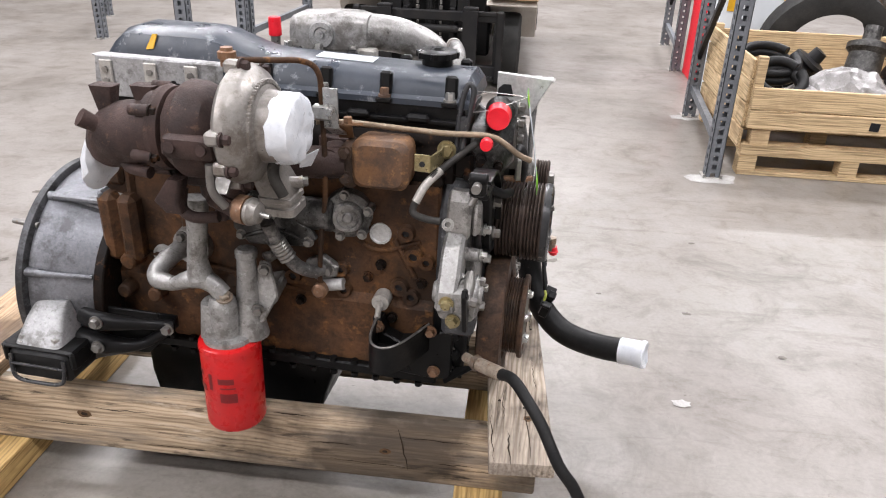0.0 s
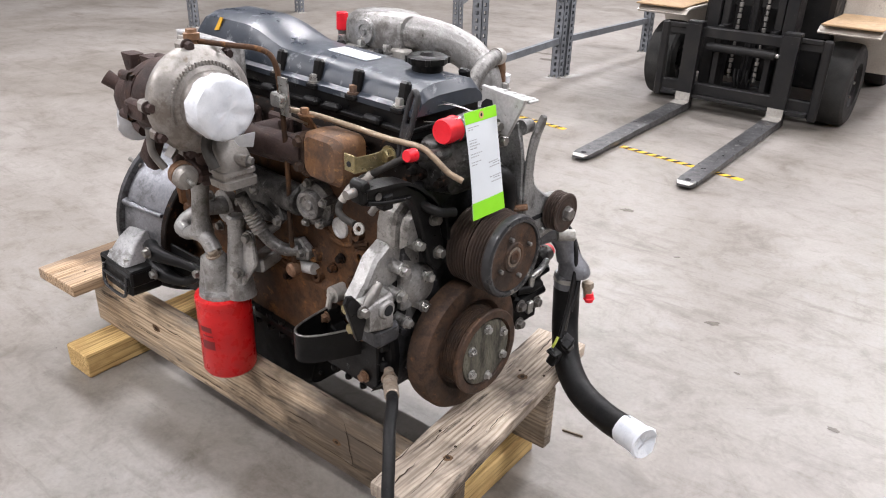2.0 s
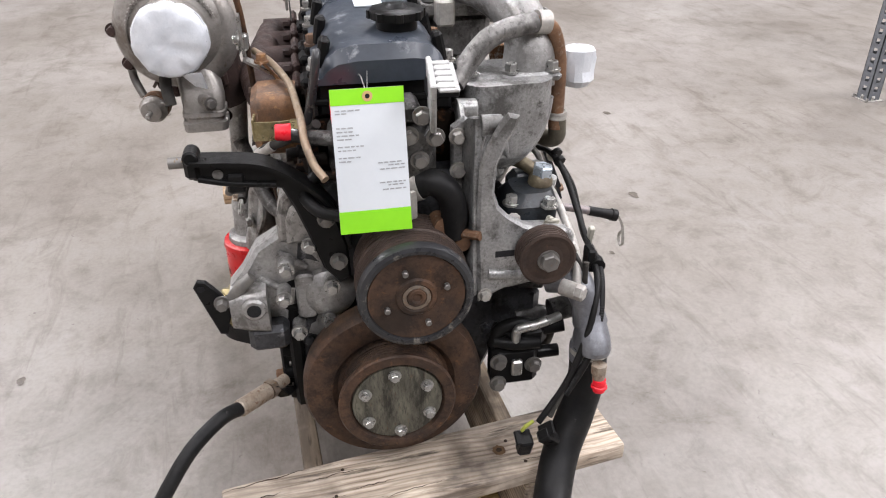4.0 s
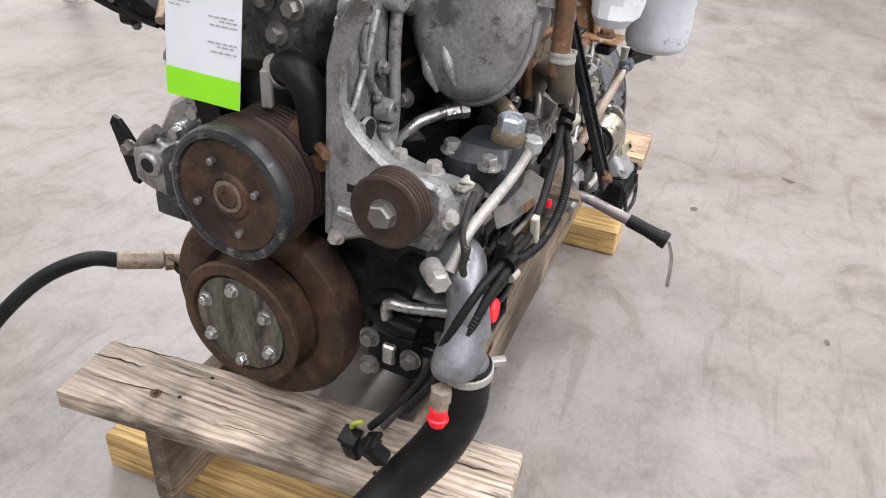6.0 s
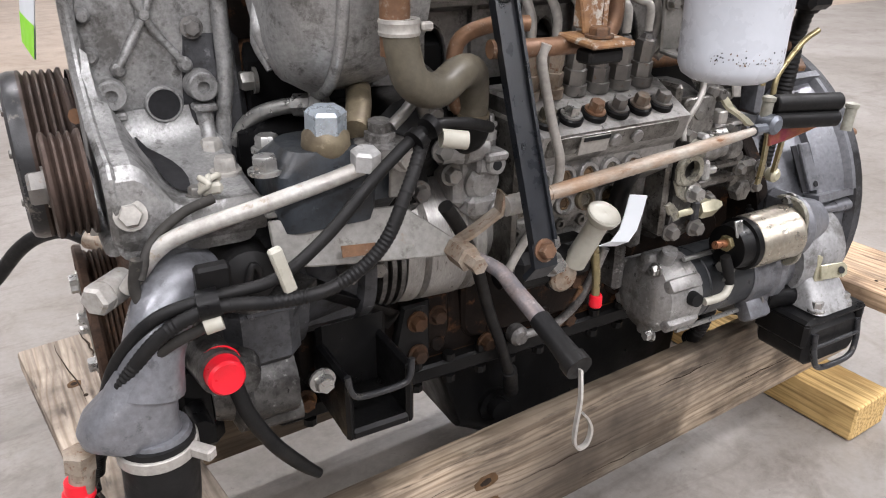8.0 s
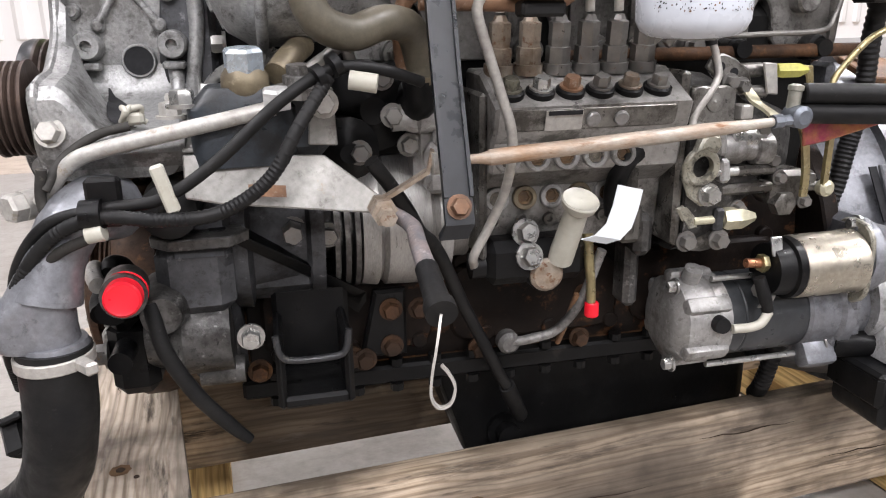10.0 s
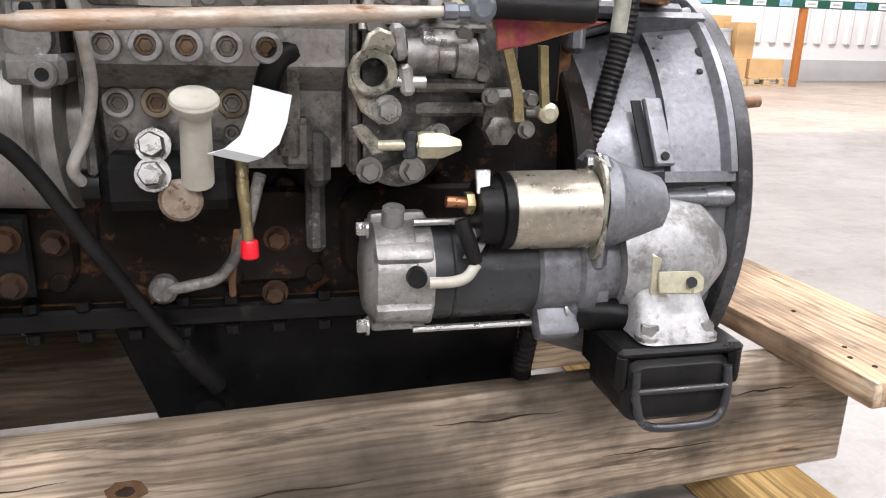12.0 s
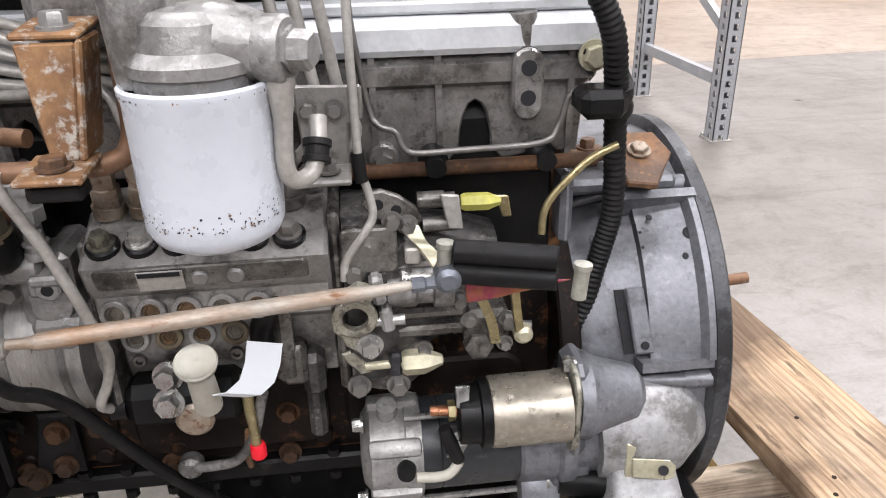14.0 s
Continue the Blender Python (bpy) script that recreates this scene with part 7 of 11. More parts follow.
# swan-necked front flange, spreading into the foot
NECK = [(0.208, 0.985), (0.203, 0.966), (0.189, 0.943), (0.175, 0.905), (0.1725, 0.862), (0.18, 0.836), (0.196, 0.82), (0.222, 0.801), (0.24, 0.792), (0.278, 0.788), (0.302, 0.783)]
plate(bm, NECK + [(0.3095, 0.772), (0.3095, 0.723), (0.296, 0.698), (0.2, 0.684), (0.166, 0.668), (0.15, 0.658), (0.146, 0.77), (0.146, 0.86), (0.148, 0.905), (0.158, 0.942), (0.178, 0.975), (0.19, 0.99)], "x", -0.046, -0.033, bevel=0.005)
tube(bm, [(-0.168, 0.16, 0.735), (-0.172, 0.163, 0.779), (-0.179, 0.16, 0.825), (-0.18, 0.158, 0.87), (-0.182, 0.16, 0.945)], 0.0085, 10)
# cross ribs with round ends
for pts in ([(-0.076, 0.158, 0.833), (-0.107, 0.158, 0.883), (-0.135, 0.158, 0.945)], [(-0.14, 0.158, 0.832), (-0.107, 0.158, 0.883), (-0.085, 0.168, 0.955)]):
    tube(bm, pts, 0.0042, 8)
for x, z, r, h in ((-0.107, 0.883, 0.0075, 0.009), (-0.076, 0.832, 0.008, 0.008), (-0.14, 0.832, 0.008, 0.008), (-0.052, 0.847, 0.009, 0.01), (-0.052, 0.885, 0.008, 0.01)):
    lathe(bm, (x, 0.154, z), RIGHT, [(0, r), (h * 0.6, r * 0.95), (h, r * 0.6), (h, 0)], 14)
for x, y, z in ((-0.067, 0.165, 0.962), (-0.178, 0.15, 0.95)):
    lathe(bm, (x, y, z), RIGHT, [(-0.01, 0.017), (0.022, 0.0155), (0.024, 0.013), (0.024, 0.006), (0.016, 0.0055), (0.016, 0.0)], 20)
for x, z in ((-0.064, 0.811), (-0.152, 0.811)):
    lathe(bm, (x, 0.153, z), RIGHT, [(0, 0.0165), (0.022, 0.015), (0.024, 0.0135), (0.024, 0.006), (0.016, 0.0055), (0.016, 0.0)], 18)
    box(bm, (x, 0.166, z - 0.022), (0.024, 0.018, 0.008), bevel=0.002)
tube(bm, [(-0.152, 0.158, 0.79), (-0.153, 0.165, 0.765), (-0.152, 0.18, 0.748)], [0.009, 0.008, 0.006], 10)
# foot reaching outwards, with a smooth fillet up to the web and a hump behind the flange
FIL = [(0.153, 0.79), (0.158, 0.772), (0.17, 0.758), (0.2, 0.748), (0.23, 0.742), (0.265, 0.738), (0.3, 0.735)]
fil = smooth_line([(0, y, z) for y, z in FIL], 3)


def fillet_z(x, y, z):
    """The casting rises to the crest of the front flange."""
    near = max(0.0, min(1.0, (y - 0.165) / 0.05))
    k = max(0.0, min(1.0, (x + 0.058 + 0.038 * near) / (0.012 + 0.028 * near)))
    k = k * k * (3 - 2 * k)
    crest = [(0.150, 0.90)] + NECK[4:]
    front = [a[1] + (b[1] - a[1]) * (y - a[0]) / (b[0] - a[0]) for a, b in zip(crest[:-1], crest[1:]) if a[0] <= y <= b[0]][0] - 0.003
    return z + (front - z) * k


XS = (-0.168, -0.16, -0.125, -0.1, -0.094, -0.088, -0.082, -0.076, -0.07, -0.064, -0.058, -0.05, -0.04)
loft(bm, [[(x, p.y, fillet_z(x, p.y, p.z) - (0.006 if x == XS[0] else 0)) for p in fil] + [(x, 0.308, fillet_z(x, 0.3, 0.735) - 0.012), (x, 0.309, 0.715), (x, 0.3, 0.70), (x, 0.15, 0.70)] for x in XS])
secs = []
for y, x0, x1, z0, z1 in ((0.15, -0.165, -0.04, 0.672, 0.73), (0.2, -0.165, -0.037, 0.675, 0.73), (0.26, -0.163, -0.036, 0.685, 0.728), (0.3, -0.16, -0.036, 0.69, 0.725)):
    secs.append([((x0 + x1) / 2 + u, y, (z0 + z1) / 2 + v) for u, v in rrect(0, 0, x1 - x0, z1 - z0, 0.015)])
loft(bm, secs)
tube(bm, [(-0.034, 0.165, 0.715), (-0.033, 0.23, 0.708), (-0.034, 0.295, 0.705)], 0.009, 10)
rough_up(bm, 0.0009, 40)
brk = part("accessory_bracket", bm, "alu", eng, "cross-ribbed cast aluminium accessory bracket")
bolts("bolt", [(-0.151, 0.156, 0.868)], RIGHT, 0.0085, 0.009, brk, "alu_dirty")
bm = B()
lathe(bm, (-0.114, 0.148, 0.794), RIGHT, [(0, 0.0155), (0.0115, 0.0155)], 24)
part("bore", bm, "ink", brk, "dark round bore")
bm = B()
lathe(bm, (-0.114, 0.148, 0.794), RIGHT, [(0.008, 0.0155), (0.0125, 0.016), (0.0125, 0.0175), (0.008, 0.019)], 24, caps=False)
part("bore_rim", bm, "alu", brk)
bm = B()
lo, hi = [], []
for y, xa, xb in ((0.165, -0.0795, -0.081), (0.18, -0.081, -0.088), (0.197, -0.083, -0.099), (0.21, -0.085, -0.106), (0.23, -0.087, -0.111), (0.25, -0.09, -0.112), (0.265, -0.095, -0.11), (0.277, -0.1, -0.106)):
    z = [a.z + (b.z - a.z) * (y - a.y) / (b.y - a.y) for a, b in zip(fil[:-1], fil[1:]) if a.y <= y <= b.y][0] + 0.0022
    lo.append(bm.verts.new((xa, y, fillet_z(xa, y, z) + 0.002)))
    hi.append(bm.verts.new((xb, y, fillet_z(xb, y, z) + 0.002)))
for i in range(7):
    bm.faces.new((lo[i], lo[i + 1], hi[i + 1], hi[i]))
part("slot", bm, "ink", brk, "dark cast slot")
bm = B()
span(bm, (-0.034, 0.176, 0.745), (-0.0322, 0.215, 0.757), bevel=0.0008)
part("slot", bm, "ink", brk)
bolts("flange_bolt", [(-0.15, 0.187, 0.742), (-0.15, 0.239, 0.738)], UP, 0.0115, 0.017, brk, "steel_pale", "pale flanged bolt")
bolts("bolt", [(-0.112, 0.279, 0.735)], UP, 0.0075, 0.009, brk, "steel_dull")
bolts("flange_bolt", [(-0.05, 0.308, 0.738)], (0.1, 1, 0.3), 0.0105, 0.012, brk, "steel_pale", "pale flanged bolt")
bolts("bolt", [(-0.034, 0.16, 0.675)], FRONT, 0.009, 0.012, brk, "steel_pale")
# mounting ear bolted to the front of the block
bm = B()
plate(bm, [(0.118, 0.79), (0.139, 0.79), (0.139, 0.9), (0.146, 0.955), (0.14, 0.96), (0.118, 0.945)], "x", -0.125, -0.11, bevel=0.004)
ear = part("mounting_ear", bm, "alu", brk)
bolts("bolt", [(-0.11, 0.128, 0.93), (-0.11, 0.129, 0.872), (-0.11, 0.128, 0.808)], FRONT, 0.0105, 0.014, ear, "steel_pale")
# finned lifting bracket above
bm = B()
slab(bm, [(-0.12, 0.092, 0.965), (-0.04, 0.083, 0.965), (0.005, 0.076, 1.052), (-0.12, 0.089, 1.058)], LEFT, 0.009, 0.002)
box(bm, (-0.055, 0.1, 1.045), (0.125, 0.03, 0.006), (0, 0, -6), bevel=0.002)
rough_up(bm, 0.001, 60)
lift = part("finned_bracket", bm, "alu_bright", eng, "pale finned aluminium bracket")
for i in range(5):
    bm = B()
    box(bm, (-0.112 + i * 0.027, 0.1 - 0.003 * i, 1.0485), (0.014, 0.03, 0.004), (0, 0, -6), bevel=0.001)
    part("fin", bm, "alu_bright", lift)
bm = B()
plate(bm, [(-0.118, 1.005), (-0.072, 1.005), (-0.072, 1.022), (-0.085, 1.032), (-0.105, 1.032), (-0.116, 1.022)], "y", 0.0775, 0.0795, bevel=0)
part("hole", bm, "ink", lift)

# thermostat housing with capped outlets
bm = B()
loft(bm, [[(-0.15, u, v) for u, v in rrect(0.01, 0.91, 0.17, 0.12, 0.03)], [(-0.09, u, v) for u, v in rrect(0.02, 0.91, 0.14, 0.12, 0.03)], [(-0.065, u, v) for u, v in rrect(0.03, 0.92, 0.09, 0.09, 0.03)]])
lathe(bm, (-0.1, -0.02, 0.985), (0.1, -1, 0.0), [(-0.06, 0.03), (0.0, 0.026), (0.025, 0.022)], 20)
tube(bm, [(-0.1, 0.0, 0.94), (-0.1, -0.06, 0.945), (-0.105, -0.11, 0.95), (-0.108, -0.15, 0.958)], [0.016, 0.013, 0.011, 0.0095], 12)
box(bm, (-0.1, 0.04, 0.985), (0.06, 0.05, 0.035), bevel=0.008)
rough_up(bm, 0.001, 40)
thermo = part("thermostat_housing", bm, "alu_oily", eng, "oily aluminium thermostat housing")
bolts("bolt", [(-0.065, 0.06, 0.915), (-0.065, 0.045, 0.955), (-0.065, 0.085, 0.95), (-0.066, 0.065, 0.985)], FRONT, 0.011, 0.014, thermo, "steel_dull")
bm = B()
lathe(bm, (-0.099, -0.028, 0.99), (0.08, -1, 0.05), [(0.0, 0.028), (0.004, 0.026), (0.034, 0.0255), (0.038, 0.0235), (0.037, 0.018), (0.036, 0.0)], 28)
part("red_cap", bm, "redcap", thermo, "large red plastic dust cap")
bm = B()
lathe(bm, (-0.108, -0.13, 0.957), (0.05, -1, 0.1), [(0.0, 0.0135), (0.02, 0.0125), (0.023, 0.011), (0.023, 0.0)], 22)
part("red_cap", bm, "redcap", thermo, "small red plastic dust cap")
for x, y, z in ((-0.13, -0.08, 0.90), (-0.09, -0.06, 0.89), (-0.15, -0.1, 0.88), (-0.12, -0.11, 0.92)):
    bm = B()
    lathe(bm, (x, y, z), (0.15, -1, 0), [(0, 0.011), (0.012, 0.011), (0.014, 0.008), (0.03, 0.0075)], 10)
    part("sender", bm, "rust_dark", eng)
for pts, r in (([(-0.13, -0.09, 0.88), (-0.1, -0.12, 0.86), (-0.07, -0.1, 0.84), (-0.06, -0.06, 0.83)], 0.01), ([(-0.15, -0.1, 0.92), (-0.12, -0.1, 0.86), (-0.1, -0.08, 0.8), (-0.12, -0.09, 0.74)], 0.008)):
    bm = B()
    tube(bm, pts, r, 8)
    part("small_hose", bm, "rubber", eng)
# black coolant elbow with clamps
bm = B()
tube(bm, [(-0.075, 0.055, 0.865), (-0.065, 0.08, 0.875), (-0.06, 0.105, 0.855), (-0.06, 0.113, 0.82), (-0.065, 0.11, 0.78)], 0.022, 16)
hz = part("coolant_elbow_hose", bm, "rubber", eng, "black rubber elbow hose")
bm = B()
lathe(bm, (-0.075, 0.055, 0.866), (0.3, 0.9, 0.35), [(-0.006, 0.0245), (0.007, 0.0245)], 24)
box(bm, (-0.055, 0.045, 0.845), (0.012, 0.014, 0.05), (0, 0, 20), bevel=0.002)
part("hose_clamp", bm, "steel_pale", hz)
bm = B()
cyl(bm, (-0.06, 0.115, 0.785), (-0.03, 0.15, 0.79), 0.008, seg=8)
cyl(bm, (-0.09, 0.09, 0.795), (-0.05, 0.095, 0.8), 0.016, seg=12)
cyl(bm, (-0.09, 0.12, 0.77), (-0.05, 0.125, 0.765), 0.014, seg=12)
part("fitting", bm, "copper", eng)

# silver housing low on the turbo side, with its black strut
bm = B()
plate(bm, [(-0.086, 0.755), (-0.086, 0.8), (-0.095, 0.83), (-0.115, 0.85), (-0.14, 0.852), (-0.16, 0.835), (-0.168, 0.805), (-0.17, 0.755)], "x", -0.18, -0.128, bevel=0.006)
plate(bm, [(-0.1, 0.76), (-0.1, 0.8), (-0.11, 0.825), (-0.128, 0.836), (-0.146, 0.825), (-0.155, 0.8), (-0.156, 0.76)], "x", -0.13, -0.108, bevel=0.008)
rough_up(bm, 0.0008, 40)
part("housing_top", bm, "alu_oily_grey", eng, "grey domed casting above the housing")
bm = B()
plate(bm, [(-0.085, 0.762), (-0.172, 0.768), (-0.21, 0.745), (-0.238, 0.7), (-0.262, 0.672), (-0.268, 0.632), (-0.235, 0.606), (-0.188, 0.574), (-0.115, 0.545), (-0.075, 0.59), (-0.045, 0.63), (-0.075, 0.69)], "x", -0.18, -0.135, bevel=0.007)
for x0, y, z, r in ((-0.18, -0.12, 0.761, 0.013), (-0.18, -0.163, 0.719, 0.0135), (-0.18, -0.09, 0.677, 0.012), (-0.18, -0.172, 0.662, 0.012), (-0.18, -0.1, 0.608, 0.012), (-0.18, -0.153, 0.59, 0.012)):
    cyl(bm, (x0, y, z), (-0.104, y, z), r * 1.15, r, bevel=0.003)
cyl(bm, (-0.19, -0.225, 0.655), (-0.085, -0.222, 0.655), 0.024, 0.021, bevel=0.004)
lathe(bm, (-0.14, -0.095, 0.65), FRONT, [(0, 0.05), (0.018, 0.046), (0.028, 0.034), (0.032, 0.02)], 28)
plate(bm, rrect(-0.135, 0.65, 0.035, 0.09, 0.012), "x", -0.138, -0.118, bevel=0.004)
for y0, y1, z in ((-0.175, -0.13, 0.735), (-0.21, -0.17, 0.69)):
    tube(bm, [(-0.134, y0, z), (-0.13, y1, z - 0.03)], 0.006, 8)
rough_up(bm, 0.0009, 40)
hs = part("idler_housing", bm, "alu_bright_dirty", eng, "bright cast aluminium housing")
bolts("housing_bolt", [(-0.104, -0.12, 0.761), (-0.104, -0.163, 0.719), (-0.104, -0.09, 0.677), (-0.104, -0.172, 0.662), (-0.104, -0.1, 0.608), (-0.104, -0.153, 0.59)], FRONT, 0.0105, 0.015, hs, "steel", "bright flanged bolt")
bm = B()
loft(bm, [[(x + u, y, z + v) for u, v in rrect(0, 0, w, h, 0.012)] for x, y, z, w, h in ((-0.14, -0.2, 0.64, 0.09, 0.085), (-0.137, -0.235, 0.643, 0.088, 0.075), (-0.135, -0.262, 0.642, 0.075, 0.062))])
part("foot_pad", bm, "alu_bright_dirty", hs)
bm = B()
lathe(bm, (-0.085, -0.222, 0.655), FRONT, [(0, 0.012), (0.0012, 0.012)], 20)
part("tube_bore", bm, "ink", hs)
bm = B()
tube(bm, [(-0.11, -0.262, 0.665), (-0.112, -0.24, 0.688), (-0.114, -0.22, 0.706)], [0.009, 0.012, 0.009], 10)
part("pivot_knob", bm, "steel_dull", hs)
bm = B()
plate(bm, [(-0.316, 0.697), (-0.308, 0.71), (-0.295, 0.707), (-0.282, 0.691), (-0.262, 0.662), (-0.262, 0.64), (-0.274, 0.598), (-0.286, 0.6)], "x", -0.117, -0.107, bevel=0.002)
strut = part("strut", bm, "black", hs, "black steel strut")
bm = B()
cyl(bm, (-0.107, -0.304, 0.695), (-0.1055, -0.304, 0.695), 0.006)
part("strut_hole", bm, "ink", strut)
bolts("bolt", [(-0.107, -0.274, 0.665)], FRONT, 0.01, 0.016, strut, "steel_dull")
bolts("bolt", [(-0.155, -0.262, 0.65), (-0.14, -0.264, 0.611)], LEFT, 0.012, 0.016, hs, "brass", "yellow zinc bolt")
bm = B()
span(bm, (-0.17, -0.24, 0.555), (-0.1, -0.17, 0.605), bevel=0.01)
part("support_casting", bm, "bell_dark", eng)
bolts("bolt", [(-0.16, -0.178, 0.48), (-0.16, -0.178, 0.43)], LEFT, 0.011, 0.014, eng)

# black casting arm with forked bracket
bm = B()
plate(bm, [(-0.278, 0.926), (-0.215, 0.921), (-0.172, 0.913), (-0.131, 0.888), (-0.1, 0.86), (-0.073, 0.818), (-0.058, 0.762), (-0.056, 0.7), (-0.075, 0.69), (-0.1, 0.722), (-0.119, 0.785), (-0.137, 0.838), (-0.152, 0.872), (-0.18, 0.883), (-0.226, 0.885), (-0.28, 0.897)], "x", -0.112, -0.09, bevel=0.004)
ribbon(bm, smooth_line([(-0.098, -0.28, 0.929), (-0.098, -0.21, 0.924), (-0.098, -0.168, 0.914), (-0.098, -0.128, 0.888), (-0.098, -0.095, 0.858), (-0.098, -0.068, 0.815), (-0.098, -0.054, 0.762)], 4), 0.044, 0.006, (1, 0, 0))
tube(bm, [(-0.088, -0.272, 0.901), (-0.088, -0.226, 0.89), (-0.088, -0.16, 0.882)], 0.005, 8)
span(bm, (-0.118, -0.232, 0.872), (-0.085, -0.205, 0.905), bevel=0.004)
cyl(bm, (-0.118, -0.278, 0.935), (-0.082, -0.278, 0.935), 0.012, bevel=0.003)
span(bm, (-0.116, -0.29, 0.9), (-0.084, -0.268, 0.94), bevel=0.006)
arm2 = part("black_arm", bm, "black", eng, "black cast bracket arm")
bm = B()
lathe(bm, (-0.089, -0.243, 0.906), FRONT, [(0, 0.008), (0.0012, 0.008)], 14)
part("arm_slot", bm, "alu_dirty", arm2, "worn bright eye in the arm")
bolts("bolt", [(-0.09, -0.089, 0.815), (-0.09, -0.075, 0.735)], FRONT, 0.011, 0.016, arm2, "steel_dull")
bm = B()
cyl(bm, (-0.1, -0.29, 0.925), (-0.1, -0.312, 0.925), 0.009)
part("pin", bm, "steel_dull", arm2)
bm = B()
tube(bm, [(-0.1, -0.2, 0.885), (-0.11, -0.225, 0.878), (-0.12, -0.235, 0.86)], 0.007, 8)
part("rod", bm, "steel_dull", arm2)

# hose from the pan with its ferrule
bm = B()
tube(bm, [(-0.06, -0.24, 0.488), (-0.035, -0.262, 0.494), (-0.003, -0.291, 0.505), (0.035, -0.335, 0.487), (0.07, -0.37, 0.455), (0.11, -0.41, 0.40), (0.155, -0.43, 0.345), (0.2, -0.46, 0.22), (0.23, -0.49, 0.08), (0.26, -0.52, 0.016), (0.34, -0.56, 0.0135)], 0.0125, 14)
fh2 = part("oil_hose", bm, "rubber", eng, "black rubber hose drooping to the floor")
bm = B()
cyl(bm, (-0.12, -0.19, 0.475), (-0.085, -0.22, 0.482), 0.011)
cyl(bm, (-0.085, -0.22, 0.482), (-0.03, -0.266, 0.496), 0.0155, bevel=0.002)
part("ferrule", bm, "steel_rusty", fh2, "pale rusty hose ferrule")
bm = B()
lathe(bm, (-0.096, -0.211, 0.48), (0.76, -0.63, 0.1), [(0, 0.018), (0.013, 0.018)], 6)
part("hose_nut", bm, "steel_rusty2", fh2)
bm = B()
slab(bm, [(-0.17, -0.16, 0.42), (-0.1, -0.185, 0.45), (-0.085, -0.2, 0.49), (-0.11, -0.21, 0.46), (-0.17, -0.19, 0.40)], (0.3, -0.6, 0.2), 0.02)
part("hose_bracket", bm, "black", eng)

# small front pulley peeking past the bracket, and the upper pipework
bm = B()
tube(bm, [(-0.285, 0.35, 0.86), (-0.285, 0.35, 0.93), (-0.28, 0.345, 1.0), (-0.27, 0.325, 1.05), (-0.255, 0.29, 1.065)], 0.0135, 16)
pipe2 = part("bypass_pipe", bm, "copper", eng, "rust-brown bypass pipe")
bm = B()
tube(bm, [(-0.255, 0.29, 1.065), (-0.24, 0.24, 1.06), (-0.23, 0.2, 1.045), (-0.22, 0.165, 1.01), (-0.2, 0.14, 0.985)], 0.018, 14)
part("bypass_hose", bm, "alu_dirty", pipe2, "grey metal end of the pipe")
bm = B()
lathe(bm, (-0.262, 0.305, 1.063), (0.2, -0.9, 0.1), [(-0.012, 0.02), (0.012, 0.02)], 20)
part("hose_clamp", bm, "steel_pale", pipe2)

# ---- intake: pipe over the cover, bowl and manifold ----
bm = B()
loft(bm, [[(x, 0.21 + u, z + v) for u, v in rrect(0, 0, w, h, 0.03, 6)] for x, z, w, h in ((-0.645, 1.09, 0.08, 0.06), (-0.64, 1.09, 0.1, 0.085), (-0.62, 1.092, 0.115, 0.1), (-0.54, 1.095, 0.118, 0.104), (-0.48, 1.098, 0.11, 0.1), (-0.45, 1.098, 0.09, 0.088))])
tube(bm, [(-0.47, 0.215, 1.098), (-0.42, 0.235, 1.096), (-0.37, 0.262, 1.082), (-0.325, 0.285, 1.055), (-0.298, 0.295, 1.015), (-0.285, 0.29, 0.95)], [0.046, 0.043, 0.042, 0.042, 0.044, 0.05], 28, n=8)
rough_up(bm, 0.0008, 30)
ip = part("intake_pipe", bm, "alu_bright_dirty", eng, "silver cast intake pipe")
bm = B()
lathe(bm, (-0.555, 0.15, 1.098), (0.05, -1, 0.05), [(-0.02, 0.034), (0.0, 0.033), (0.002, 0.03), (0.008, 0.029), (0.009, 0.018), (0.006, 0.016), (0.006, 0.008), (0.012, 0.007)], 28)
part("disc_cap", bm, "alu", ip, "round plug on the intake pipe")
bm = B()
span(bm, (-0.66, 0.13, 1.03), (-0.46, 0.29, 1.06), bevel=0.006)
span(bm, (-0.64, 0.15, 0.94), (-0.48, 0.27, 1.03), bevel=0.012)
part("intake_flange", bm, "alu_dirty", ip)
bolts("bolt", [(-0.64, 0.145, 1.06), (-0.64, 0.275, 1.06), (-0.475, 0.145, 1.06), (-0.475, 0.275, 1.06), (-0.56, 0.14, 1.06)], UP, 0.011, 0.018, ip, "steel")
bm = B()
box(bm, (-0.45, 0.17, 1.045), (0.05, 0.035, 0.05), bevel=0.005)
part("sensor_clip", bm, "steel_pale", ip)

# front bowl of the manifold
def bowl_sect(x, k):
    pts = [(0.24 + 0.085 * k, 0.978)]
    for i in range(15):
        a = -math.pi * i / 14
        pts.append((0.24 + 0.085 * k * math.cos(a), 0.935 + 0.126 * k * math.sin(a)))
    pts.append((0.24 - 0.085 * k, 0.978))
    return [(x, y - 0.03 * (0.98 - z), z) for y, z in pts]


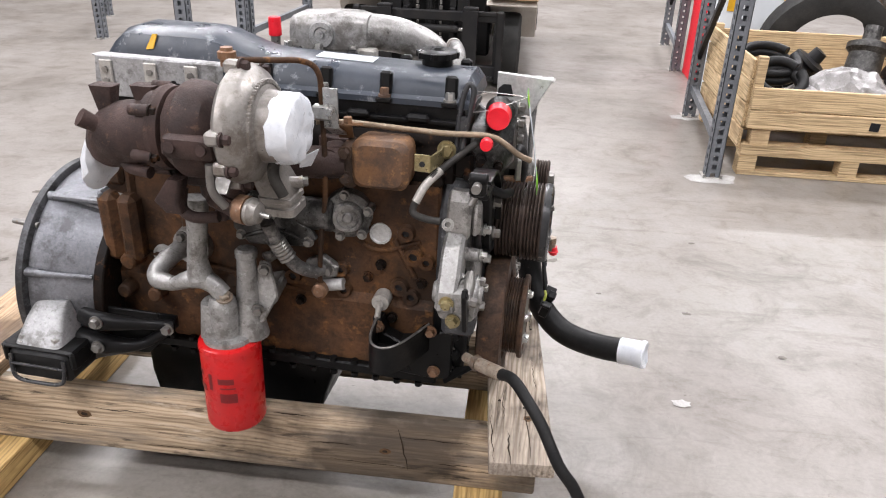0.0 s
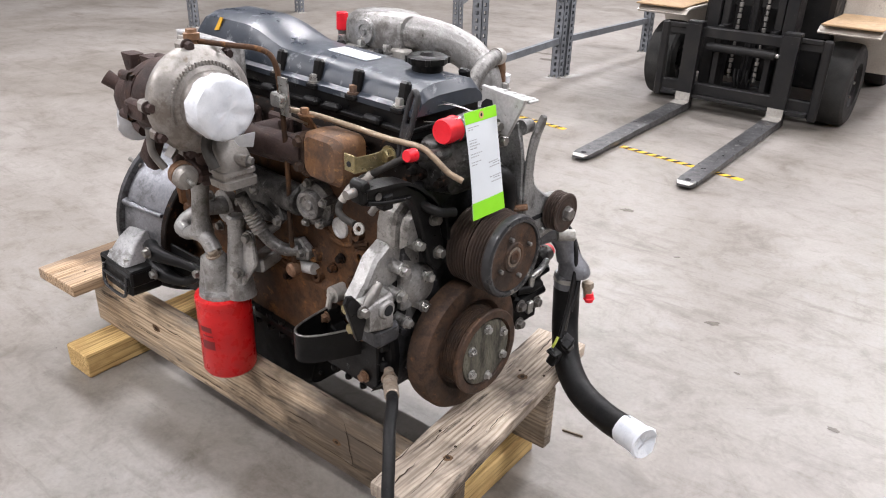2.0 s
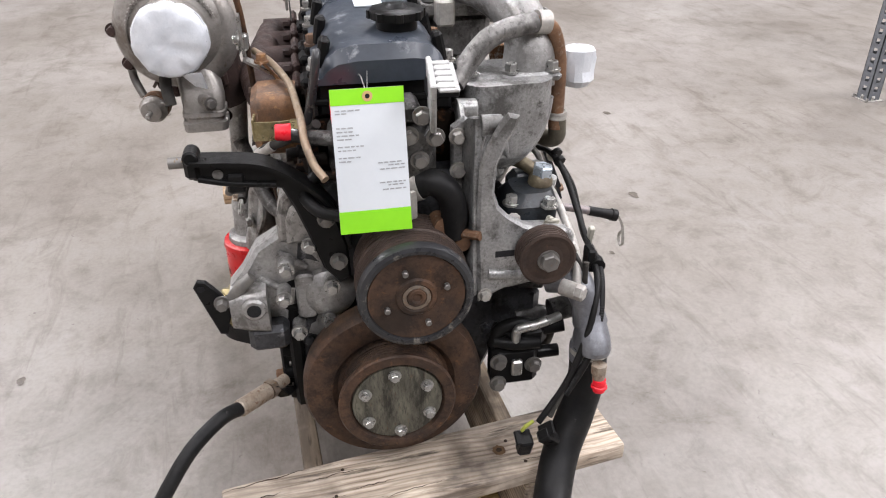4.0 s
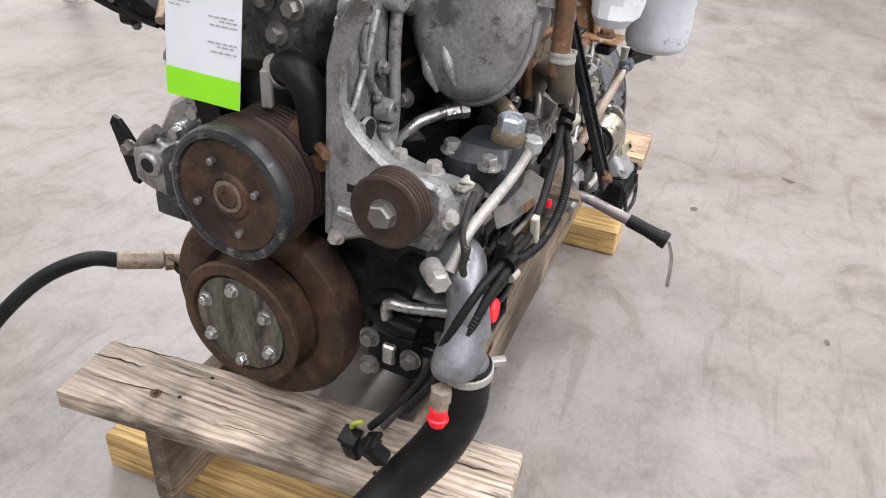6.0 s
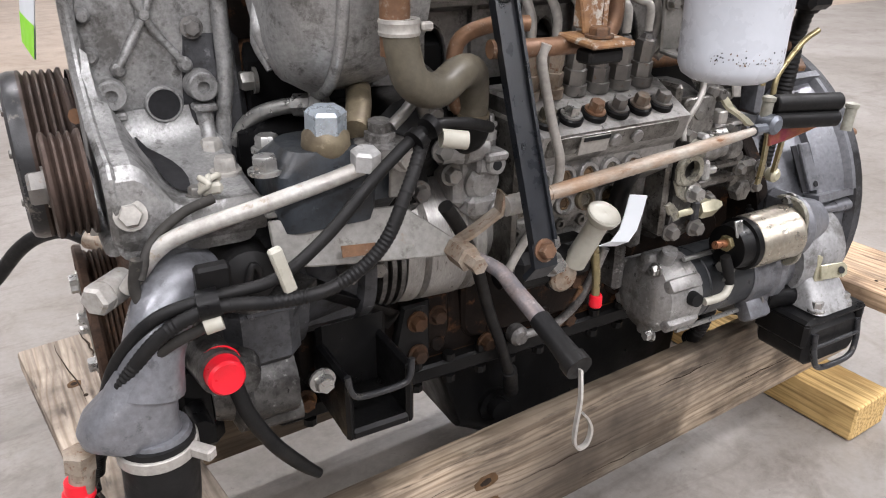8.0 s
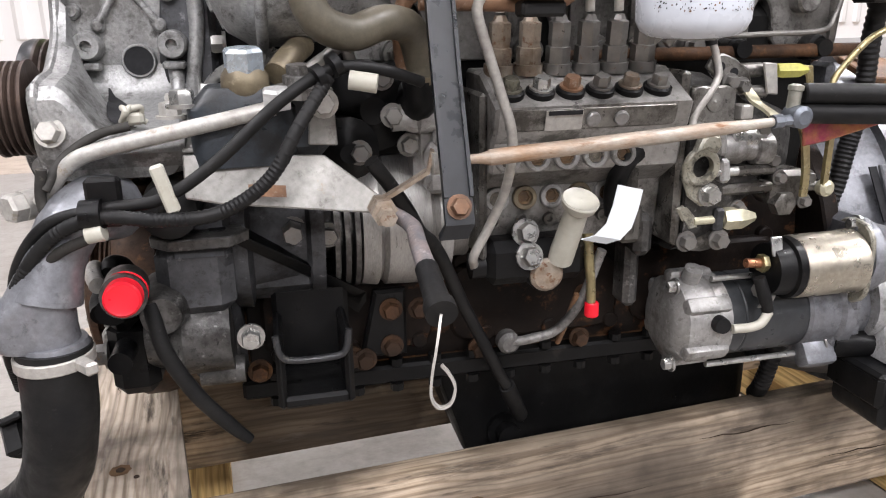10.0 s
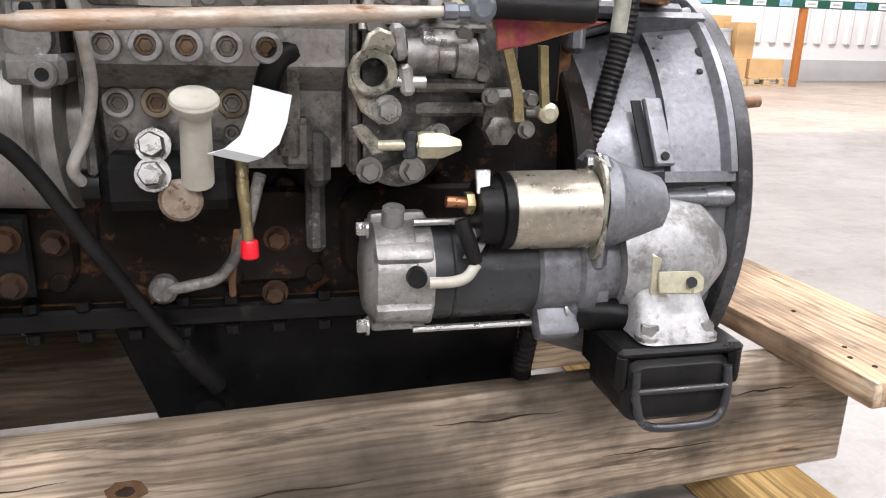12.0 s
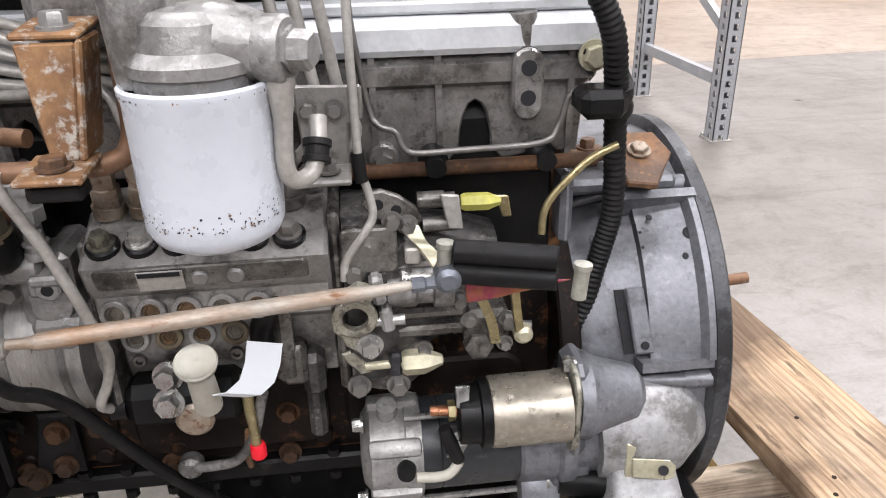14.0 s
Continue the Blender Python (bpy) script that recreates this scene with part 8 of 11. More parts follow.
bm = B()
loft(bm, [bowl_sect(x, k) for x, k in ((-0.198, 0.55), (-0.203, 0.72), (-0.215, 0.88), (-0.24, 0.99), (-0.27, 1.0), (-0.31, 0.97), (-0.345, 0.85))])
rough_up(bm, 0.002, 14)
bowl = part("intake_bowl", bm, "alu", eng, "smooth cast aluminium intake bowl")
bm = B()
tube(bm, bowl_sect(-0.25, 1.012)[1:-1], 0.006, 8, n=3)
part("parting_bead", bm, "alu", bowl)
bm = B()
tube(bm, [(-0.2035, 0.222, 0.893), (-0.2065, 0.25, 0.912), (-0.217, 0.278, 0.931), (-0.232, 0.3, 0.947)], 0.0022, 6)
part("casting_seam", bm, "rust_dark", bowl, "dark casting seam")
bm = B()
tube(bm, [(-0.203, 0.218, 0.9), (-0.2, 0.228, 0.872), (-0.203, 0.238, 0.845)], [0.004, 0.009, 0.003], 10)
tube(bm, [(-0.209, 0.185, 0.89), (-0.207, 0.195, 0.855), (-0.212, 0.208, 0.828)], [0.003, 0.008, 0.003], 10)
part("casting_ridge", bm, "alu", bowl)
bm = B()
span(bm, (-0.34, 0.165, 0.966), (-0.235, 0.34, 0.982), bevel=0.006)
part("bowl_flange", bm, "alu", bowl)
bolts("bolt", [(-0.21, 0.16, 0.81), (-0.205, 0.165, 0.94)], FRONT, 0.011, 0.016, bowl)
bolts("bolt", [(-0.25, 0.325, 0.982), (-0.25, 0.25, 0.982), (-0.32, 0.325, 0.982), (-0.25, 0.18, 0.982)], UP, 0.011, 0.016, bowl, "steel")

# log manifold, ribbed, pump side
bm = B()
plate(bm, [(0.125, 0.868), (0.16, 0.862), (0.182, 0.875), (0.184, 0.895), (0.168, 0.905), (0.168, 0.925), (0.15, 0.945), (0.125, 0.947)], "x", -1.02, -0.33, bevel=0.004)
rough_up(bm, 0.0008, 40)
man = part("intake_manifold", bm, "alu_dirty_warm", eng, "grey ribbed aluminium intake manifold")
bm = B()
def arch(x, w, z0, z1):
    """The lower edge of one port wall: feet either side of a rounded opening."""
    return [(x + w * math.cos(math.pi * i / 8), z0 + (z1 - z0) * math.sin(math.pi * i / 8)) for i in range(9)]


OUT = [(-0.34, 0.915), (-0.34, 0.79)]
for xa in (-0.42, -0.58, -0.72, -0.888):
    OUT += [(xa + 0.03, 0.785)] + arch(xa, 0.018, 0.8, 0.853) + [(xa - 0.03, 0.785)]
OUT += [(-0.965, 0.792), (-1.005, 0.79), (-1.015, 0.915)]
plate(bm, OUT, "y", 0.148, 0.17, bevel=0.002)
rough_up(bm, 0.0007, 40)
part("port_wall", bm, "alu_dirty_warm", man, "stained cast wall with arched openings")
bm = B()
plate(bm, [(0.15, 0.905), (0.182, 0.905), (0.187, 0.912), (0.187, 0.933), (0.178, 0.943), (0.15, 0.945)], "x", -1.03, -0.34, bevel=0.002)
rough_up(bm, 0.0006, 40)
part("upper_band", bm, "alu_white", man, "flaking pale painted band")
for x in (-0.40, -0.47, -0.54, -0.62, -0.7, -0.777, -0.847, -0.992):
    bm = B()
    ribbon(bm, [(x, 0.172, 0.908), (x, 0.173, 0.87), (x - 0.001, 0.17, 0.82), (x - 0.002, 0.164, 0.785)], 0.007, 0.016, (1, 0, 0))
    part("rib", bm, "alu_dirty_warm", man)
bm = B()
plate(bm, rrect(-0.942, 0.872, 0.034, 0.078, 0.0165), "y", 0.165, 0.192, bevel=0.003)
tube(bm, [(-0.942, 0.172, 0.9), (-0.938, 0.174, 0.945)], 0.015, 12)
part("port_boss", bm, "alu_dirty_warm", man)
for x in (-0.40, -0.565, -0.655, -0.785):
    bm = B()
    lathe(bm, (x, 0.15, 0.795), RIGHT, [(-0.01, 0.02), (0.03, 0.017), (0.034, 0.014)], 18)
    part("foot_boss", bm, "alu_dirty_warm", man)
for x, y, z in ((-0.962, 0.19, 0.79), (-0.84, 0.195, 0.791)):
    bm = B()
    lathe(bm, (x, y - 0.03, z), RIGHT, [(0, 0.017), (0.03, 0.016), (0.034, 0.012), (0.046, 0.011)], 20)
    part("black_boss", bm, "black", man, "black rubber-covered bolt")
bm = B()
span(bm, (-1.025, 0.08, 0.945), (-0.34, 0.172, 0.958), bevel=0.003)
part("manifold_lid", bm, "alu_white", man, "bright machined manifold lid")
bolts("bolt", [(-0.785, 0.184, 0.795), (-0.4, 0.184, 0.795), (-0.565, 0.184, 0.795), (-0.655, 0.184, 0.795)], RIGHT, 0.0115, 0.014, man, "steel_dull")
bolts("bolt", [(-1.012, 0.188, 0.9)], RIGHT, 0.0125, 0.014, man, "brass_pale", "brassy flanged bolt")
bm = B()
for z in (0.89, 0.858):
    lathe(bm, (-0.942, 0.1922, z), RIGHT, [(0, 0.0085), (0.0006, 0.0085)], 16)
part("threaded_hole", bm, "ink", man)
# long pipe under the manifold
bm = B()
tube(bm, [(-0.6, 0.195, 0.787), (-0.85, 0.197, 0.787), (-1.02, 0.195, 0.787)], 0.0085, 8)
part("under_pipe", bm, "rust", eng, "rusty pipe under the manifold")
bm = B()
tube(bm, [(-0.755, 0.205, 1.0), (-0.76, 0.2, 0.93), (-0.772, 0.195, 0.855), (-0.782, 0.2, 0.838), (-0.798, 0.204, 0.832), (-0.806, 0.206, 0.815), (-0.82, 0.206, 0.808), (-0.87, 0.206, 0.809), (-0.955, 0.204, 0.812), (-0.975, 0.2, 0.83), (-0.985, 0.2, 0.86), (-1.005, 0.205, 0.875)], 0.0036, 8, n=8)
part("leak_off_pipe", bm, "steel_dull", eng)

# ---- injection pump ----
bm = B()
plate(bm, [(0.16, 0.555), (0.225, 0.56), (0.235, 0.60), (0.238, 0.64), (0.275, 0.665), (0.28, 0.70), (0.292, 0.712), (0.302, 0.742), (0.235, 0.776), (0.17, 0.776)], "x", -0.722, -0.487, bevel=0.004)
rough_up(bm, 0.0006, 50)
pump = part("injection_pump", bm, "alu_oily_grey", eng, "grey six-plunger inline injection pump")
for x0, x1, y1, z0, z1 in ((-0.734, -0.7222, 0.272, 0.56, 0.772), (-0.4868, -0.478, 0.268, 0.56, 0.755)):
    bm = B()
    span(bm, (x0, 0.17, z0), (x1, y1, z1), bevel=0.004)
    part("end_flange", bm, "gov_grey", pump)
bm = B()
loft(bm, [[(x, 0.2965 + (z - 0.728) * 0.33, z) for x, z in rrect(-0.6, 0.727, 0.205, 0.026, 0.006)], [(x, 0.2995 + (z - 0.728) * 0.33, z) for x, z in rrect(-0.6, 0.727, 0.2, 0.022, 0.006)]])
part("name_panel", bm, "gov_grey", pump)
bm = B()
slab(bm, [(-0.541, 0.3, 0.716), (-0.584, 0.3, 0.716), (-0.584, 0.3065, 0.738), (-0.541, 0.3065, 0.738)], (0, 1, -0.3), 0.0015, 0)
plt = part("data_plate", bm, "steel_pale", pump, "small silver data plate")
bm = B()
slab(bm, [(-0.543, 0.3082, 0.733), (-0.582, 0.3082, 0.733), (-0.582, 0.3095, 0.7378), (-0.543, 0.3095, 0.7378)], (0, 1, -0.3), 0.0008, 0)
part("printed_bar", bm, "ink", plt)
for x in (-0.598, -0.632):
    bm = B()
    lathe(bm, (x, 0.297, 0.727), (0, 1, -0.3), [(0, 0.0085), (0.0055, 0.0085), (0.007, 0.007), (0.007, 0)], 18)
    part("blank_plug", bm, "alu_bright_dirty", pump)
for i in range(6):
    x = -0.508 - 0.0354 * i
    col = ("plate_green", "steel", "copper", "steel_dull", "steel_rusty2", "steel_dull")[i]
    bm = B()
    lathe(bm, (x, 0.278, 0.752), (0, 0.35, 0.94), [(0, 0.0165), (0.006, 0.0165), (0.008, 0.014)], 18)
    part("clamp_seat", bm, "black", pump)
    bm = B()
    hexa(bm, (x, 0.281, 0.758), (0, 0.35, 0.94), 0.0098, 0.014)
    part("clamp_bolt", bm, col, pump)
    bm = B()
    n = (0, 0.12, 1)
    p = V(x, 0.236, 0.772)
    lathe(bm, p, n, [(0, 0.017), (0.012, 0.017)], 18)
    lathe(bm, p + V(0, 0.0015, 0.012), n, [(0, 0.0145), (0.018, 0.0145), (0.019, 0.012), (0.026, 0.012)], 6)
    lathe(bm, p + V(0, 0.005, 0.037), n, [(0, 0.0125), (0.02, 0.0125), (0.022, 0.009), (0.028, 0.006)], 6)
    part("delivery_valve", bm, "steel_rusty" if i in (0, 1) else "steel_dull", pump, "stained hexagon delivery fitting")
for i in range(6):
    x = -0.506 - 0.035 * i
    for y, z, r in ((0.2805, 0.682, 0.0135), (0.2385, 0.627, 0.0135)):
        if i == 5:
            continue
        bm = B()
        lathe(bm, (x, y - 0.001, z), (0, 1, 0.1), [(0, r * 1.12), (0.0055, r * 1.1), (0.0065, r * 1.02), (0.0065, r * 0.72), (0.0052, r * 0.68), (-0.002, r * 0.64)], 24, caps=False)
        plug = part("plug", bm, "brass_dull" if z < 0.65 and i in (1, 3) else "alu_bright_dirty", pump, "hollow hexagon plug")
        bm = B()
        lathe(bm, (x, y - 0.0002, z), (0, 1, 0.1), [(-0.001, r * 0.72), (0.0022, r * 0.7), (0.0022, r * 0.5), (0.0005, r * 0.42), (0.0005, 0.0)], 6)
        part("socket", bm, ("plug_grey", "plug_brown", "plug_brown", "plug_grey", "plug_brown")[i], plug, "dirty brown hexagon socket" if i in (1, 2, 4) else "")
    bm = B()
    lathe(bm, (x + 0.017, 0.2365, 0.652), RIGHT, [(0, 0.012), (0.003, 0.011)], 14)
    part("blank", bm, "alu_oily_grey", pump)
    bm = B()
    lathe(bm, (x + 0.002, 0.235, 0.598), RIGHT, [(0, 0.008), (0.005, 0.007), (0.005, 0.004), (0.001, 0.003)], 12)
    part("screw", bm, "steel_dull", pump)
# white high pressure pipes rising behind
for i in range(6):
    x = -0.508 - 0.0354 * i
    bm = B()
    tube(bm, [(x, 0.244, 0.84), (x + 0.004, 0.246, 0.87), (x + 0.02, 0.235, 0.9 - 0.004 * i), (x + 0.07, 0.215, 0.89 + 0.006 * i), (x + 0.13 + 0.02 * i, 0.205, 0.9 + 0.01 * i), (x + 0.15 + 0.03 * i, 0.2, 0.98)], 0.0055, 8)
    part("injector_pipe", bm, "steel_pale", eng, "pale steel injector pipe")

# feed pump
bm = B()
box(bm, (-0.55, 0.245, 0.553), (0.13, 0.05, 0.055), bevel=0.012)
lathe(bm, (-0.56, 0.26, 0.538), RIGHT, [(-0.02, 0.024), (0.006, 0.023)], 20)
cyl(bm, (-0.487, 0.25, 0.55), (-0.47, 0.25, 0.55), 0.016)
fpump = part("feed_pump", bm, "black", eng, "oily black fuel feed pump")
bm = B()
lathe(bm, (-0.56, 0.264, 0.538), RIGHT, [(0, 0.021), (0.008, 0.021), (0.012, 0.017), (0.012, 0.0)], 20)
part("brass_cap", bm, "steel_rusty", fpump, "brass-coloured round cap")
KB, KT = V(-0.577, 0.27, 0.556), V(-0.582, 0.31, 0.634)
bm = B()
lathe(bm, KB, KT - KB, [(0, 0.0155), (0.02, 0.015), (0.08, 0.0135)], 20)
knob = part("primer_knob", bm, "nylon", fpump, "yellowed plastic hand primer knob")
bm = B()
lathe(bm, KT, KT - KB, [(-0.01, 0.014), (-0.004, 0.02), (0.004, 0.022), (0.006, 0.0205), (0.004, 0.015), (0.006, 0.0)], 28)
part("knob_head", bm, "nylon", knob)
bolts("hex_cap", [(-0.537, 0.255, 0.588), (-0.537, 0.27, 0.563)], (0, 1, 0.25), 0.0125, 0.02, fpump, "steel", "zinc hexagon cap")
bm = B()
tube(bm, [(-0.475, 0.255, 0.549), (-0.468, 0.275, 0.57), (-0.482, 0.28, 0.6), (-0.495, 0.295, 0.64), (-0.498, 0.312, 0.672), (-0.497, 0.325, 0.701), (-0.493, 0.33, 0.727), (-0.486, 0.33, 0.749), (-0.477, 0.33, 0.776), (-0.465, 0.333, 0.81), (-0.455, 0.337, 0.84), (-0.458, 0.34, 0.855)], 0.0055, 10)
part("fuel_pipe", bm, "steel_pale", fpump, "steel fuel pipe")
bm = B()
tube(bm, [(-0.618, 0.255, 0.58), (-0.618, 0.264, 0.545), (-0.62, 0.267, 0.52), (-0.621, 0.268, 0.49)], [0.007, 0.0062, 0.0058, 0.0058], 10)
nz = part("outlet_pipe", bm, "brass", fpump)
bm = B()
lathe(bm, (-0.622, 0.268, 0.476), UP, [(0, 0.0075), (0.002, 0.0092), (0.017, 0.0088), (0.019, 0.0075)], 18)
part("red_cap", bm, "redcap", nz, "small red plastic cap")
bm = B()
ribbon(bm, [(-0.607, 0.297, 0.583), (-0.622, 0.302, 0.588), (-0.637, 0.299, 0.6), (-0.645, 0.297, 0.62), (-0.65, 0.297, 0.645)], 0.036, 0.0012, (0.75, 0.1, 0.2))
tg = part("paper_tag", bm, "paper", eng, "small curled white paper tag")
bm = B()
lathe(bm, (-0.53, 0.205, 0.43), RIGHT, [(0, 0.012), (0.004, 0.015), (0.018, 0.015), (0.024, 0.01)], 16)
part("drain_ball", bm, "alu_dirty", eng, "round drain fitting")
bm = B()
tube(bm, [(-0.6, 0.215, 0.42), (-0.602, 0.232, 0.45), (-0.61, 0.25, 0.5)], 0.004, 8)
part("brown_pipe", bm, "rust_orange", eng, "thin rusty pipe")
bm = B()
tube(bm, [(-0.53, 0.222, 0.43), (-0.56, 0.23, 0.437), (-0.59, 0.236, 0.448), (-0.615, 0.25, 0.49), (-0.635, 0.262, 0.56)], 0.0062, 10)
part("drain_pipe", bm, "alu_dirty", eng, "grey drain pipe with ball end")
bm = B()
lathe(bm, (-0.664, 0.26, 0.615), UP, [(0, 0.013), (0.05, 0.013)], 6)
cyl(bm, (-0.664, 0.26, 0.58), (-0.664, 0.26, 0.62), 0.012)
box(bm, (-0.672, 0.25, 0.59), (0.03, 0.03, 0.05), bevel=0.006)
part("overflow_valve", bm, "gov_grey", eng, "stained hexagon fitting")
bm = B()
tube(bm, [(-0.648, 0.262, 0.605), (-0.643, 0.27, 0.64), (-0.655, 0.275, 0.672), (-0.67, 0.268, 0.68)], 0.012, 10)
part("rubber_elbow", bm, "rubber", eng)
bm = B()
span(bm, (-0.705, 0.2, 0.545), (-0.68, 0.262, 0.60), bevel=0.008)
span(bm, (-0.70, 0.2, 0.47), (-0.68, 0.24, 0.56), bevel=0.006)
part("support_lug", bm, "alu_oily", eng)

# governor
bm = B()
loft(bm, [[(-0.735, u, v) for u, v in rrect(0.215, 0.655, 0.12, 0.22, 0.04)], [(-0.775, u, v) for u, v in rrect(0.21, 0.655, 0.125, 0.22, 0.05)], [(-0.82, u, v) for u, v in rrect(0.205, 0.66, 0.11, 0.16, 0.05)], [(-0.865, u, v) for u, v in rrect(0.2, 0.67, 0.1, 0.12, 0.04)], [(-0.905, u, v) for u, v in rrect(0.19, 0.67, 0.08, 0.09, 0.03)]])
rough_up(bm, 0.0012, 50)
gov = part("governor", bm, "alu_oily", eng, "oily grey governor housing")


def gov_piece(nm, mtl, build, label=""):
    bm = B()
    build(bm)
    return part(nm, bm, mtl, gov, label)


gov_piece("round_cover", "gov_grey", lambda b: lathe(b, (-0.775, 0.235, 0.59), RIGHT, [(0, 0.048), (0.02, 0.046), (0.026, 0.04), (0.03, 0.024), (0.03, 0.0)], 28))
gov_piece("flat_cover", "gov_grey", lambda b: plate(b, rrect(-0.762, 0.729, 0.058, 0.05, 0.008), "y", 0.262, 0.276, bevel=0.002))
gov_piece("cover_plug", "gov_grey", lambda b: lathe(b, (-0.762, 0.276, 0.735), RIGHT, [(0, 0.011), (0.002, 0.0105), (0.002, 0.004), (0.004, 0.0)], 18))
gov_piece("small_block", "steel_pale", lambda b: box(b, (-0.806, 0.27, 0.722), (0.016, 0.02, 0.018), bevel=0.002))
gov_piece("shaft_sleeve", "alu_bright_dirty", lambda b: lathe(b, (-0.778, 0.264, 0.677), (-1, 0, -0.03), [(0, 0.012), (0.0, 0.0185), (0.03, 0.0185), (0.032, 0.0155), (0.048, 0.0155), (0.05, 0.02), (0.07, 0.02), (0.072, 0.012)], 22))
for z0, z1, y1 in ((0.642, 0.655, 0.272), (0.618, 0.632, 0.27), (0.7, 0.708, 0.268)):
    gov_piece("cast_rib", "gov_grey", lambda b: span(b, (-0.862, 0.2, z0), (-0.785, y1, z1), bevel=0.004))
for x, z, h in ((-0.768, 0.69, 0.034), (-0.776, 0.655, 0.03)):
    gov_piece("clevis", "alu_bright_dirty", lambda b: box(b, (x, 0.283, z), (0.014, 0.02, h), (0, 8, 0), bevel=0.004))
gov_piece("clevis_pin", "steel", lambda b: cyl(b, (-0.758, 0.285, 0.653), (-0.795, 0.285, 0.653), 0.006))
gov_piece("control_body", "gov_grey", lambda b: box(b, (-0.886, 0.245, 0.622), (0.05, 0.05, 0.046), bevel=0.007))
gov_piece("control_cap", "gov_grey", lambda b: lathe(b, (-0.876, 0.262, 0.604), RIGHT, [(0, 0.017), (0.014, 0.016), (0.016, 0.012), (0.016, 0.0)], 6))
for x, z in ((-0.865, 0.638), (-0.907, 0.636), (-0.905, 0.605)):
    gov_piece("control_screw", "steel_dull", lambda b: hexa(b, (x, 0.27, z), RIGHT, 0.007, 0.01))
for x, y, z, r in ((-0.745, 0.272, 0.705, 0.009), (-0.742, 0.27, 0.565, 0.01), (-0.815, 0.262, 0.6, 0.008), (-0.835, 0.262, 0.698, 0.009), (-0.785, 0.274, 0.565, 0.01), (-0.855, 0.262, 0.66, 0.008)):
    gov_piece("housing_bolt", "steel_dull", lambda b: hexa(b, (x, y, z), RIGHT, r, 0.014))
# stop lever: an eye with two arms
gov_piece("stop_eye", "olive_steel", lambda b: lathe(b, (-0.7435, 0.285, 0.662), RIGHT, [(0, 0.0135), (0, 0.0215), (0.002, 0.023), (0.008, 0.023), (0.01, 0.021), (0.01, 0.0135), (0, 0.0135)], 28, caps=False), "olive steel stop lever eye with two horns")
gov_piece("stop_horn", "olive_steel", lambda b: plate(b, [(-0.731, 0.68), (-0.738, 0.697), (-0.748, 0.703), (-0.76, 0.699), (-0.764, 0.688), (-0.758, 0.678), (-0.745, 0.6845)], "y", 0.284, 0.3, bevel=0.003))
gov_piece("stop_horn", "olive_steel", lambda b: plate(b, [(-0.725, 0.677), (-0.719, 0.664), (-0.72, 0.648), (-0.727, 0.641), (-0.731, 0.65), (-0.729, 0.668)], "y", 0.286, 0.294, bevel=0.002))
gov_piece("polished_sleeve", "steel", lambda b: lathe(b, (-0.792, 0.262, 0.688), (-1, 0, -0.03), [(0, 0.014), (0.002, 0.0165), (0.045, 0.0165), (0.047, 0.0145)], 24), "polished steel sleeve")
gov_piece("stop_arm", "olive_steel", lambda b: plate(b, [(-0.722, 0.648), (-0.732, 0.625), (-0.75, 0.612), (-0.767, 0.616), (-0.768, 0.634), (-0.755, 0.642), (-0.745, 0.64)], "y", 0.281, 0.287, bevel=0.002))
gov_piece("pivot_bolt", "steel", lambda b: hexa(b, (-0.757, 0.287, 0.627), RIGHT, 0.0105, 0.016))
gov_piece("lower_arm", "olive_steel", lambda b: plate(b, [(-0.725, 0.608), (-0.738, 0.612), (-0.752, 0.596), (-0.756, 0.582), (-0.745, 0.58), (-0.732, 0.595)], "y", 0.268, 0.275, bevel=0.002))
gov_piece("stop_cone", "brass_pale", lambda b: lathe(b, (-0.79, 0.272, 0.59), (-1, 0, 0), [(0, 0.012), (0.004, 0.0145), (0.025, 0.0145), (0.045, 0.006), (0.047, 0.0)], 6), "brassy tapered stop screw")
gov_piece("adjusting_screw", "brass_pale", lambda b: cyl(b, (-0.75, 0.272, 0.59), (-0.79, 0.272, 0.59), 0.0055))
gov_piece("lock_block", "bell_dark", lambda b: box(b, (-0.783, 0.268, 0.59), (0.014, 0.022, 0.03), bevel=0.003))
# three-holed throttle lever and its folded yellow arm
gov_piece("throttle_lever", "gov_grey", lambda b: plate(b, [(-0.757, 0.775), (-0.763, 0.787), (-0.778, 0.79), (-0.795, 0.783), (-0.812, 0.77), (-0.818, 0.756), (-0.81, 0.743), (-0.795, 0.742), (-0.783, 0.752), (-0.768, 0.762)], "y", 0.255, 0.264, bevel=0.002), "grey three-holed lever")
for x, z in ((-0.774, 0.775), (-0.792, 0.768)):
    gov_piece("lever_hole", "ink", lambda b: lathe(b, (x, 0.264, z), RIGHT, [(0, 0.0055), (0.0008, 0.0055)], 14))
for x, z in ((-0.803, 0.752), (-0.787, 0.757)):
    gov_piece("lever_nut", "steel_dull", lambda b: hexa(b, (x, 0.264, z), RIGHT, 0.008, 0.012))
gov_piece("folded_arm", "brass_pale", lambda b: ribbon(b, smooth_line([(-0.805, 0.266, 0.752), (-0.81, 0.275, 0.742), (-0.818, 0.278, 0.732), (-0.828, 0.292, 0.722), (-0.835, 0.3, 0.712)], 3), 0.018, 0.004, (0.95, 0, 0.25)), "yellow folded lever arm")
gov_piece("silver_bracket", "steel_pale", lambda b: slab(b, [(-0.838, 0.25, 0.778), (-0.858, 0.25, 0.776), (-0.862, 0.252, 0.738), (-0.846, 0.252, 0.74)], RIGHT, 0.004))
gov_piece("spring_case", "gov_grey", lambda b: lathe(b, (-0.815, 0.24, 0.768), (-1, 0, 0), [(0, 0.009), (0.028, 0.009), (0.03, 0.007), (0.04, 0.007)], 16))
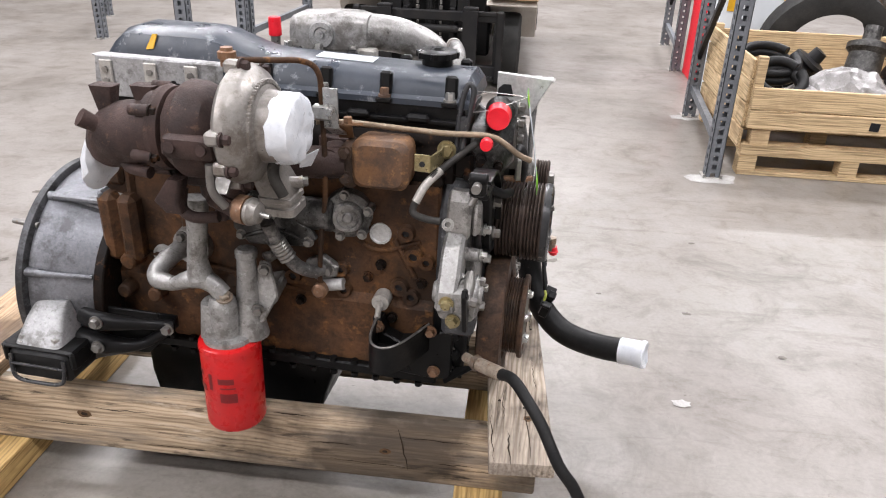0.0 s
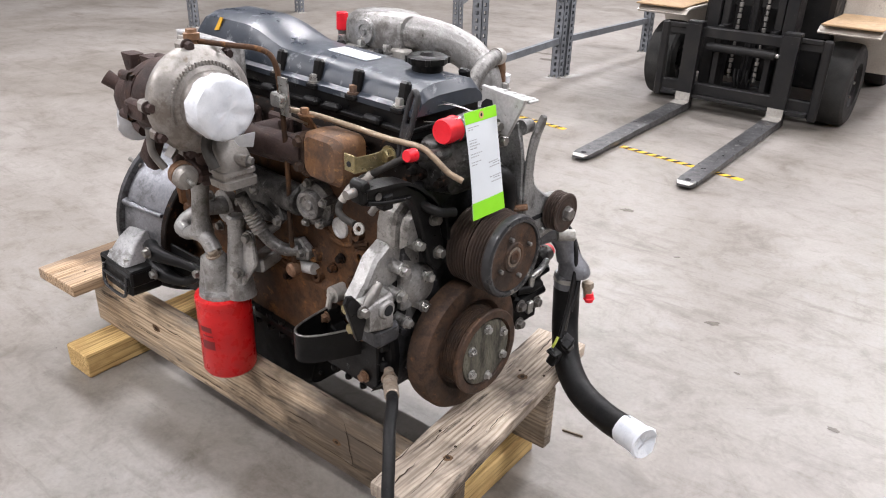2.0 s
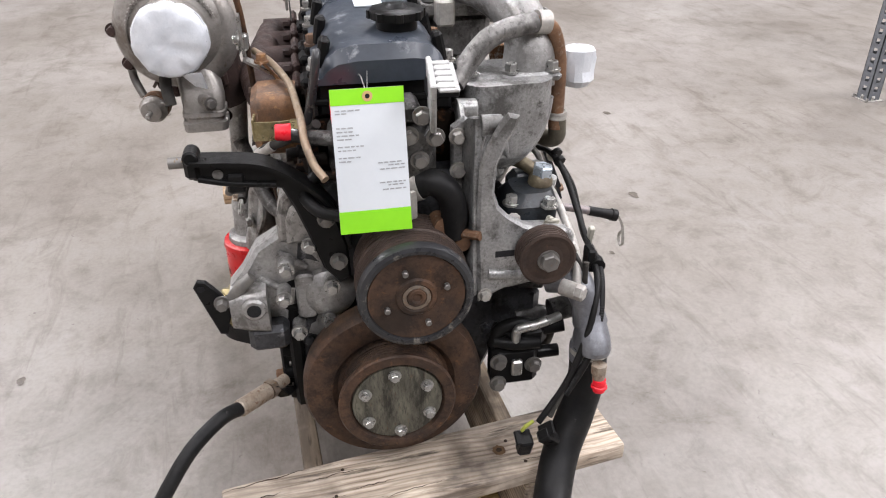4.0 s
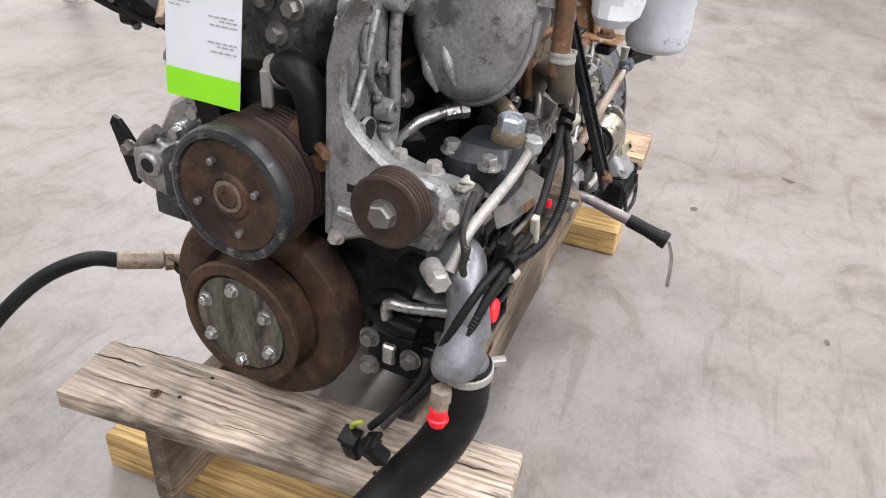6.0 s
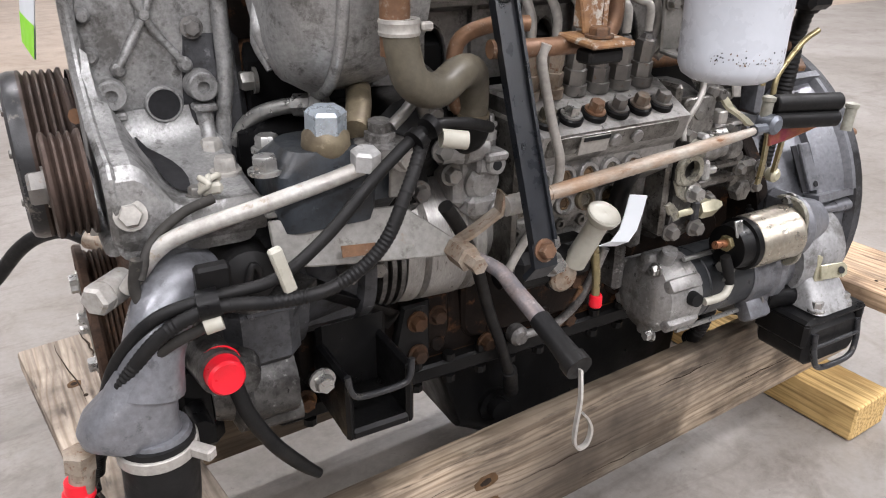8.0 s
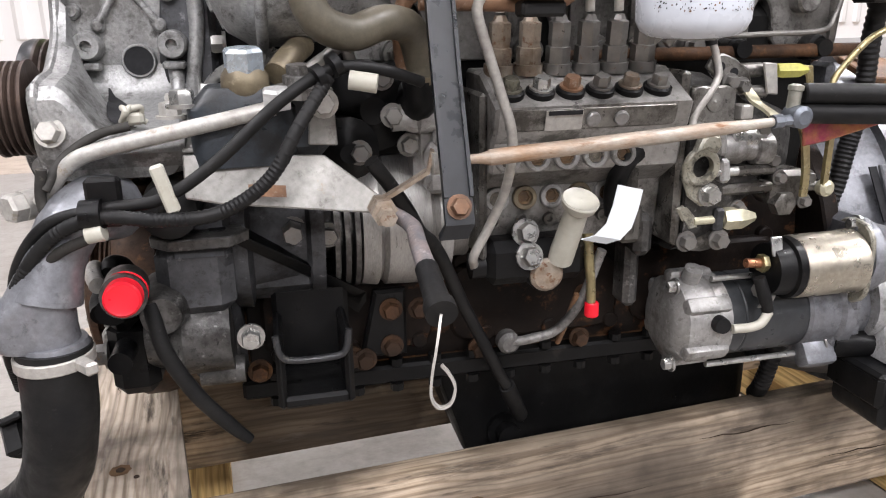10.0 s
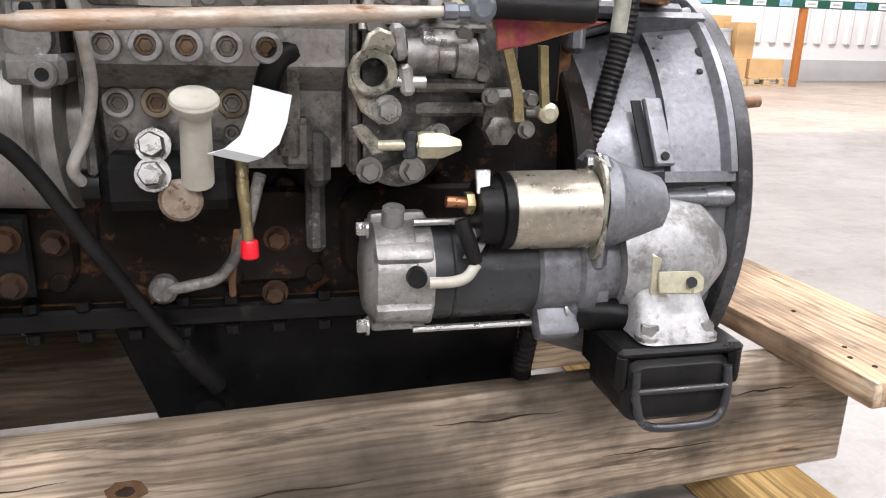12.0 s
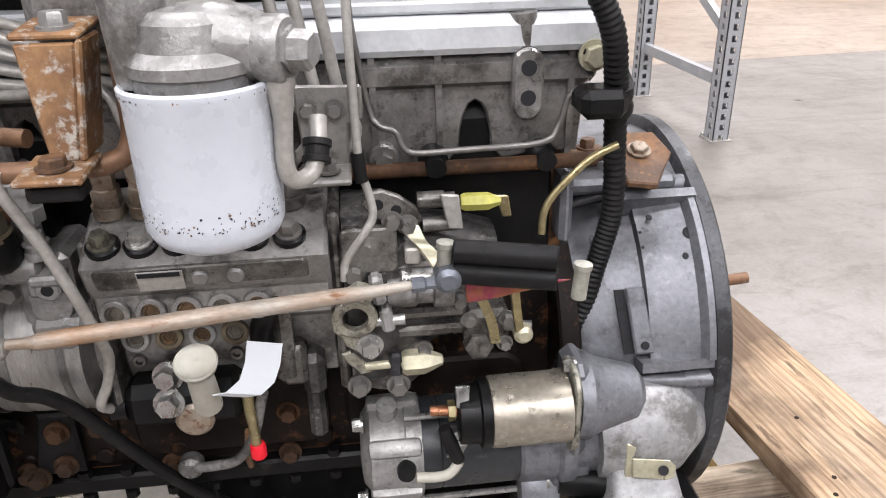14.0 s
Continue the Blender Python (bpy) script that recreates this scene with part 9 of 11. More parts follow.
gov_piece("lower_case", "gov_grey", lambda b: lathe(b, (-0.82, 0.245, 0.742), (-1, 0, 0), [(0, 0.008), (0.03, 0.008), (0.032, 0.006)], 16))
gov_piece("yellow_connector", "yellow_conn", lambda b: lathe(b, (-0.86, 0.25, 0.767), (-1, 0.05, 0), [(0, 0.0075), (0.004, 0.0095), (0.028, 0.0095), (0.042, 0.004)], 6), "yellow-green connector")
gov_piece("yellow_clip", "brass", lambda b: slab(b, [(-0.885, 0.25, 0.774), (-0.91, 0.25, 0.772), (-0.914, 0.25, 0.748), (-0.904, 0.25, 0.748), (-0.9, 0.25, 0.762), (-0.886, 0.25, 0.76)], RIGHT, 0.003))
# zinc-yellow links
gov_piece("link_plate", "brass", lambda b: ribbon(b, smooth_line([(-0.856, 0.31, 0.722), (-0.859, 0.31, 0.705), (-0.868, 0.305, 0.692), (-0.878, 0.298, 0.668), (-0.886, 0.292, 0.645), (-0.892, 0.285, 0.615)], 3), 0.011, 0.004, (0.95, 0.2, 0)), "yellow zinc link plate")
gov_piece("link_rod", "brass", lambda b: ribbon(b, [(-0.908, 0.3, 0.69), (-0.912, 0.295, 0.66), (-0.918, 0.288, 0.628)], 0.009, 0.005, (0.95, 0.2, 0)), "yellow zinc link rod")
gov_piece("link_end", "brass_pale", lambda b: lathe(b, (-0.922, 0.276, 0.624), RIGHT, [(0, 0.007), (0.004, 0.0105), (0.014, 0.0105), (0.018, 0.006)], 16))
gov_piece("link_shaft", "steel_dull", lambda b: cyl(b, (-0.9, 0.262, 0.622), (-0.935, 0.272, 0.624), 0.006))
bm = B()
slab(bm, [(-0.853, 0.315, 0.714), (-0.957, 0.335, 0.713), (-0.885, 0.32, 0.69), (-0.856, 0.315, 0.684)], (0, 0.9, 0.2), 0.004)
part("anodised_plate", bm, "anod", gov, "red and gold stained triangular plate")
# breakaway damper pair
for dz, m_ in ((0.0, "rubber"), (-0.022, "rubber")):
    bm = B()
    lathe(bm, V(-0.842, 0.325, 0.747 + dz), (-1, 0.28, -0.02), [(0, 0.0105), (0.002, 0.012), (0.098, 0.012), (0.1, 0.0105)], 20)
    part("breakaway_sleeve", bm, m_, gov, "black rubber sleeve")
for x, y, z in ((-0.832, 0.322, 0.72), (-0.958, 0.357, 0.704)):
    bm = B()
    lathe(bm, (x, y, z), (-0.08, 0, 1), [(0, 0.0075), (0.03, 0.0075), (0.031, 0.009), (0.036, 0.009), (0.038, 0.004)], 16)
    part("sleeve_pin", bm, "nylon_dull", gov, "pale pivot pin")
bm = B()
tube(bm, [(-0.425, 0.358, 0.70), (-0.45, 0.3565, 0.70), (-0.462, 0.3555, 0.7), (-0.475, 0.355, 0.701), (-0.6, 0.346, 0.707), (-0.72, 0.3385, 0.7135), (-0.77, 0.336, 0.716), (-0.80, 0.334, 0.718)], [0.005, 0.005, 0.0075, 0.0085, 0.0085, 0.008, 0.006, 0.005], 14, n=5)
rod = part("throttle_rod", bm, "rod", gov, "rust-streaked throttle rod")
bm = B()
lathe(bm, (-0.80, 0.334, 0.718), (-1, -0.04, 0.04), [(0, 0.008), (0.012, 0.008), (0.014, 0.006), (0.03, 0.007)], 8)
lathe(bm, (-0.835, 0.325, 0.722), RIGHT, [(-0.008, 0.013), (0.014, 0.013), (0.018, 0.008)], 14)
part("ball_joint", bm, "steel_blue", rod)
bm = B()
lathe(bm, (-0.402, 0.36, 0.698), (-1, 0, 0.02), [(0, 0.011), (0.03, 0.011), (0.034, 0.007)], 10)
part("rod_end", bm, "steel_pale", rod)

# advance unit and drive between gear case and pump
bm = B()
lathe(bm, (-0.345, 0.165, 0.60), (-1, 0, 0), [(0.0, 0.05), (0.0, 0.085), (0.02, 0.088), (0.025, 0.08), (0.03, 0.088), (0.08, 0.09), (0.085, 0.083), (0.09, 0.09), (0.105, 0.09), (0.11, 0.06), (0.135, 0.06)], 40)
part("advance_unit", bm, "timer", eng, "pale machined advance coupling")
for i in range(3):
    bm = B()
    lathe(bm, (-0.312 - i * 0.012, 0.17, 0.595), (-1, 0, 0), [(0, 0.03), (0, 0.08), (0.006, 0.08), (0.006, 0.03)], 32)
    part("coupling_disc", bm, "alu_dirty", eng, "thin steel coupling disc")
bm = B()
cyl(bm, (-0.3, 0.165, 0.6), (-0.35, 0.165, 0.6), 0.05)
part("coupling_hub", bm, "alu_dirty", eng)
bm = B()
lathe(bm, (-0.19, 0.17, 0.60), (-1, 0, 0), [(0, 0.10), (0.025, 0.1), (0.03, 0.085), (0.09, 0.08), (0.095, 0.09), (0.11, 0.09)], 36)
span(bm, (-0.3, 0.15, 0.52), (-0.19, 0.235, 0.66), bevel=0.02)
rough_up(bm, 0.001, 40)
comp2 = part("air_compressor", bm, "bell_dark", eng, "dark grey air compressor body")
bm = B()
hexa(bm, (-0.265, 0.24, 0.61), RIGHT, 0.012, 0.03)
hexa(bm, (-0.305, 0.24, 0.6), RIGHT, 0.011, 0.014)
part("bolt", bm, "steel_dull", comp2)
bm = B()
span(bm, (-0.462, 0.17, 0.655), (-0.405, 0.255, 0.74), bevel=0.008)
span(bm, (-0.456, 0.2, 0.7), (-0.424, 0.272, 0.722), bevel=0.004)
span(bm, (-0.47, 0.2, 0.645), (-0.416, 0.27, 0.672), bevel=0.006)
lathe(bm, (-0.437, 0.235, 0.686), RIGHT, [(0, 0.024), (0.026, 0.022), (0.03, 0.015), (0.03, 0.0)], 24)
lathe(bm, (-0.405, 0.22, 0.735), RIGHT, [(0, 0.022), (0.045, 0.02), (0.05, 0.014)], 24)
for x, z in ((-0.446, 0.711), (-0.452, 0.655)):
    cyl(bm, (x, 0.26, z), (x, 0.277, z), 0.0125, bevel=0.002)
cyl(bm, (-0.43, 0.24, 0.735), (-0.43, 0.245, 0.77), 0.013, seg=8)
rough_up(bm, 0.0008, 50)
vb = part("valve_block", bm, "alu_bright_dirty", eng, "grey aluminium valve block")
for x, z in ((-0.446, 0.711), (-0.452, 0.655)):
    bm = B()
    lathe(bm, (x, 0.277, z), RIGHT, [(0, 0.006), (0.0008, 0.006)], 14)
    part("block_hole", bm, "ink", vb)
bm = B()
lathe(bm, (-0.425, 0.235, 0.77), UP, [(0, 0.02), (0.014, 0.02), (0.015, 0.014), (0.03, 0.014), (0.031, 0.018), (0.042, 0.018), (0.046, 0.012)], 8)
part("union_nut", bm, "alu_bright", eng, "bright hexagon union")
bm = B()
lathe(bm, (-0.44, 0.258, 0.73), FRONT, [(0, 0.012), (0.002, 0.0165), (0.03, 0.017), (0.034, 0.0135), (0.06, 0.0135)], 24)
part("valve_body", bm, "alu_bright_dirty", vb, "pale cylindrical valve body")
bm = B()
lathe(bm, (-0.44, 0.26, 0.74), UP, [(0, 0.0125), (0.008, 0.0125), (0.009, 0.0105), (0.016, 0.0105)], 16)
hexa(bm, (-0.44, 0.26, 0.755), UP, 0.0095, 0.012)
part("hex_plug", bm, "alu_bright_dirty", vb, "pale hexagon plug")
bm = B()
span(bm, (-0.46, 0.245, 0.716), (-0.43, 0.281, 0.727), bevel=0.003)
part("cast_ledge", bm, "alu_bright_dirty", vb)
bm = B()
tube(bm, [(-0.425, 0.25, 0.79), (-0.40, 0.27, 0.78), (-0.39, 0.275, 0.8), (-0.395, 0.27, 0.85), (-0.43, 0.28, 0.868), (-0.47, 0.29, 0.868)], 0.0085, 10)
tube(bm, [(-0.40, 0.325, 0.852), (-0.47, 0.33, 0.85), (-0.54, 0.32, 0.85), (-0.565, 0.315, 0.87), (-0.567, 0.31, 0.93), (-0.568, 0.31, 1.0)], 0.0095, 10)
part("return_pipe", bm, "copper", eng, "rusty brown return pipe")

# rusty bracket and white fuel filter
bm = B()
slab(bm, [(-0.492, 0.33, 0.955), (-0.54, 0.33, 0.955), (-0.528, 0.34, 0.86), (-0.505, 0.34, 0.86)], (0, -1, 0), 0.006, 0.002)
slab(bm, [(-0.54, 0.33, 0.957), (-0.54, 0.28, 0.957), (-0.528, 0.29, 0.86), (-0.528, 0.342, 0.86)], (-1, 0, 0), 0.006, 0.002)
slab(bm, [(-0.49, 0.33, 0.957), (-0.545, 0.33, 0.957), (-0.545, 0.27, 0.962), (-0.49, 0.27, 0.962)], (0, 0, 1), 0.006, 0.002)
slab(bm, [(-0.485, 0.38, 0.852), (-0.54, 0.38, 0.852), (-0.54, 0.32, 0.856), (-0.485, 0.32, 0.856)], (0, 0, 1), 0.006, 0.002)
rb2 = part("filter_bracket", bm, "rust_orange_pale", eng, "rusty orange angle bracket")
bolts("bolt", [(-0.522, 0.312, 0.963)], UP, 0.011, 0.014, rb2, "alu_bright_dirty", "pale hexagon bolt")
bolts("bolt", [(-0.512, 0.355, 0.86)], UP, 0.011, 0.01, rb2, "rust_orange")
bm = B()
span(bm, (-0.535, 0.345, 0.835), (-0.49, 0.37, 0.85), bevel=0.003)
part("pipe_clip", bm, "rubber", rb2)
WF = V(-0.645, 0.409, 0.03)
bm = B()
lathe(bm, WF + V(0, 0, 0.784), UP, [(0, 0.028), (0.002, 0.04), (0.007, 0.048), (0.016, 0.0525), (0.028, 0.053), (0.114, 0.0535), (0.118, 0.0552), (0.123, 0.0552), (0.125, 0.053), (0.122, 0.0495), (0.116, 0.049)], 48)
wf = part("fuel_filter", bm, "filter_white", eng, "white spin-on fuel filter with rust chips")
rc = random.Random(21)
for mtl, n in (("ink", 90), ("rust_orange", 60)):
    bm = B()
    for k in range(n):
        a = radians(rc.uniform(20, 190))
        h, w = rc.uniform(0.0003, 0.0011), rc.uniform(0.004, 0.022)
        z = 0.808 + abs(rc.gauss(0, 0.007)) if k % 6 else 0.9035 + rc.uniform(-0.001, 0.001)
        r = 0.0537 if z < 0.9 else 0.0556
        q = []
        for u, v in ((-1, -0.6), (0.2, -1), (1, 0.1), (0.4, 1), (-0.7, 0.7)):
            q.append(bm.verts.new(WF + V(r * math.cos(a + w * u), r * math.sin(a + w * u), z + h * v)))
        bm.faces.new(q)
    part("rust_chip", bm, mtl, wf, "chipped paint spots")["kind"] = "stuff"
bm = B()
lathe(bm, WF + V(0, 0, 0.902), UP, [(0, 0.04), (0.002, 0.043), (0.012, 0.0435), (0.014, 0.0465), (0.022, 0.047), (0.026, 0.043), (0.03, 0.038), (0.048, 0.034), (0.055, 0.026), (0.058, 0.01)], 40)
lathe(bm, WF + V(0.036, -0.004, 0.905), UP, [(0.0, 0.02), (0.04, 0.0225), (0.066, 0.0235), (0.068, 0.022), (0.068, 0.018), (0.06, 0.0165), (0.03, 0.016), (0.03, 0.0)], 28)
tube(bm, [WF + V(0.0, 0, 0.932), WF + V(-0.025, 0.002, 0.934), WF + V(-0.05, 0.005, 0.93)], [0.032, 0.029, 0.024], 20)
cyl(bm, WF + V(0.004, -0.016, 0.95), WF + V(0.004, -0.018, 0.985), 0.024, bevel=0.003)
span(bm, (-0.68, 0.22, 0.985), (-0.58, 0.4, 1.008), bevel=0.008)
slab(bm, [WF + V(0.05, 0.0, 0.955), WF + V(0.02, -0.005, 0.965), WF + V(0.0, -0.01, 0.98), WF + V(0.02, -0.012, 0.98)], (0, 1, 0), 0.01, 0.002)
rough_up(bm, 0.0006, 50)
ring = B()
lathe(ring, WF + V(0, 0, 0.8985), UP, [(0, 0.0485), (0.003, 0.049), (0.004, 0.04)], 40)
part("gasket_ring", ring, "rust_dark", wf, "rusty gap under the filter head")
fhd = part("fuel_filter_head", bm, "alu_bright_dirty", eng, "grey cast fuel filter head")
bm = B()
lathe(bm, WF + V(-0.05, 0.006, 0.929), (-0.93, 0.36, 0), [(0, 0.023), (0.003, 0.0245), (0.018, 0.0245), (0.021, 0.022)], 28)
part("banjo_eye", bm, "alu_bright_dirty", fhd)
bm = B()
lathe(bm, WF + V(-0.069, 0.0135, 0.929), (-0.93, 0.36, 0), [(0, 0.017), (0.003, 0.017), (0.004, 0.0145), (0.016, 0.0145), (0.019, 0.012)], 6, start=0.3)
part("banjo_bolt", bm, "alu_bright_dirty", fhd, "large pale banjo bolt")
bm = B()
tube(bm, [WF + V(-0.06, 0.012, 0.91), WF + V(-0.06, 0.014, 0.88), WF + V(-0.058, 0.014, 0.845), WF + V(-0.064, 0.008, 0.83), WF + V(-0.076, -0.004, 0.832), WF + V(-0.082, -0.014, 0.85), WF + V(-0.083, -0.026, 0.87)], [0.012, 0.0072, 0.007, 0.007, 0.007, 0.007, 0.007], 14)
part("banjo_pipe", bm, "steel_pale", fhd)
bm = B()
lathe(bm, WF + V(-0.08, -0.008, 0.838), (-0.1, -0.5, 0.85), [(0, 0.0115), (0.004, 0.0115), (0.005, 0.0098), (0.012, 0.0098), (0.013, 0.0115), (0.018, 0.0115)], 18)
part("pipe_grommet", bm, "rubber", fhd)
# pipe clamp plate beside the filter
bm = B()
slab(bm, [(-0.70, 0.245, 0.895), (-0.765, 0.245, 0.893), (-0.765, 0.245, 0.86), (-0.75, 0.245, 0.855), (-0.748, 0.245, 0.81), (-0.705, 0.245, 0.81)], RIGHT, 0.005, 0.002)
slab(bm, [(-0.705, 0.245, 0.81), (-0.75, 0.245, 0.81), (-0.75, 0.29, 0.806), (-0.705, 0.29, 0.806)], UP, 0.006, 0.002)
cp = part("clamp_plate", bm, "pale_plate", eng, "pale pipe clamp plate")
bolts("bolt", [(-0.712, 0.25, 0.872), (-0.738, 0.25, 0.871)], RIGHT, 0.0075, 0.011, cp, "steel_dull")
bolts("bolt", [(-0.728, 0.27, 0.815)], UP, 0.009, 0.011, cp, "steel_dull")
for dx, zz in ((0.0, 1.0), (0.022, 1.0), (-0.022, 1.0)):
    bm = B()
    tube(bm, [(-0.70 + dx, 0.24, zz + 0.02), (-0.712 + dx, 0.235, 0.94), (-0.722 + dx, 0.235, 0.88), (-0.735 + dx, 0.23, 0.84), (-0.70 + dx, 0.225, 0.8)], 0.006, 8)
    part("injector_pipe", bm, "steel_pale", eng)
bm = B()
tube(bm, [(-0.755, 0.26, 1.0), (-0.756, 0.26, 0.9), (-0.758, 0.262, 0.82), (-0.765, 0.265, 0.79), (-0.768, 0.27, 0.765), (-0.755, 0.275, 0.745), (-0.738, 0.275, 0.72), (-0.735, 0.28, 0.70)], 0.0044, 8)
vp = part("vent_pipe", bm, "steel_pale", eng)
bm = B()
tube(bm, [(-0.757, 0.261, 0.83), (-0.758, 0.262, 0.81), (-0.76, 0.263, 0.8)], 0.0068, 10)
part("rubber_joint", bm, "rubber", vp)
bm = B()
tube(bm, [(-1.03, 0.235, 0.815), (-1.0, 0.235, 0.8), (-0.965, 0.235, 0.765), (-0.953, 0.237, 0.745), (-0.95, 0.24, 0.72)], 0.0042, 8)
part("earth_lead", bm, "brass", eng, "yellow-banded lead")
bm = B()
span(bm, (-1.035, 0.2, 0.845), (-0.985, 0.25, 0.875), bevel=0.008)
part("hose_bracket", bm, "black", eng)
# corrugated conduit
bm = B()
tube(bm, [(-0.945, 0.225, 1.03), (-0.972, 0.238, 1.0), (-0.998, 0.24, 0.965), (-1.015, 0.237, 0.93), (-1.025, 0.225, 0.89), (-1.034, 0.208, 0.85), (-1.042, 0.192, 0.8), (-1.047, 0.187, 0.753), (-1.047, 0.185, 0.711), (-1.039, 0.186, 0.675), (-1.03, 0.188, 0.64), (-1.02, 0.192, 0.6), (-1.006, 0.2, 0.56), (-0.985, 0.215, 0.5), (-0.96, 0.2, 0.4), (-0.95, 0.18, 0.3), (-0.96, 0.15, 0.26)], 0.0132, 16, ribs=0.0075)
part("corrugated_conduit", bm, "rubber", eng, "black corrugated cable conduit")
bm = B()
lathe(bm, (-1.036, 0.206, 0.84), (0.12, 0.25, 1), [(0, 0.0155), (0.004, 0.0175), (0.012, 0.0175), (0.016, 0.0155), (0.024, 0.017), (0.034, 0.0165)], 20)
tube(bm, [(-1.03, 0.22, 0.872), (-1.05, 0.2, 0.872), (-1.04, 0.185, 0.89), (-1.0, 0.19, 0.905)], 0.0035, 8)
part("conduit_clip", bm, "rubber", eng)

# ---- starter motor ----
SM = V(0, 0.232, 0.445)
bm = B()
lathe(bm, V(-0.8, 0, 0) + SM, (-1, 0, 0), [(0, 0.056), (0.03, 0.056), (0.032, 0.0545), (0.034, 0.056), (0.13, 0.056)], 44)
st = part("starter_motor", bm, "starter_black", eng, "starter motor with black body")
bm = B()
lathe(bm, V(-0.745, 0, 0) + SM, (-1, 0, 0), [(-0.008, 0.03), (-0.006, 0.042), (0.0, 0.05), (0.004, 0.058), (0.044, 0.059), (0.046, 0.0605), (0.064, 0.0605), (0.066, 0.05)], 40)
for a in (35, 95, 150, 210, 275, 330):
    d = V(0, math.cos(radians(a)), math.sin(radians(a)))
    box(bm, V(-0.777, 0, 0) + SM + d * 0.056, (0.062, 0.022, 0.022), (a, 0, 0), bevel=0.006, seg=2)
cyl(bm, V(-0.77, 0.01, 0.05) + SM, V(-0.77, 0.02, 0.075) + SM, 0.012)
rough_up(bm, 0.0008, 50)
part("end_bracket", bm, "alu_bright_dirty", st, "silver cast end bracket")
bm = B()
for dy, dz in ((0.03, 0.062), (0.035, -0.057)):
    bm = B()
    cyl(bm, V(-0.79, dy, dz) + SM, V(-0.95, dy, dz) + SM, 0.004, seg=8)
    hexa(bm, V(-0.742, dy * 0.9, dz * 0.9) + SM, FRONT, 0.008, 0.012)
    part("through_bolt", bm, "steel", st, "bright through bolt")
bm = B()
lathe(bm, V(-0.925, 0, 0) + SM, (-1, 0, 0), [(0, 0.057), (0.004, 0.06), (0.045, 0.061), (0.05, 0.066), (0.066, 0.066), (0.07, 0.056), (0.11, 0.056)], 36)
box(bm, V(-0.95, 0.04, -0.05) + SM, (0.05, 0.03, 0.05), (35, 0, 0), bevel=0.008, seg=2)
span(bm, (-1.02, 0.22, 0.38), (-0.955, 0.285, 0.44), bevel=0.012)
lathe(bm, (-0.985, 0.27, 0.525), (-1, 0, -0.03), [(0, 0.05), (0.015, 0.052), (0.03, 0.044), (0.075, 0.032), (0.085, 0.018)], 28)
span(bm, (-1.0, 0.235, 0.45), (-0.975, 0.30, 0.58), bevel=0.01)
rough_up(bm, 0.0008, 40)
part("drive_housing", bm, "bell", st, "grey cast drive housing")
bm = B()
plate(bm, rrect(0.283, 0.523, 0.072, 0.112, 0.03), "x", -0.984, -0.976, bevel=0.002)
part("solenoid_flange", bm, "olive_steel", st, "yellowed solenoid flange plate")
bm = B()
lathe(bm, (-0.882, 0.285, 0.523), (-1, 0, 0), [(0.0, 0.03), (0.003, 0.04), (0.005, 0.041), (0.08, 0.0412), (0.083, 0.0425), (0.092, 0.0425)], 44)
sol = part("solenoid", bm, "nickel", st, "tarnished nickel-plated solenoid")
bm = B()
lathe(bm, (-0.848, 0.285, 0.523), (-1, 0, 0), [(0, 0.02), (0.002, 0.033), (0.024, 0.0355), (0.026, 0.04), (0.036, 0.04)], 32)
part("solenoid_cap", bm, "black", sol, "black solenoid cap")
bm = B()
cyl(bm, (-0.853, 0.29, 0.532), (-0.818, 0.29, 0.535), 0.006, seg=10)
part("copper_terminal", bm, "copper_bright", sol, "copper terminal stud")
bm = B()
lathe(bm, (-0.838, 0.29, 0.533), (-1, 0, 0), [(0, 0.012), (0.008, 0.012)], 6)
part("terminal_nut", bm, "brass", sol)
bm = B()
cyl(bm, (-0.853, 0.29, 0.5), (-0.835, 0.293, 0.497), 0.009, seg=6)
ribbon(bm, [(-0.852, 0.285, 0.505), (-0.85, 0.3, 0.49), (-0.842, 0.302, 0.478)], 0.016, 0.004, (1, 0, 0))
part("lower_terminal", bm, "steel_dull", sol)
bm = B()
slab(bm, [(-0.846, 0.3, 0.545), (-0.86, 0.3, 0.545), (-0.862, 0.292, 0.568), (-0.846, 0.292, 0.568)], RIGHT, 0.004, 0.001)
part("spade_tab", bm, "steel", sol)
for z in (0.572, 0.488):
    bm = B()
    hexa(bm, (-0.985, 0.28, z), FRONT, 0.008, 0.014)
    part("solenoid_screw", bm, "steel", sol)
bm = B()
tube(bm, [(-0.832, 0.3, 0.518), (-0.84, 0.303, 0.495), (-0.848, 0.303, 0.473)], [0.0075, 0.0085, 0.0075], 10)
lathe(bm, (-0.79, 0.28, 0.455), (0.1, 1, 0.1), [(0, 0.012), (0.016, 0.011), (0.022, 0.01)], 16)
part("terminal_boot", bm, "rubber", st, "black rubber boot")
bm = B()
tube(bm, [(-0.849, 0.304, 0.472), (-0.838, 0.307, 0.459), (-0.824, 0.306, 0.454), (-0.8, 0.303, 0.453)], 0.006, 8)
part("cream_cable", bm, "nylon", st, "cream insulated cable")
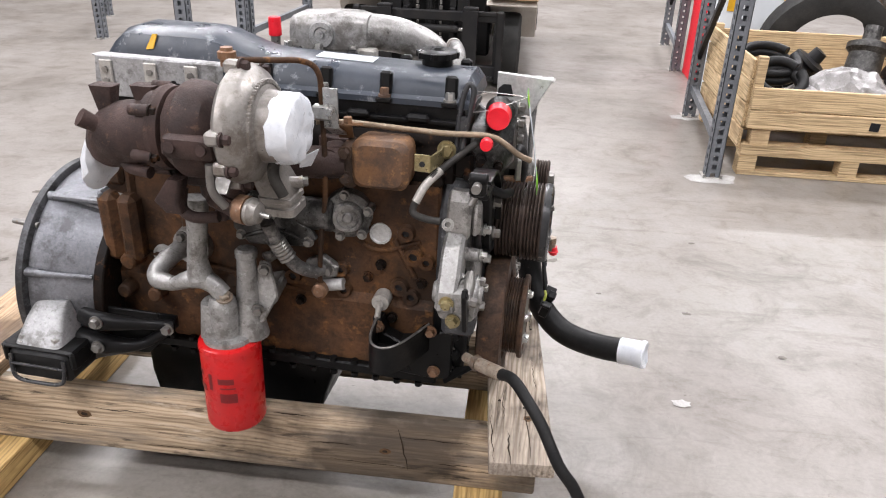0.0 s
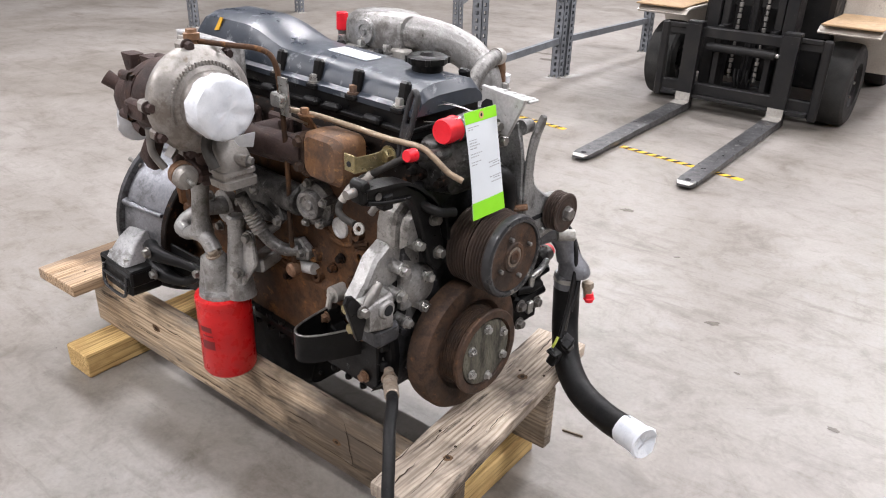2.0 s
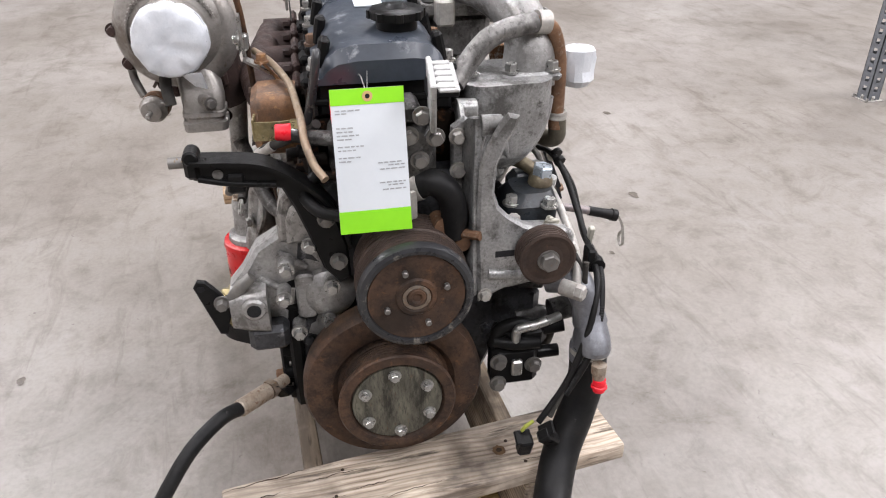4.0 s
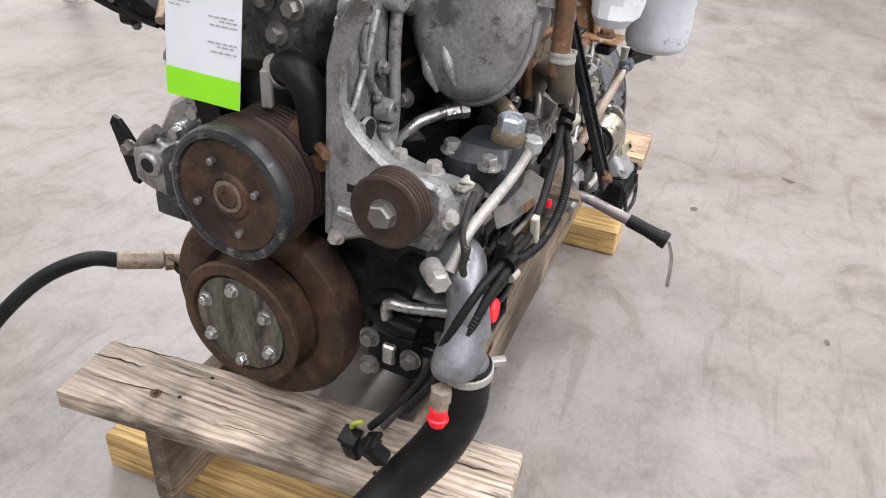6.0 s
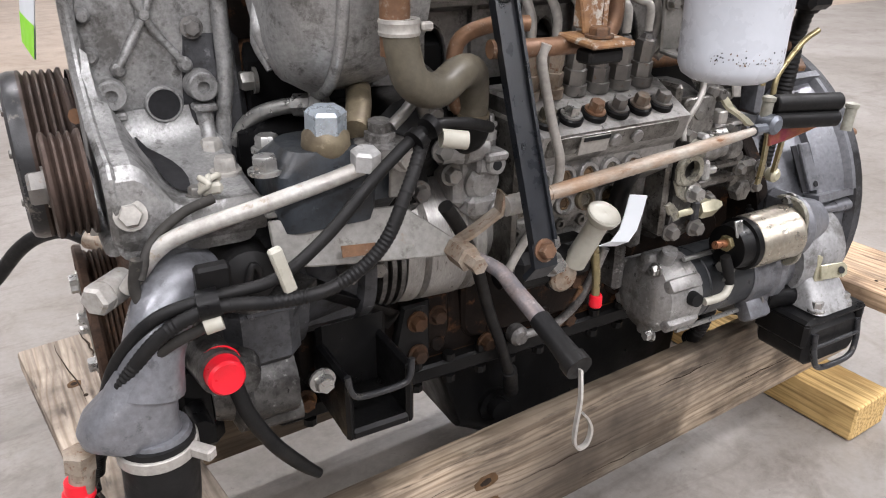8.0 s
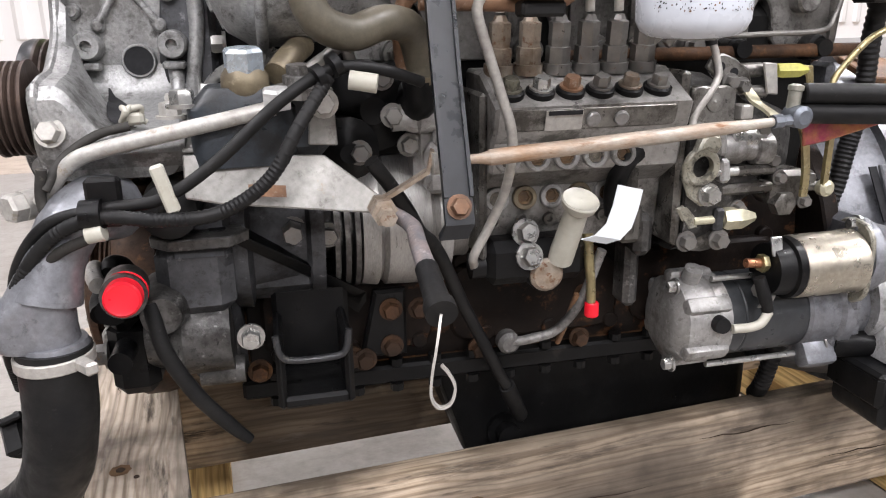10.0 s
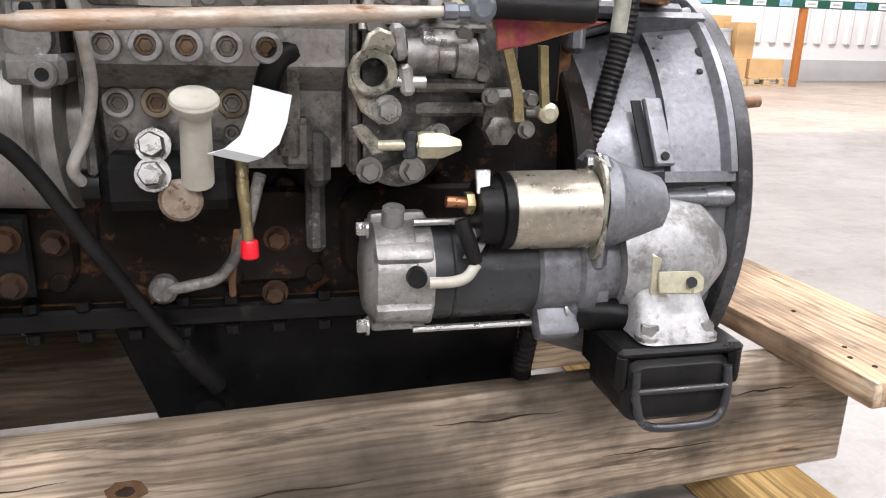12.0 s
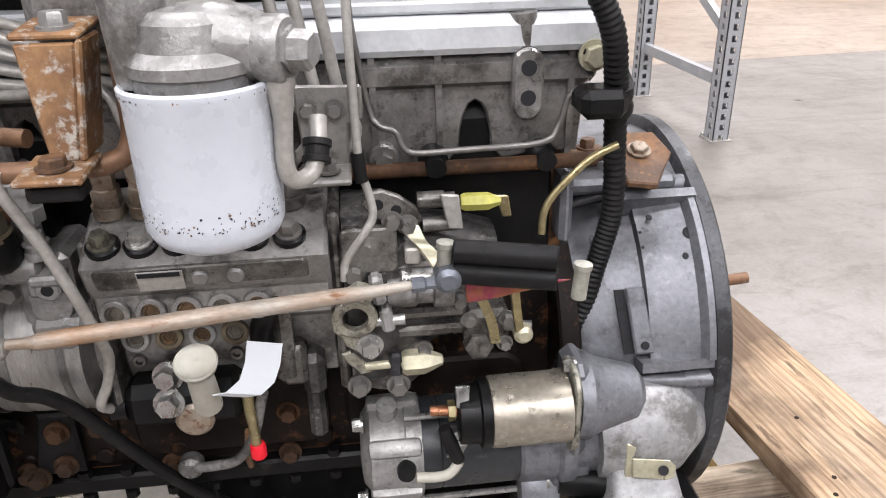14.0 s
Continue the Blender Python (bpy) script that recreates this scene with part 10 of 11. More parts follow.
# starter nose on the housing, with yellow lug
bm = B()
lathe(bm, (-1.02, 0.235, 0.455), (-1, 0.0, 0.03), [(0, 0.068), (0.05, 0.078), (0.10, 0.07), (0.15, 0.03), (0.155, 0.0)], 28)
rough_up(bm, 0.001, 30)
part("starter_pocket", bm, "alu_pale", bell, "rounded starter pocket casting")
bm = B()
slab(bm, [(-1.045, 0.303, 0.475), (-1.06, 0.305, 0.47), (-1.064, 0.309, 0.425), (-1.045, 0.307, 0.42)], RIGHT, 0.004, 0.001)
slab(bm, [(-1.052, 0.308, 0.455), (-1.092, 0.32, 0.458), (-1.1, 0.322, 0.45), (-1.098, 0.326, 0.438), (-1.09, 0.326, 0.434), (-1.052, 0.314, 0.432)], (0.15, 0.85, 0.45), 0.004, 0.001)
ylug = part("yellow_lug", bm, "brass_pale", bell, "yellow passivated cable lug")
bm = B()
lathe(bm, (-1.084, 0.3262, 0.448), (0.15, 0.85, 0.45), [(0, 0.006), (0.0008, 0.006)], 14)
part("lug_hole", bm, "ink", ylug)
bm = B()
for x, y, z in ((-1.05, 0.25, 0.39), (-1.01, 0.27, 0.395)):
    cyl(bm, (x + 0.02, y, z), (x - 0.06, y, z), 0.018)
    hexa(bm, (x + 0.02, y, z), FRONT, 0.011, 0.016)
part("starter_lug", bm, "alu_bright_dirty", bell)
# brown sealed plate bolted on top of the housing
bm = B()
slab(bm, [(-1.07, 0.165, 0.738), (-1.105, 0.172, 0.735), (-1.14, 0.12, 0.757), (-1.135, 0.07, 0.768), (-1.09, 0.065, 0.768), (-1.07, 0.1, 0.763)], (0, 0.38, 0.92), 0.01, 0.002)
tp = part("top_plate", bm, "rust_orange", bell, "rust-brown plate bolted to the housing")
bolts("bolt", [(-1.1, 0.118, 0.768)], (0, 0.38, 0.92), 0.011, 0.008, tp, "steel_rusty")
# inspection plate on the pump side of the housing
bm = B()
d = V(0, math.cos(radians(24)), math.sin(radians(24)))
slab(bm, [(-1.058, 0.217, 0.632), (-1.08, 0.217, 0.632), (-1.09, 0.249, 0.560), (-1.066, 0.249, 0.560)], d, 0.008, 0.002)
strip = part("cover_plate", bm, "bell", bell, "grey strip with two screw holes")
bm = B()
slab(bm, [(-1.046, 0.2165, 0.63), (-1.058, 0.2165, 0.63), (-1.066, 0.2485, 0.56), (-1.054, 0.2485, 0.56)], d, 0.002, 0)
part("gap", bm, "ink", bell, "dark gap beside the strip")
for x, y, z in ((-1.07, 0.2205, 0.622), (-1.077, 0.2465, 0.57)):
    bm = B()
    lathe(bm, V(x, y, z) + d * 0.0075, d, [(0, 0.005), (0.001, 0.005)], 12)
    part("screw_hole", bm, "ink", strip)
# flat dusty panel framed by ribs on the pump side of the housing
bm = B()
secs = []
for x, r in ((-1.085, 0.259), (-1.155, 0.268)):
    secs.append([V(x, (r + q) * math.cos(radians(a)), 0.49 + (r + q) * math.sin(radians(a))) for q, rng in ((0.004, range(14, 57, 6)), (-0.01, range(56, 13, -6))) for a in rng])
loft(bm, secs)
part("flank_panel", bm, "bell", bell)
for x0, x1, a0, r0, r1 in ((-1.05, -1.16, 56, 0.25, 0.285), (-1.07, -1.165, 13, 0.25, 0.277)):
    bm = B()
    c, n = math.cos(radians(a0)), math.sin(radians(a0))
    w = 0.006
    loft(bm, [[(x, r * c - q * n, 0.49 + r * n + q * c) for r, q in ((r0, -w), (r1, -w), (r1, w), (r0, w))] for x in (x0, (x0 + x1) / 2, x1)])
    part("frame_rib", bm, "bell", bell, "raised edge of the housing panel")
bm = B()
for a in range(14, 56, 3):
    b2 = a + 3.05
    q = []
    for x, r in ((-1.142, 0.268), (-1.15, 0.281), (-1.158, 0.281), (-1.16, 0.262)):
        q.append([(x, r * math.cos(radians(g)), 0.49 + r * math.sin(radians(g))) for g in (a, b2)])
    for (p0, p1), (p2, p3) in zip(q[:-1], q[1:]):
        bm.faces.new([bm.verts.new(p) for p in (p0, p1, p3, p2)])
bmesh.ops.remove_doubles(bm, verts=bm.verts, dist=0.0012)
part("frame_rib", bm, "bell", bell)
for x, a, r in ((-1.145, 46, 0.008), (-1.135, 40, 0.004), (-1.1, 51, 0.004), (-1.085, 47, 0.002), (-1.085, 43, 0.002)):
    bm = B()
    dd = V(0, math.cos(radians(a)), math.sin(radians(a)))
    lathe(bm, V(x, 0, 0.49) + dd * 0.2705, dd, [(0, r), (0.001, r * 0.8)], 9)
    part("paint_chip", bm, "ink", bell)
bm = B()
cyl(bm, (-0.975, 0.27, 0.40), (-1.04, 0.28, 0.395), 0.02)
tube(bm, [(-0.94, 0.24, 0.40), (-0.99, 0.265, 0.40), (-1.05, 0.275, 0.39)], 0.017, 10)
part("support_bar", bm, "black", eng, "black support bar")
bolts("bolt", [(-0.962, 0.27, 0.4)], FRONT, 0.012, 0.014, eng, "steel_dull")

# ---- front of the pump side ----
bm = B()
secs = [[(-0.225 + u, 0.28 + v, 0.70) for u, v in rrect(0, 0, 0.1, 0.1, 0.02)], [(-0.225 + u, 0.285 + v, 0.755) for u, v in rrect(0, 0, 0.105, 0.095, 0.02)], [(-0.228 + u, 0.29 + v, 0.775) for u, v in rrect(0, 0, 0.075, 0.075, 0.025)]]
loft(bm, secs)
box(bm, (-0.28, 0.29, 0.74), (0.06, 0.06, 0.08), bevel=0.015)
rough_up(bm, 0.0012, 40)
cvr = part("compressor_head", bm, "blue_black", eng, "dark blue-grey compressor head")
bm = B()
lathe(bm, (-0.23, 0.308, 0.762), (0, 0.1, 1), [(0, 0.014), (0.005, 0.02), (0.014, 0.0235), (0.024, 0.0225), (0.032, 0.017)], 28)
part("brass_union", bm, "brass_dull", cvr, "tan brass union body")
bm = B()
lathe(bm, (-0.23, 0.312, 0.79), (0, 0.1, 1), [(0, 0.0195), (0.018, 0.0195), (0.0215, 0.0165)], 6, start=0.2)
part("blue_hexagon", bm, "blue_zinc", cvr, "large pale blue zinc hexagon")
bm = B()
lathe(bm, (-0.281, 0.318, 0.765), (0, 0.1, 1), [(0, 0.026), (0.01, 0.026), (0.012, 0.016), (0.02, 0.016), (0.021, 0.012), (0.03, 0.012)], 8)
part("union_nut", bm, "alu_dirty", cvr)
bm = B()
lathe(bm, (-0.258, 0.336, 0.756), (0, 0.15, 1), [(0, 0.0145), (0.016, 0.0145), (0.019, 0.012)], 6)
part("banjo_bolt", bm, "alu_bright", cvr, "pale banjo bolt")
bolts("bolt", [(-0.17, 0.31, 0.757), (-0.192, 0.245, 0.757)], UP, 0.012, 0.016, cvr, "steel")
bm = B()
tube(bm, [(-0.255, 0.335, 0.756), (-0.215, 0.337, 0.748), (-0.16, 0.336, 0.737), (-0.09, 0.331, 0.722), (-0.065, 0.328, 0.71), (-0.045, 0.325, 0.688), (-0.035, 0.322, 0.675)], 0.0076, 14)
sp = part("air_pipe", bm, "pale_pipe", eng, "pale steel pipe with banjo ends")
bm = B()
lathe(bm, (-0.036, 0.296, 0.672), (0.6, 0.6, 0), [(0, 0.0145), (0.028, 0.0145)], 18)
lathe(bm, (-0.0165, 0.3155, 0.672), (0.6, 0.6, 0), [(0, 0.0145), (0.012, 0.0145), (0.015, 0.0115)], 6)
part("banjo_bolt", bm, "pale_pipe", sp)
bm = B()
tube(bm, [(-0.25, 0.222, 0.792), (-0.232, 0.207, 0.79), (-0.207, 0.187, 0.781), (-0.19, 0.174, 0.766), (-0.182, 0.162, 0.745)], 0.0085, 10)
lathe(bm, (-0.235, 0.21, 0.7905), (-0.75, 0.65, 0.1), [(0, 0.0125), (0.02, 0.0125), (0.022, 0.015), (0.034, 0.015)], 8)
part("steel_elbow_pipe", bm, "steel", eng, "bright bent steel pipe")
bm = B()
tube(bm, [(-0.29, 0.25, 0.81), (-0.275, 0.285, 0.8), (-0.26, 0.31, 0.785)], 0.013, 10)
part("tan_pipe", bm, "brass_dull", eng)
bm = B()
tube(bm, [(-0.29, 0.328, 0.79), (-0.305, 0.325, 0.8), (-0.325, 0.315, 0.81), (-0.335, 0.31, 0.79)], 0.006, 8)
part("small_pipe", bm, "steel_dull", eng)
# tan rubber S-bend below the bypass pipe
bm = B()
tube(bm, [(-0.288, 0.352, 0.89), (-0.29, 0.356, 0.86), (-0.3, 0.357, 0.835), (-0.33, 0.345, 0.823), (-0.365, 0.325, 0.832), (-0.395, 0.3, 0.825), (-0.408, 0.283, 0.795), (-0.41, 0.278, 0.775)], 0.0168, 18, n=8)
sb = part("coolant_hose", bm, "tan_rubber", eng, "faded olive-brown rubber hose")
bm = B()
lathe(bm, (-0.288, 0.353, 0.878), UP, [(0, 0.0183), (0.003, 0.019), (0.005, 0.0183), (0.009, 0.0183), (0.011, 0.019), (0.014, 0.0183)], 28)
box(bm, (-0.31, 0.362, 0.885), (0.012, 0.008, 0.008), bevel=0.002)
part("hose_clamp", bm, "steel_pale", sb, "pale spring hose clamp")
bm = B()
lathe(bm, (-0.411, 0.277, 0.77), (0, 0.1, 1), [(0, 0.0185), (0.008, 0.0185)], 24)
part("hose_clamp", bm, "brass_dull", sb)
bm = B()
for x, y, z, r in ((-0.36, 0.22, 0.74, 0.05), (-0.4, 0.2, 0.75, 0.04), (-0.33, 0.25, 0.70, 0.035)):
    lathe(bm, (x, y - 0.06, z), RIGHT, [(0, r), (0.07, r), (0.08, r * 0.7), (0.1, r * 0.3)], 18)
span(bm, (-0.44, 0.14, 0.66), (-0.18, 0.2, 0.78), bevel=0.02)
tube(bm, [(-0.41, 0.277, 0.775), (-0.41, 0.27, 0.75), (-0.4, 0.23, 0.735)], 0.02, 12)
rough_up(bm, 0.0015, 40)
part("water_pump_body", bm, "pan", eng, "black oily water pump body")
bolts("bolt", [(-0.38, 0.265, 0.735), (-0.34, 0.285, 0.7), (-0.4, 0.25, 0.70), (-0.37, 0.26, 0.775)], RIGHT, 0.01, 0.012, eng, "steel_dull")
# black strap
bm = B()
ribbon(bm, [(-0.418, 0.305, 0.93), (-0.418, 0.318, 0.895), (-0.417, 0.36, 0.79), (-0.416, 0.405, 0.68), (-0.416, 0.415, 0.65), (-0.412, 0.405, 0.635)], 0.028, 0.007, (1, 0, 0))
strap = part("strap", bm, "black_strap", eng, "long black painted steel strap")
for s in (-1, 1):
    bm = B()
    ribbon(bm, [(-0.418 + s * 0.0125, 0.321, 0.9), (-0.416 + s * 0.0125, 0.365, 0.79), (-0.416 + s * 0.0125, 0.411, 0.675)], 0.008, 0.0035, (0, 0.9, 0.4))
    part("folded_edge", bm, "black_strap", strap)
bolts("bolt", [(-0.416, 0.412, 0.666)], (0, 1, 0.3), 0.009, 0.011, strap, "copper", "rusty bolt")
bolts("bolt", [(-0.418, 0.31, 0.905)], (0, 1, 0.2), 0.013, 0.014, strap, "steel")
# pale bracket plate carrying the harness
bm = B()
slab(bm, [(-0.165, 0.315, 0.712), (-0.30, 0.322, 0.706), (-0.352, 0.34, 0.665), (-0.345, 0.344, 0.648), (-0.2, 0.335, 0.665), (-0.165, 0.33, 0.672)], (0, 0.96, 0.3), 0.004)
slab(bm, [(-0.165, 0.315, 0.713), (-0.24, 0.318, 0.711), (-0.24, 0.275, 0.72), (-0.165, 0.275, 0.72)], UP, 0.004)
slab(bm, [(-0.29, 0.322, 0.775), (-0.312, 0.322, 0.773), (-0.314, 0.326, 0.716), (-0.285, 0.326, 0.718)], RIGHT, 0.004)
bp2 = part("harness_bracket", bm, "pale_plate", eng, "pale sheet steel harness bracket")
bolts("bolt", [(-0.195, 0.295, 0.716)], UP, 0.014, 0.016, bp2, "steel")
bolts("bolt", [(-0.302, 0.328, 0.758)], RIGHT, 0.011, 0.014, bp2, "steel_pale")
bm = B()
slab(bm, [(-0.225, 0.3495, 0.675), (-0.26, 0.351, 0.672), (-0.26, 0.348, 0.683), (-0.225, 0.3465, 0.686)], (0, 0.96, 0.3), 0.0012, 0)
part("printed_bar", bm, "copper", bp2)
# dipstick with black grip and wire ring
bm = B()
tube(bm, [(-0.345, 0.33, 0.655), (-0.36, 0.36, 0.652), (-0.374, 0.395, 0.646), (-0.373, 0.43, 0.638), (-0.372, 0.475, 0.627)], [0.006, 0.007, 0.008, 0.0085, 0.009], 12)
dip = part("dipstick_tube", bm, "steel_mottled", eng, "mottled steel dipstick tube")
bm = B()
tube(bm, [(-0.372, 0.47, 0.628), (-0.371, 0.5, 0.62), (-0.37, 0.528, 0.612)], [0.0105, 0.0105, 0.012], 16)
lathe(bm, (-0.3705, 0.522, 0.614), (0, 1, -0.3), [(0, 0.0135), (0.012, 0.0135)], 20)
part("grip", bm, "rubber", dip, "black rubber grip")
bm = B()
ribbon(bm, smooth_line([(-0.369, 0.537, 0.612), (-0.363, 0.547, 0.59), (-0.358, 0.55, 0.566), (-0.357, 0.551, 0.548), (-0.363, 0.551, 0.538), (-0.373, 0.55, 0.54), (-0.377, 0.549, 0.553), (-0.372, 0.549, 0.566), (-0.366, 0.549, 0.574)], 4), 0.006, 0.0022, (0.25, 1, 0.2))
part("pull_ring", bm, "steel_pale", dip, "bright flat strip bent into a pull ring")
bm = B()
ribbon(bm, [(-0.35, 0.345, 0.66), (-0.375, 0.35, 0.675), (-0.40, 0.352, 0.69), (-0.405, 0.35, 0.71)], 0.02, 0.004, (0.2, 1, 0))
lathe(bm, (-0.352, 0.345, 0.655), RIGHT, [(0, 0.014), (0.03, 0.014), (0.031, 0.009), (0.05, 0.009)], 6)
part("lever_plate", bm, "steel_rusty", eng, "rusty lever plate")
# black dipstick hose down to the pan
bm = B()
tube(bm, [(-0.345, 0.335, 0.70), (-0.365, 0.328, 0.672), (-0.385, 0.315, 0.64), (-0.40, 0.302, 0.612), (-0.418, 0.283, 0.592), (-0.437, 0.264, 0.557), (-0.465, 0.243, 0.495), (-0.498, 0.222, 0.429), (-0.525, 0.2, 0.374), (-0.543, 0.185, 0.342)], 0.008, 12)
tube(bm, [(-0.538, 0.19, 0.352), (-0.55, 0.177, 0.325), (-0.572, 0.15, 0.28)], 0.0115, 12)
part("breather_hose", bm, "rubber", eng, "black rubber breather hose")

# coolant outlet elbow and big hose
bm = B()
tube(bm, [(-0.095, 0.29, 0.66), (-0.078, 0.318, 0.665), (-0.06, 0.335, 0.655), (-0.045, 0.348, 0.625), (-0.035, 0.354, 0.59)], [0.032, 0.033, 0.028, 0.027, 0.031], 18)
loft(bm, [[(x + u, 0.353 + v, z) for u, v in rrect(0, 0, w, d, 0.026, 6)] for x, z, w, d in ((-0.036, 0.618, 0.05, 0.046), (-0.028, 0.597, 0.06, 0.05), (-0.018, 0.58, 0.08, 0.054), (-0.014, 0.565, 0.086, 0.056), (-0.015, 0.555, 0.084, 0.056), (-0.022, 0.547, 0.072, 0.054))])
lathe(bm, (-0.034, 0.355, 0.51), UP, [(0, 0.032), (0.03, 0.033), (0.04, 0.03)], 28)
rough_up(bm, 0.001, 30)
wo = part("coolant_outlet", bm, "bell", eng, "smooth grey cast coolant outlet")
bm = B()
lathe(bm, (0.03, 0.352, 0.546), (0.1, 0, -1), [(0, 0.0145), (0.016, 0.0145)], 6)
cyl(bm, (0.03, 0.352, 0.53), (0.036, 0.353, 0.5), 0.011)
part("sensor_union", bm, "steel_rusty", wo)
bm = B()
lathe(bm, (0.036, 0.353, 0.518), (0.1, 0, -1), [(0, 0.0115), (0.011, 0.012), (0.013, 0.014), (0.016, 0.0145), (0.018, 0.0105), (0.024, 0.0105)], 20)
part("red_cap", bm, "redcap", wo, "red plastic dust cap")
bm = B()
tube(bm, [(-0.034, 0.357, 0.545), (-0.033, 0.358, 0.505), (-0.028, 0.355, 0.46), (-0.01, 0.335, 0.40), (0.025, 0.3, 0.345), (0.075, 0.272, 0.305), (0.13, 0.25, 0.29), (0.2, 0.228, 0.288), (0.262, 0.21, 0.296)], 0.034, 24, n=8)
bh = part("radiator_hose", bm, "rubber", eng, "thick black rubber radiator hose")
bm = B()
lathe(bm, (-0.0335, 0.358, 0.528), UP, [(0, 0.0352), (0.001, 0.036), (0.011, 0.036), (0.012, 0.0352)], 36)
box(bm, (-0.065, 0.385, 0.534), (0.012, 0.03, 0.012), (0, 0, 40), bevel=0.002)
part("worm_clamp", bm, "steel_pale", bh, "pale worm-drive clamp")
bm = B()
secs = []
for d, r in ((0.0, 0.0355), (0.03, 0.036), (0.055, 0.037), (0.066, 0.04), (0.07, 0.036), (0.064, 0.02), (0.062, 0.003)):
    c = V(0.25, 0.213, 0.294) + V(0.96, -0.27, 0.1) * d
    f = frame_of((0.96, -0.27, 0.1))
    secs.append([c + f @ V((r + rnd.uniform(-0.0015, 0.0015)) * math.cos(2 * math.pi * i / 20), (r + rnd.uniform(-0.0015, 0.0015)) * math.sin(2 * math.pi * i / 20), rnd.uniform(-0.003, 0.003) if d > 0.05 else 0) for i in range(20)])
loft(bm, secs)
part("tape_cover", bm, "white", bh, "white tape over the hose end")

# lower front: gear pump and red-capped port
bm = B()
lathe(bm, (-0.19, 0.245, 0.50), FRONT, [(0, 0.02), (0, 0.048), (0.05, 0.048), (0.055, 0.055), (0.065, 0.055), (0.07, 0.04), (0.09, 0.035)], 24)
lathe(bm, (-0.125, 0.27, 0.545), RIGHT, [(-0.03, 0.03), (0.02, 0.026), (0.04, 0.02)], 18)
cyl(bm, (-0.2, 0.25, 0.45), (-0.15, 0.25, 0.45), 0.016)
rough_up(bm, 0.001, 40)
gp = part("gear_pump", bm, "alu_oily", eng, "oily grey gear pump")
bm = B()
span(bm, (-0.11, 0.185, 0.44), (-0.06, 0.275, 0.53), bevel=0.012)
span(bm, (-0.1, 0.2, 0.52), (-0.06, 0.29, 0.575), bevel=0.015)
cyl(bm, (-0.08, 0.27, 0.5), (-0.08, 0.315, 0.5), 0.012)
cyl(bm, (-0.08, 0.27, 0.555), (-0.08, 0.32, 0.56), 0.015)
tube(bm, [(-0.08, 0.19, 0.53), (-0.075, 0.2, 0.565), (-0.07, 0.23, 0.58), (-0.07, 0.25, 0.575)], 0.012, 10)
tube(bm, [(-0.07, 0.19, 0.545), (-0.055, 0.23, 0.545), (-0.06, 0.27, 0.54)], 0.012, 10)
rough_up(bm, 0.001, 50)
part("pump_housing", bm, "pan", gp, "black oily pump housing")
bm = B()
tube(bm, [(-0.055, 0.225, 0.55), (-0.052, 0.228, 0.578), (-0.055, 0.26, 0.582), (-0.07, 0.31, 0.585)], 0.0085, 12)
part("bright_elbow", bm, "steel", gp, "bright steel elbow pipe")
bolts("bolt", [(-0.06, 0.196, 0.505), (-0.06, 0.196, 0.455), (-0.06, 0.262, 0.49)], FRONT, 0.012, 0.014, gp, "steel_dull")
bm = B()
box(bm, (-0.055, 0.23, 0.49), (0.012, 0.02, 0.034), bevel=0.003)
part("steel_block", bm, "steel", gp)
bm = B()
cyl(bm, (-0.095, 0.30, 0.58), (-0.1, 0.35, 0.585), 0.022)
part("port_neck", bm, "alu_oily", eng)
bm = B()
lathe(bm, (-0.1, 0.338, 0.585), (-0.05, 1, 0.08), [(0, 0.0215), (0.005, 0.0185), (0.026, 0.0175), (0.029, 0.015), (0.028, 0.012), (0.028, 0.0)], 32)
part("red_cap", bm, "redcap", eng, "large red plastic dust cap")
bm = B()
slab(bm, [(-0.125, 0.245, 0.618), (-0.19, 0.24, 0.618), (-0.22, 0.285, 0.614), (-0.2, 0.305, 0.612), (-0.14, 0.305, 0.612), (-0.12, 0.29, 0.614)], UP, 0.012)
ear = part("mount_ear", bm, "alu_oily", eng, "dark two-hole mounting ear")
for x in (-0.15, -0.187):
    bm = B()
    lathe(bm, (x, 0.28, 0.6265), UP, [(0, 0.009), (0.001, 0.009)], 14)
    part("ear_hole", bm, "ink", ear)
bm = B()
span(bm, (-0.2, 0.2, 0.53), (-0.12, 0.29, 0.615), bevel=0.015)
part("ear_casting", bm, "bell_dark", eng)
bm = B()
lathe(bm, (-0.145, 0.3, 0.655), RIGHT, [(-0.04, 0.03), (0.01, 0.028), (0.015, 0.02), (0.02, 0.008)], 20)
tube(bm, [(-0.145, 0.315, 0.65), (-0.14, 0.325, 0.66), (-0.145, 0.325, 0.675), (-0.152, 0.322, 0.665), (-0.148, 0.318, 0.652)], 0.0035, 6)
part("round_knob", bm, "rubber", eng)
# black U bracket with bright lip, pump side
bm = B()
plate(bm, [(-0.325, 0.535), (-0.235, 0.535), (-0.235, 0.43), (-0.255, 0.405), (-0.3, 0.40), (-0.325, 0.43)], "y", 0.2, 0.225, bevel=0.006)
span(bm, (-0.315, 0.21, 0.42), (-0.24, 0.31, 0.435), bevel=0.004)
span(bm, (-0.32, 0.21, 0.42), (-0.31, 0.31, 0.505), bevel=0.004)
span(bm, (-0.245, 0.21, 0.42), (-0.235, 0.31, 0.505), bevel=0.004)
part("mounting_bracket", bm, "black", eng, "black open-box mounting bracket")
bm = B()
tube(bm, [(-0.237, 0.312, 0.512), (-0.241, 0.314, 0.49), (-0.255, 0.314, 0.482), (-0.3, 0.314, 0.482), (-0.312, 0.314, 0.49), (-0.316, 0.312, 0.512)], 0.004, 8)
part("bright_edge", bm, "worn_black", eng)
bm = B()
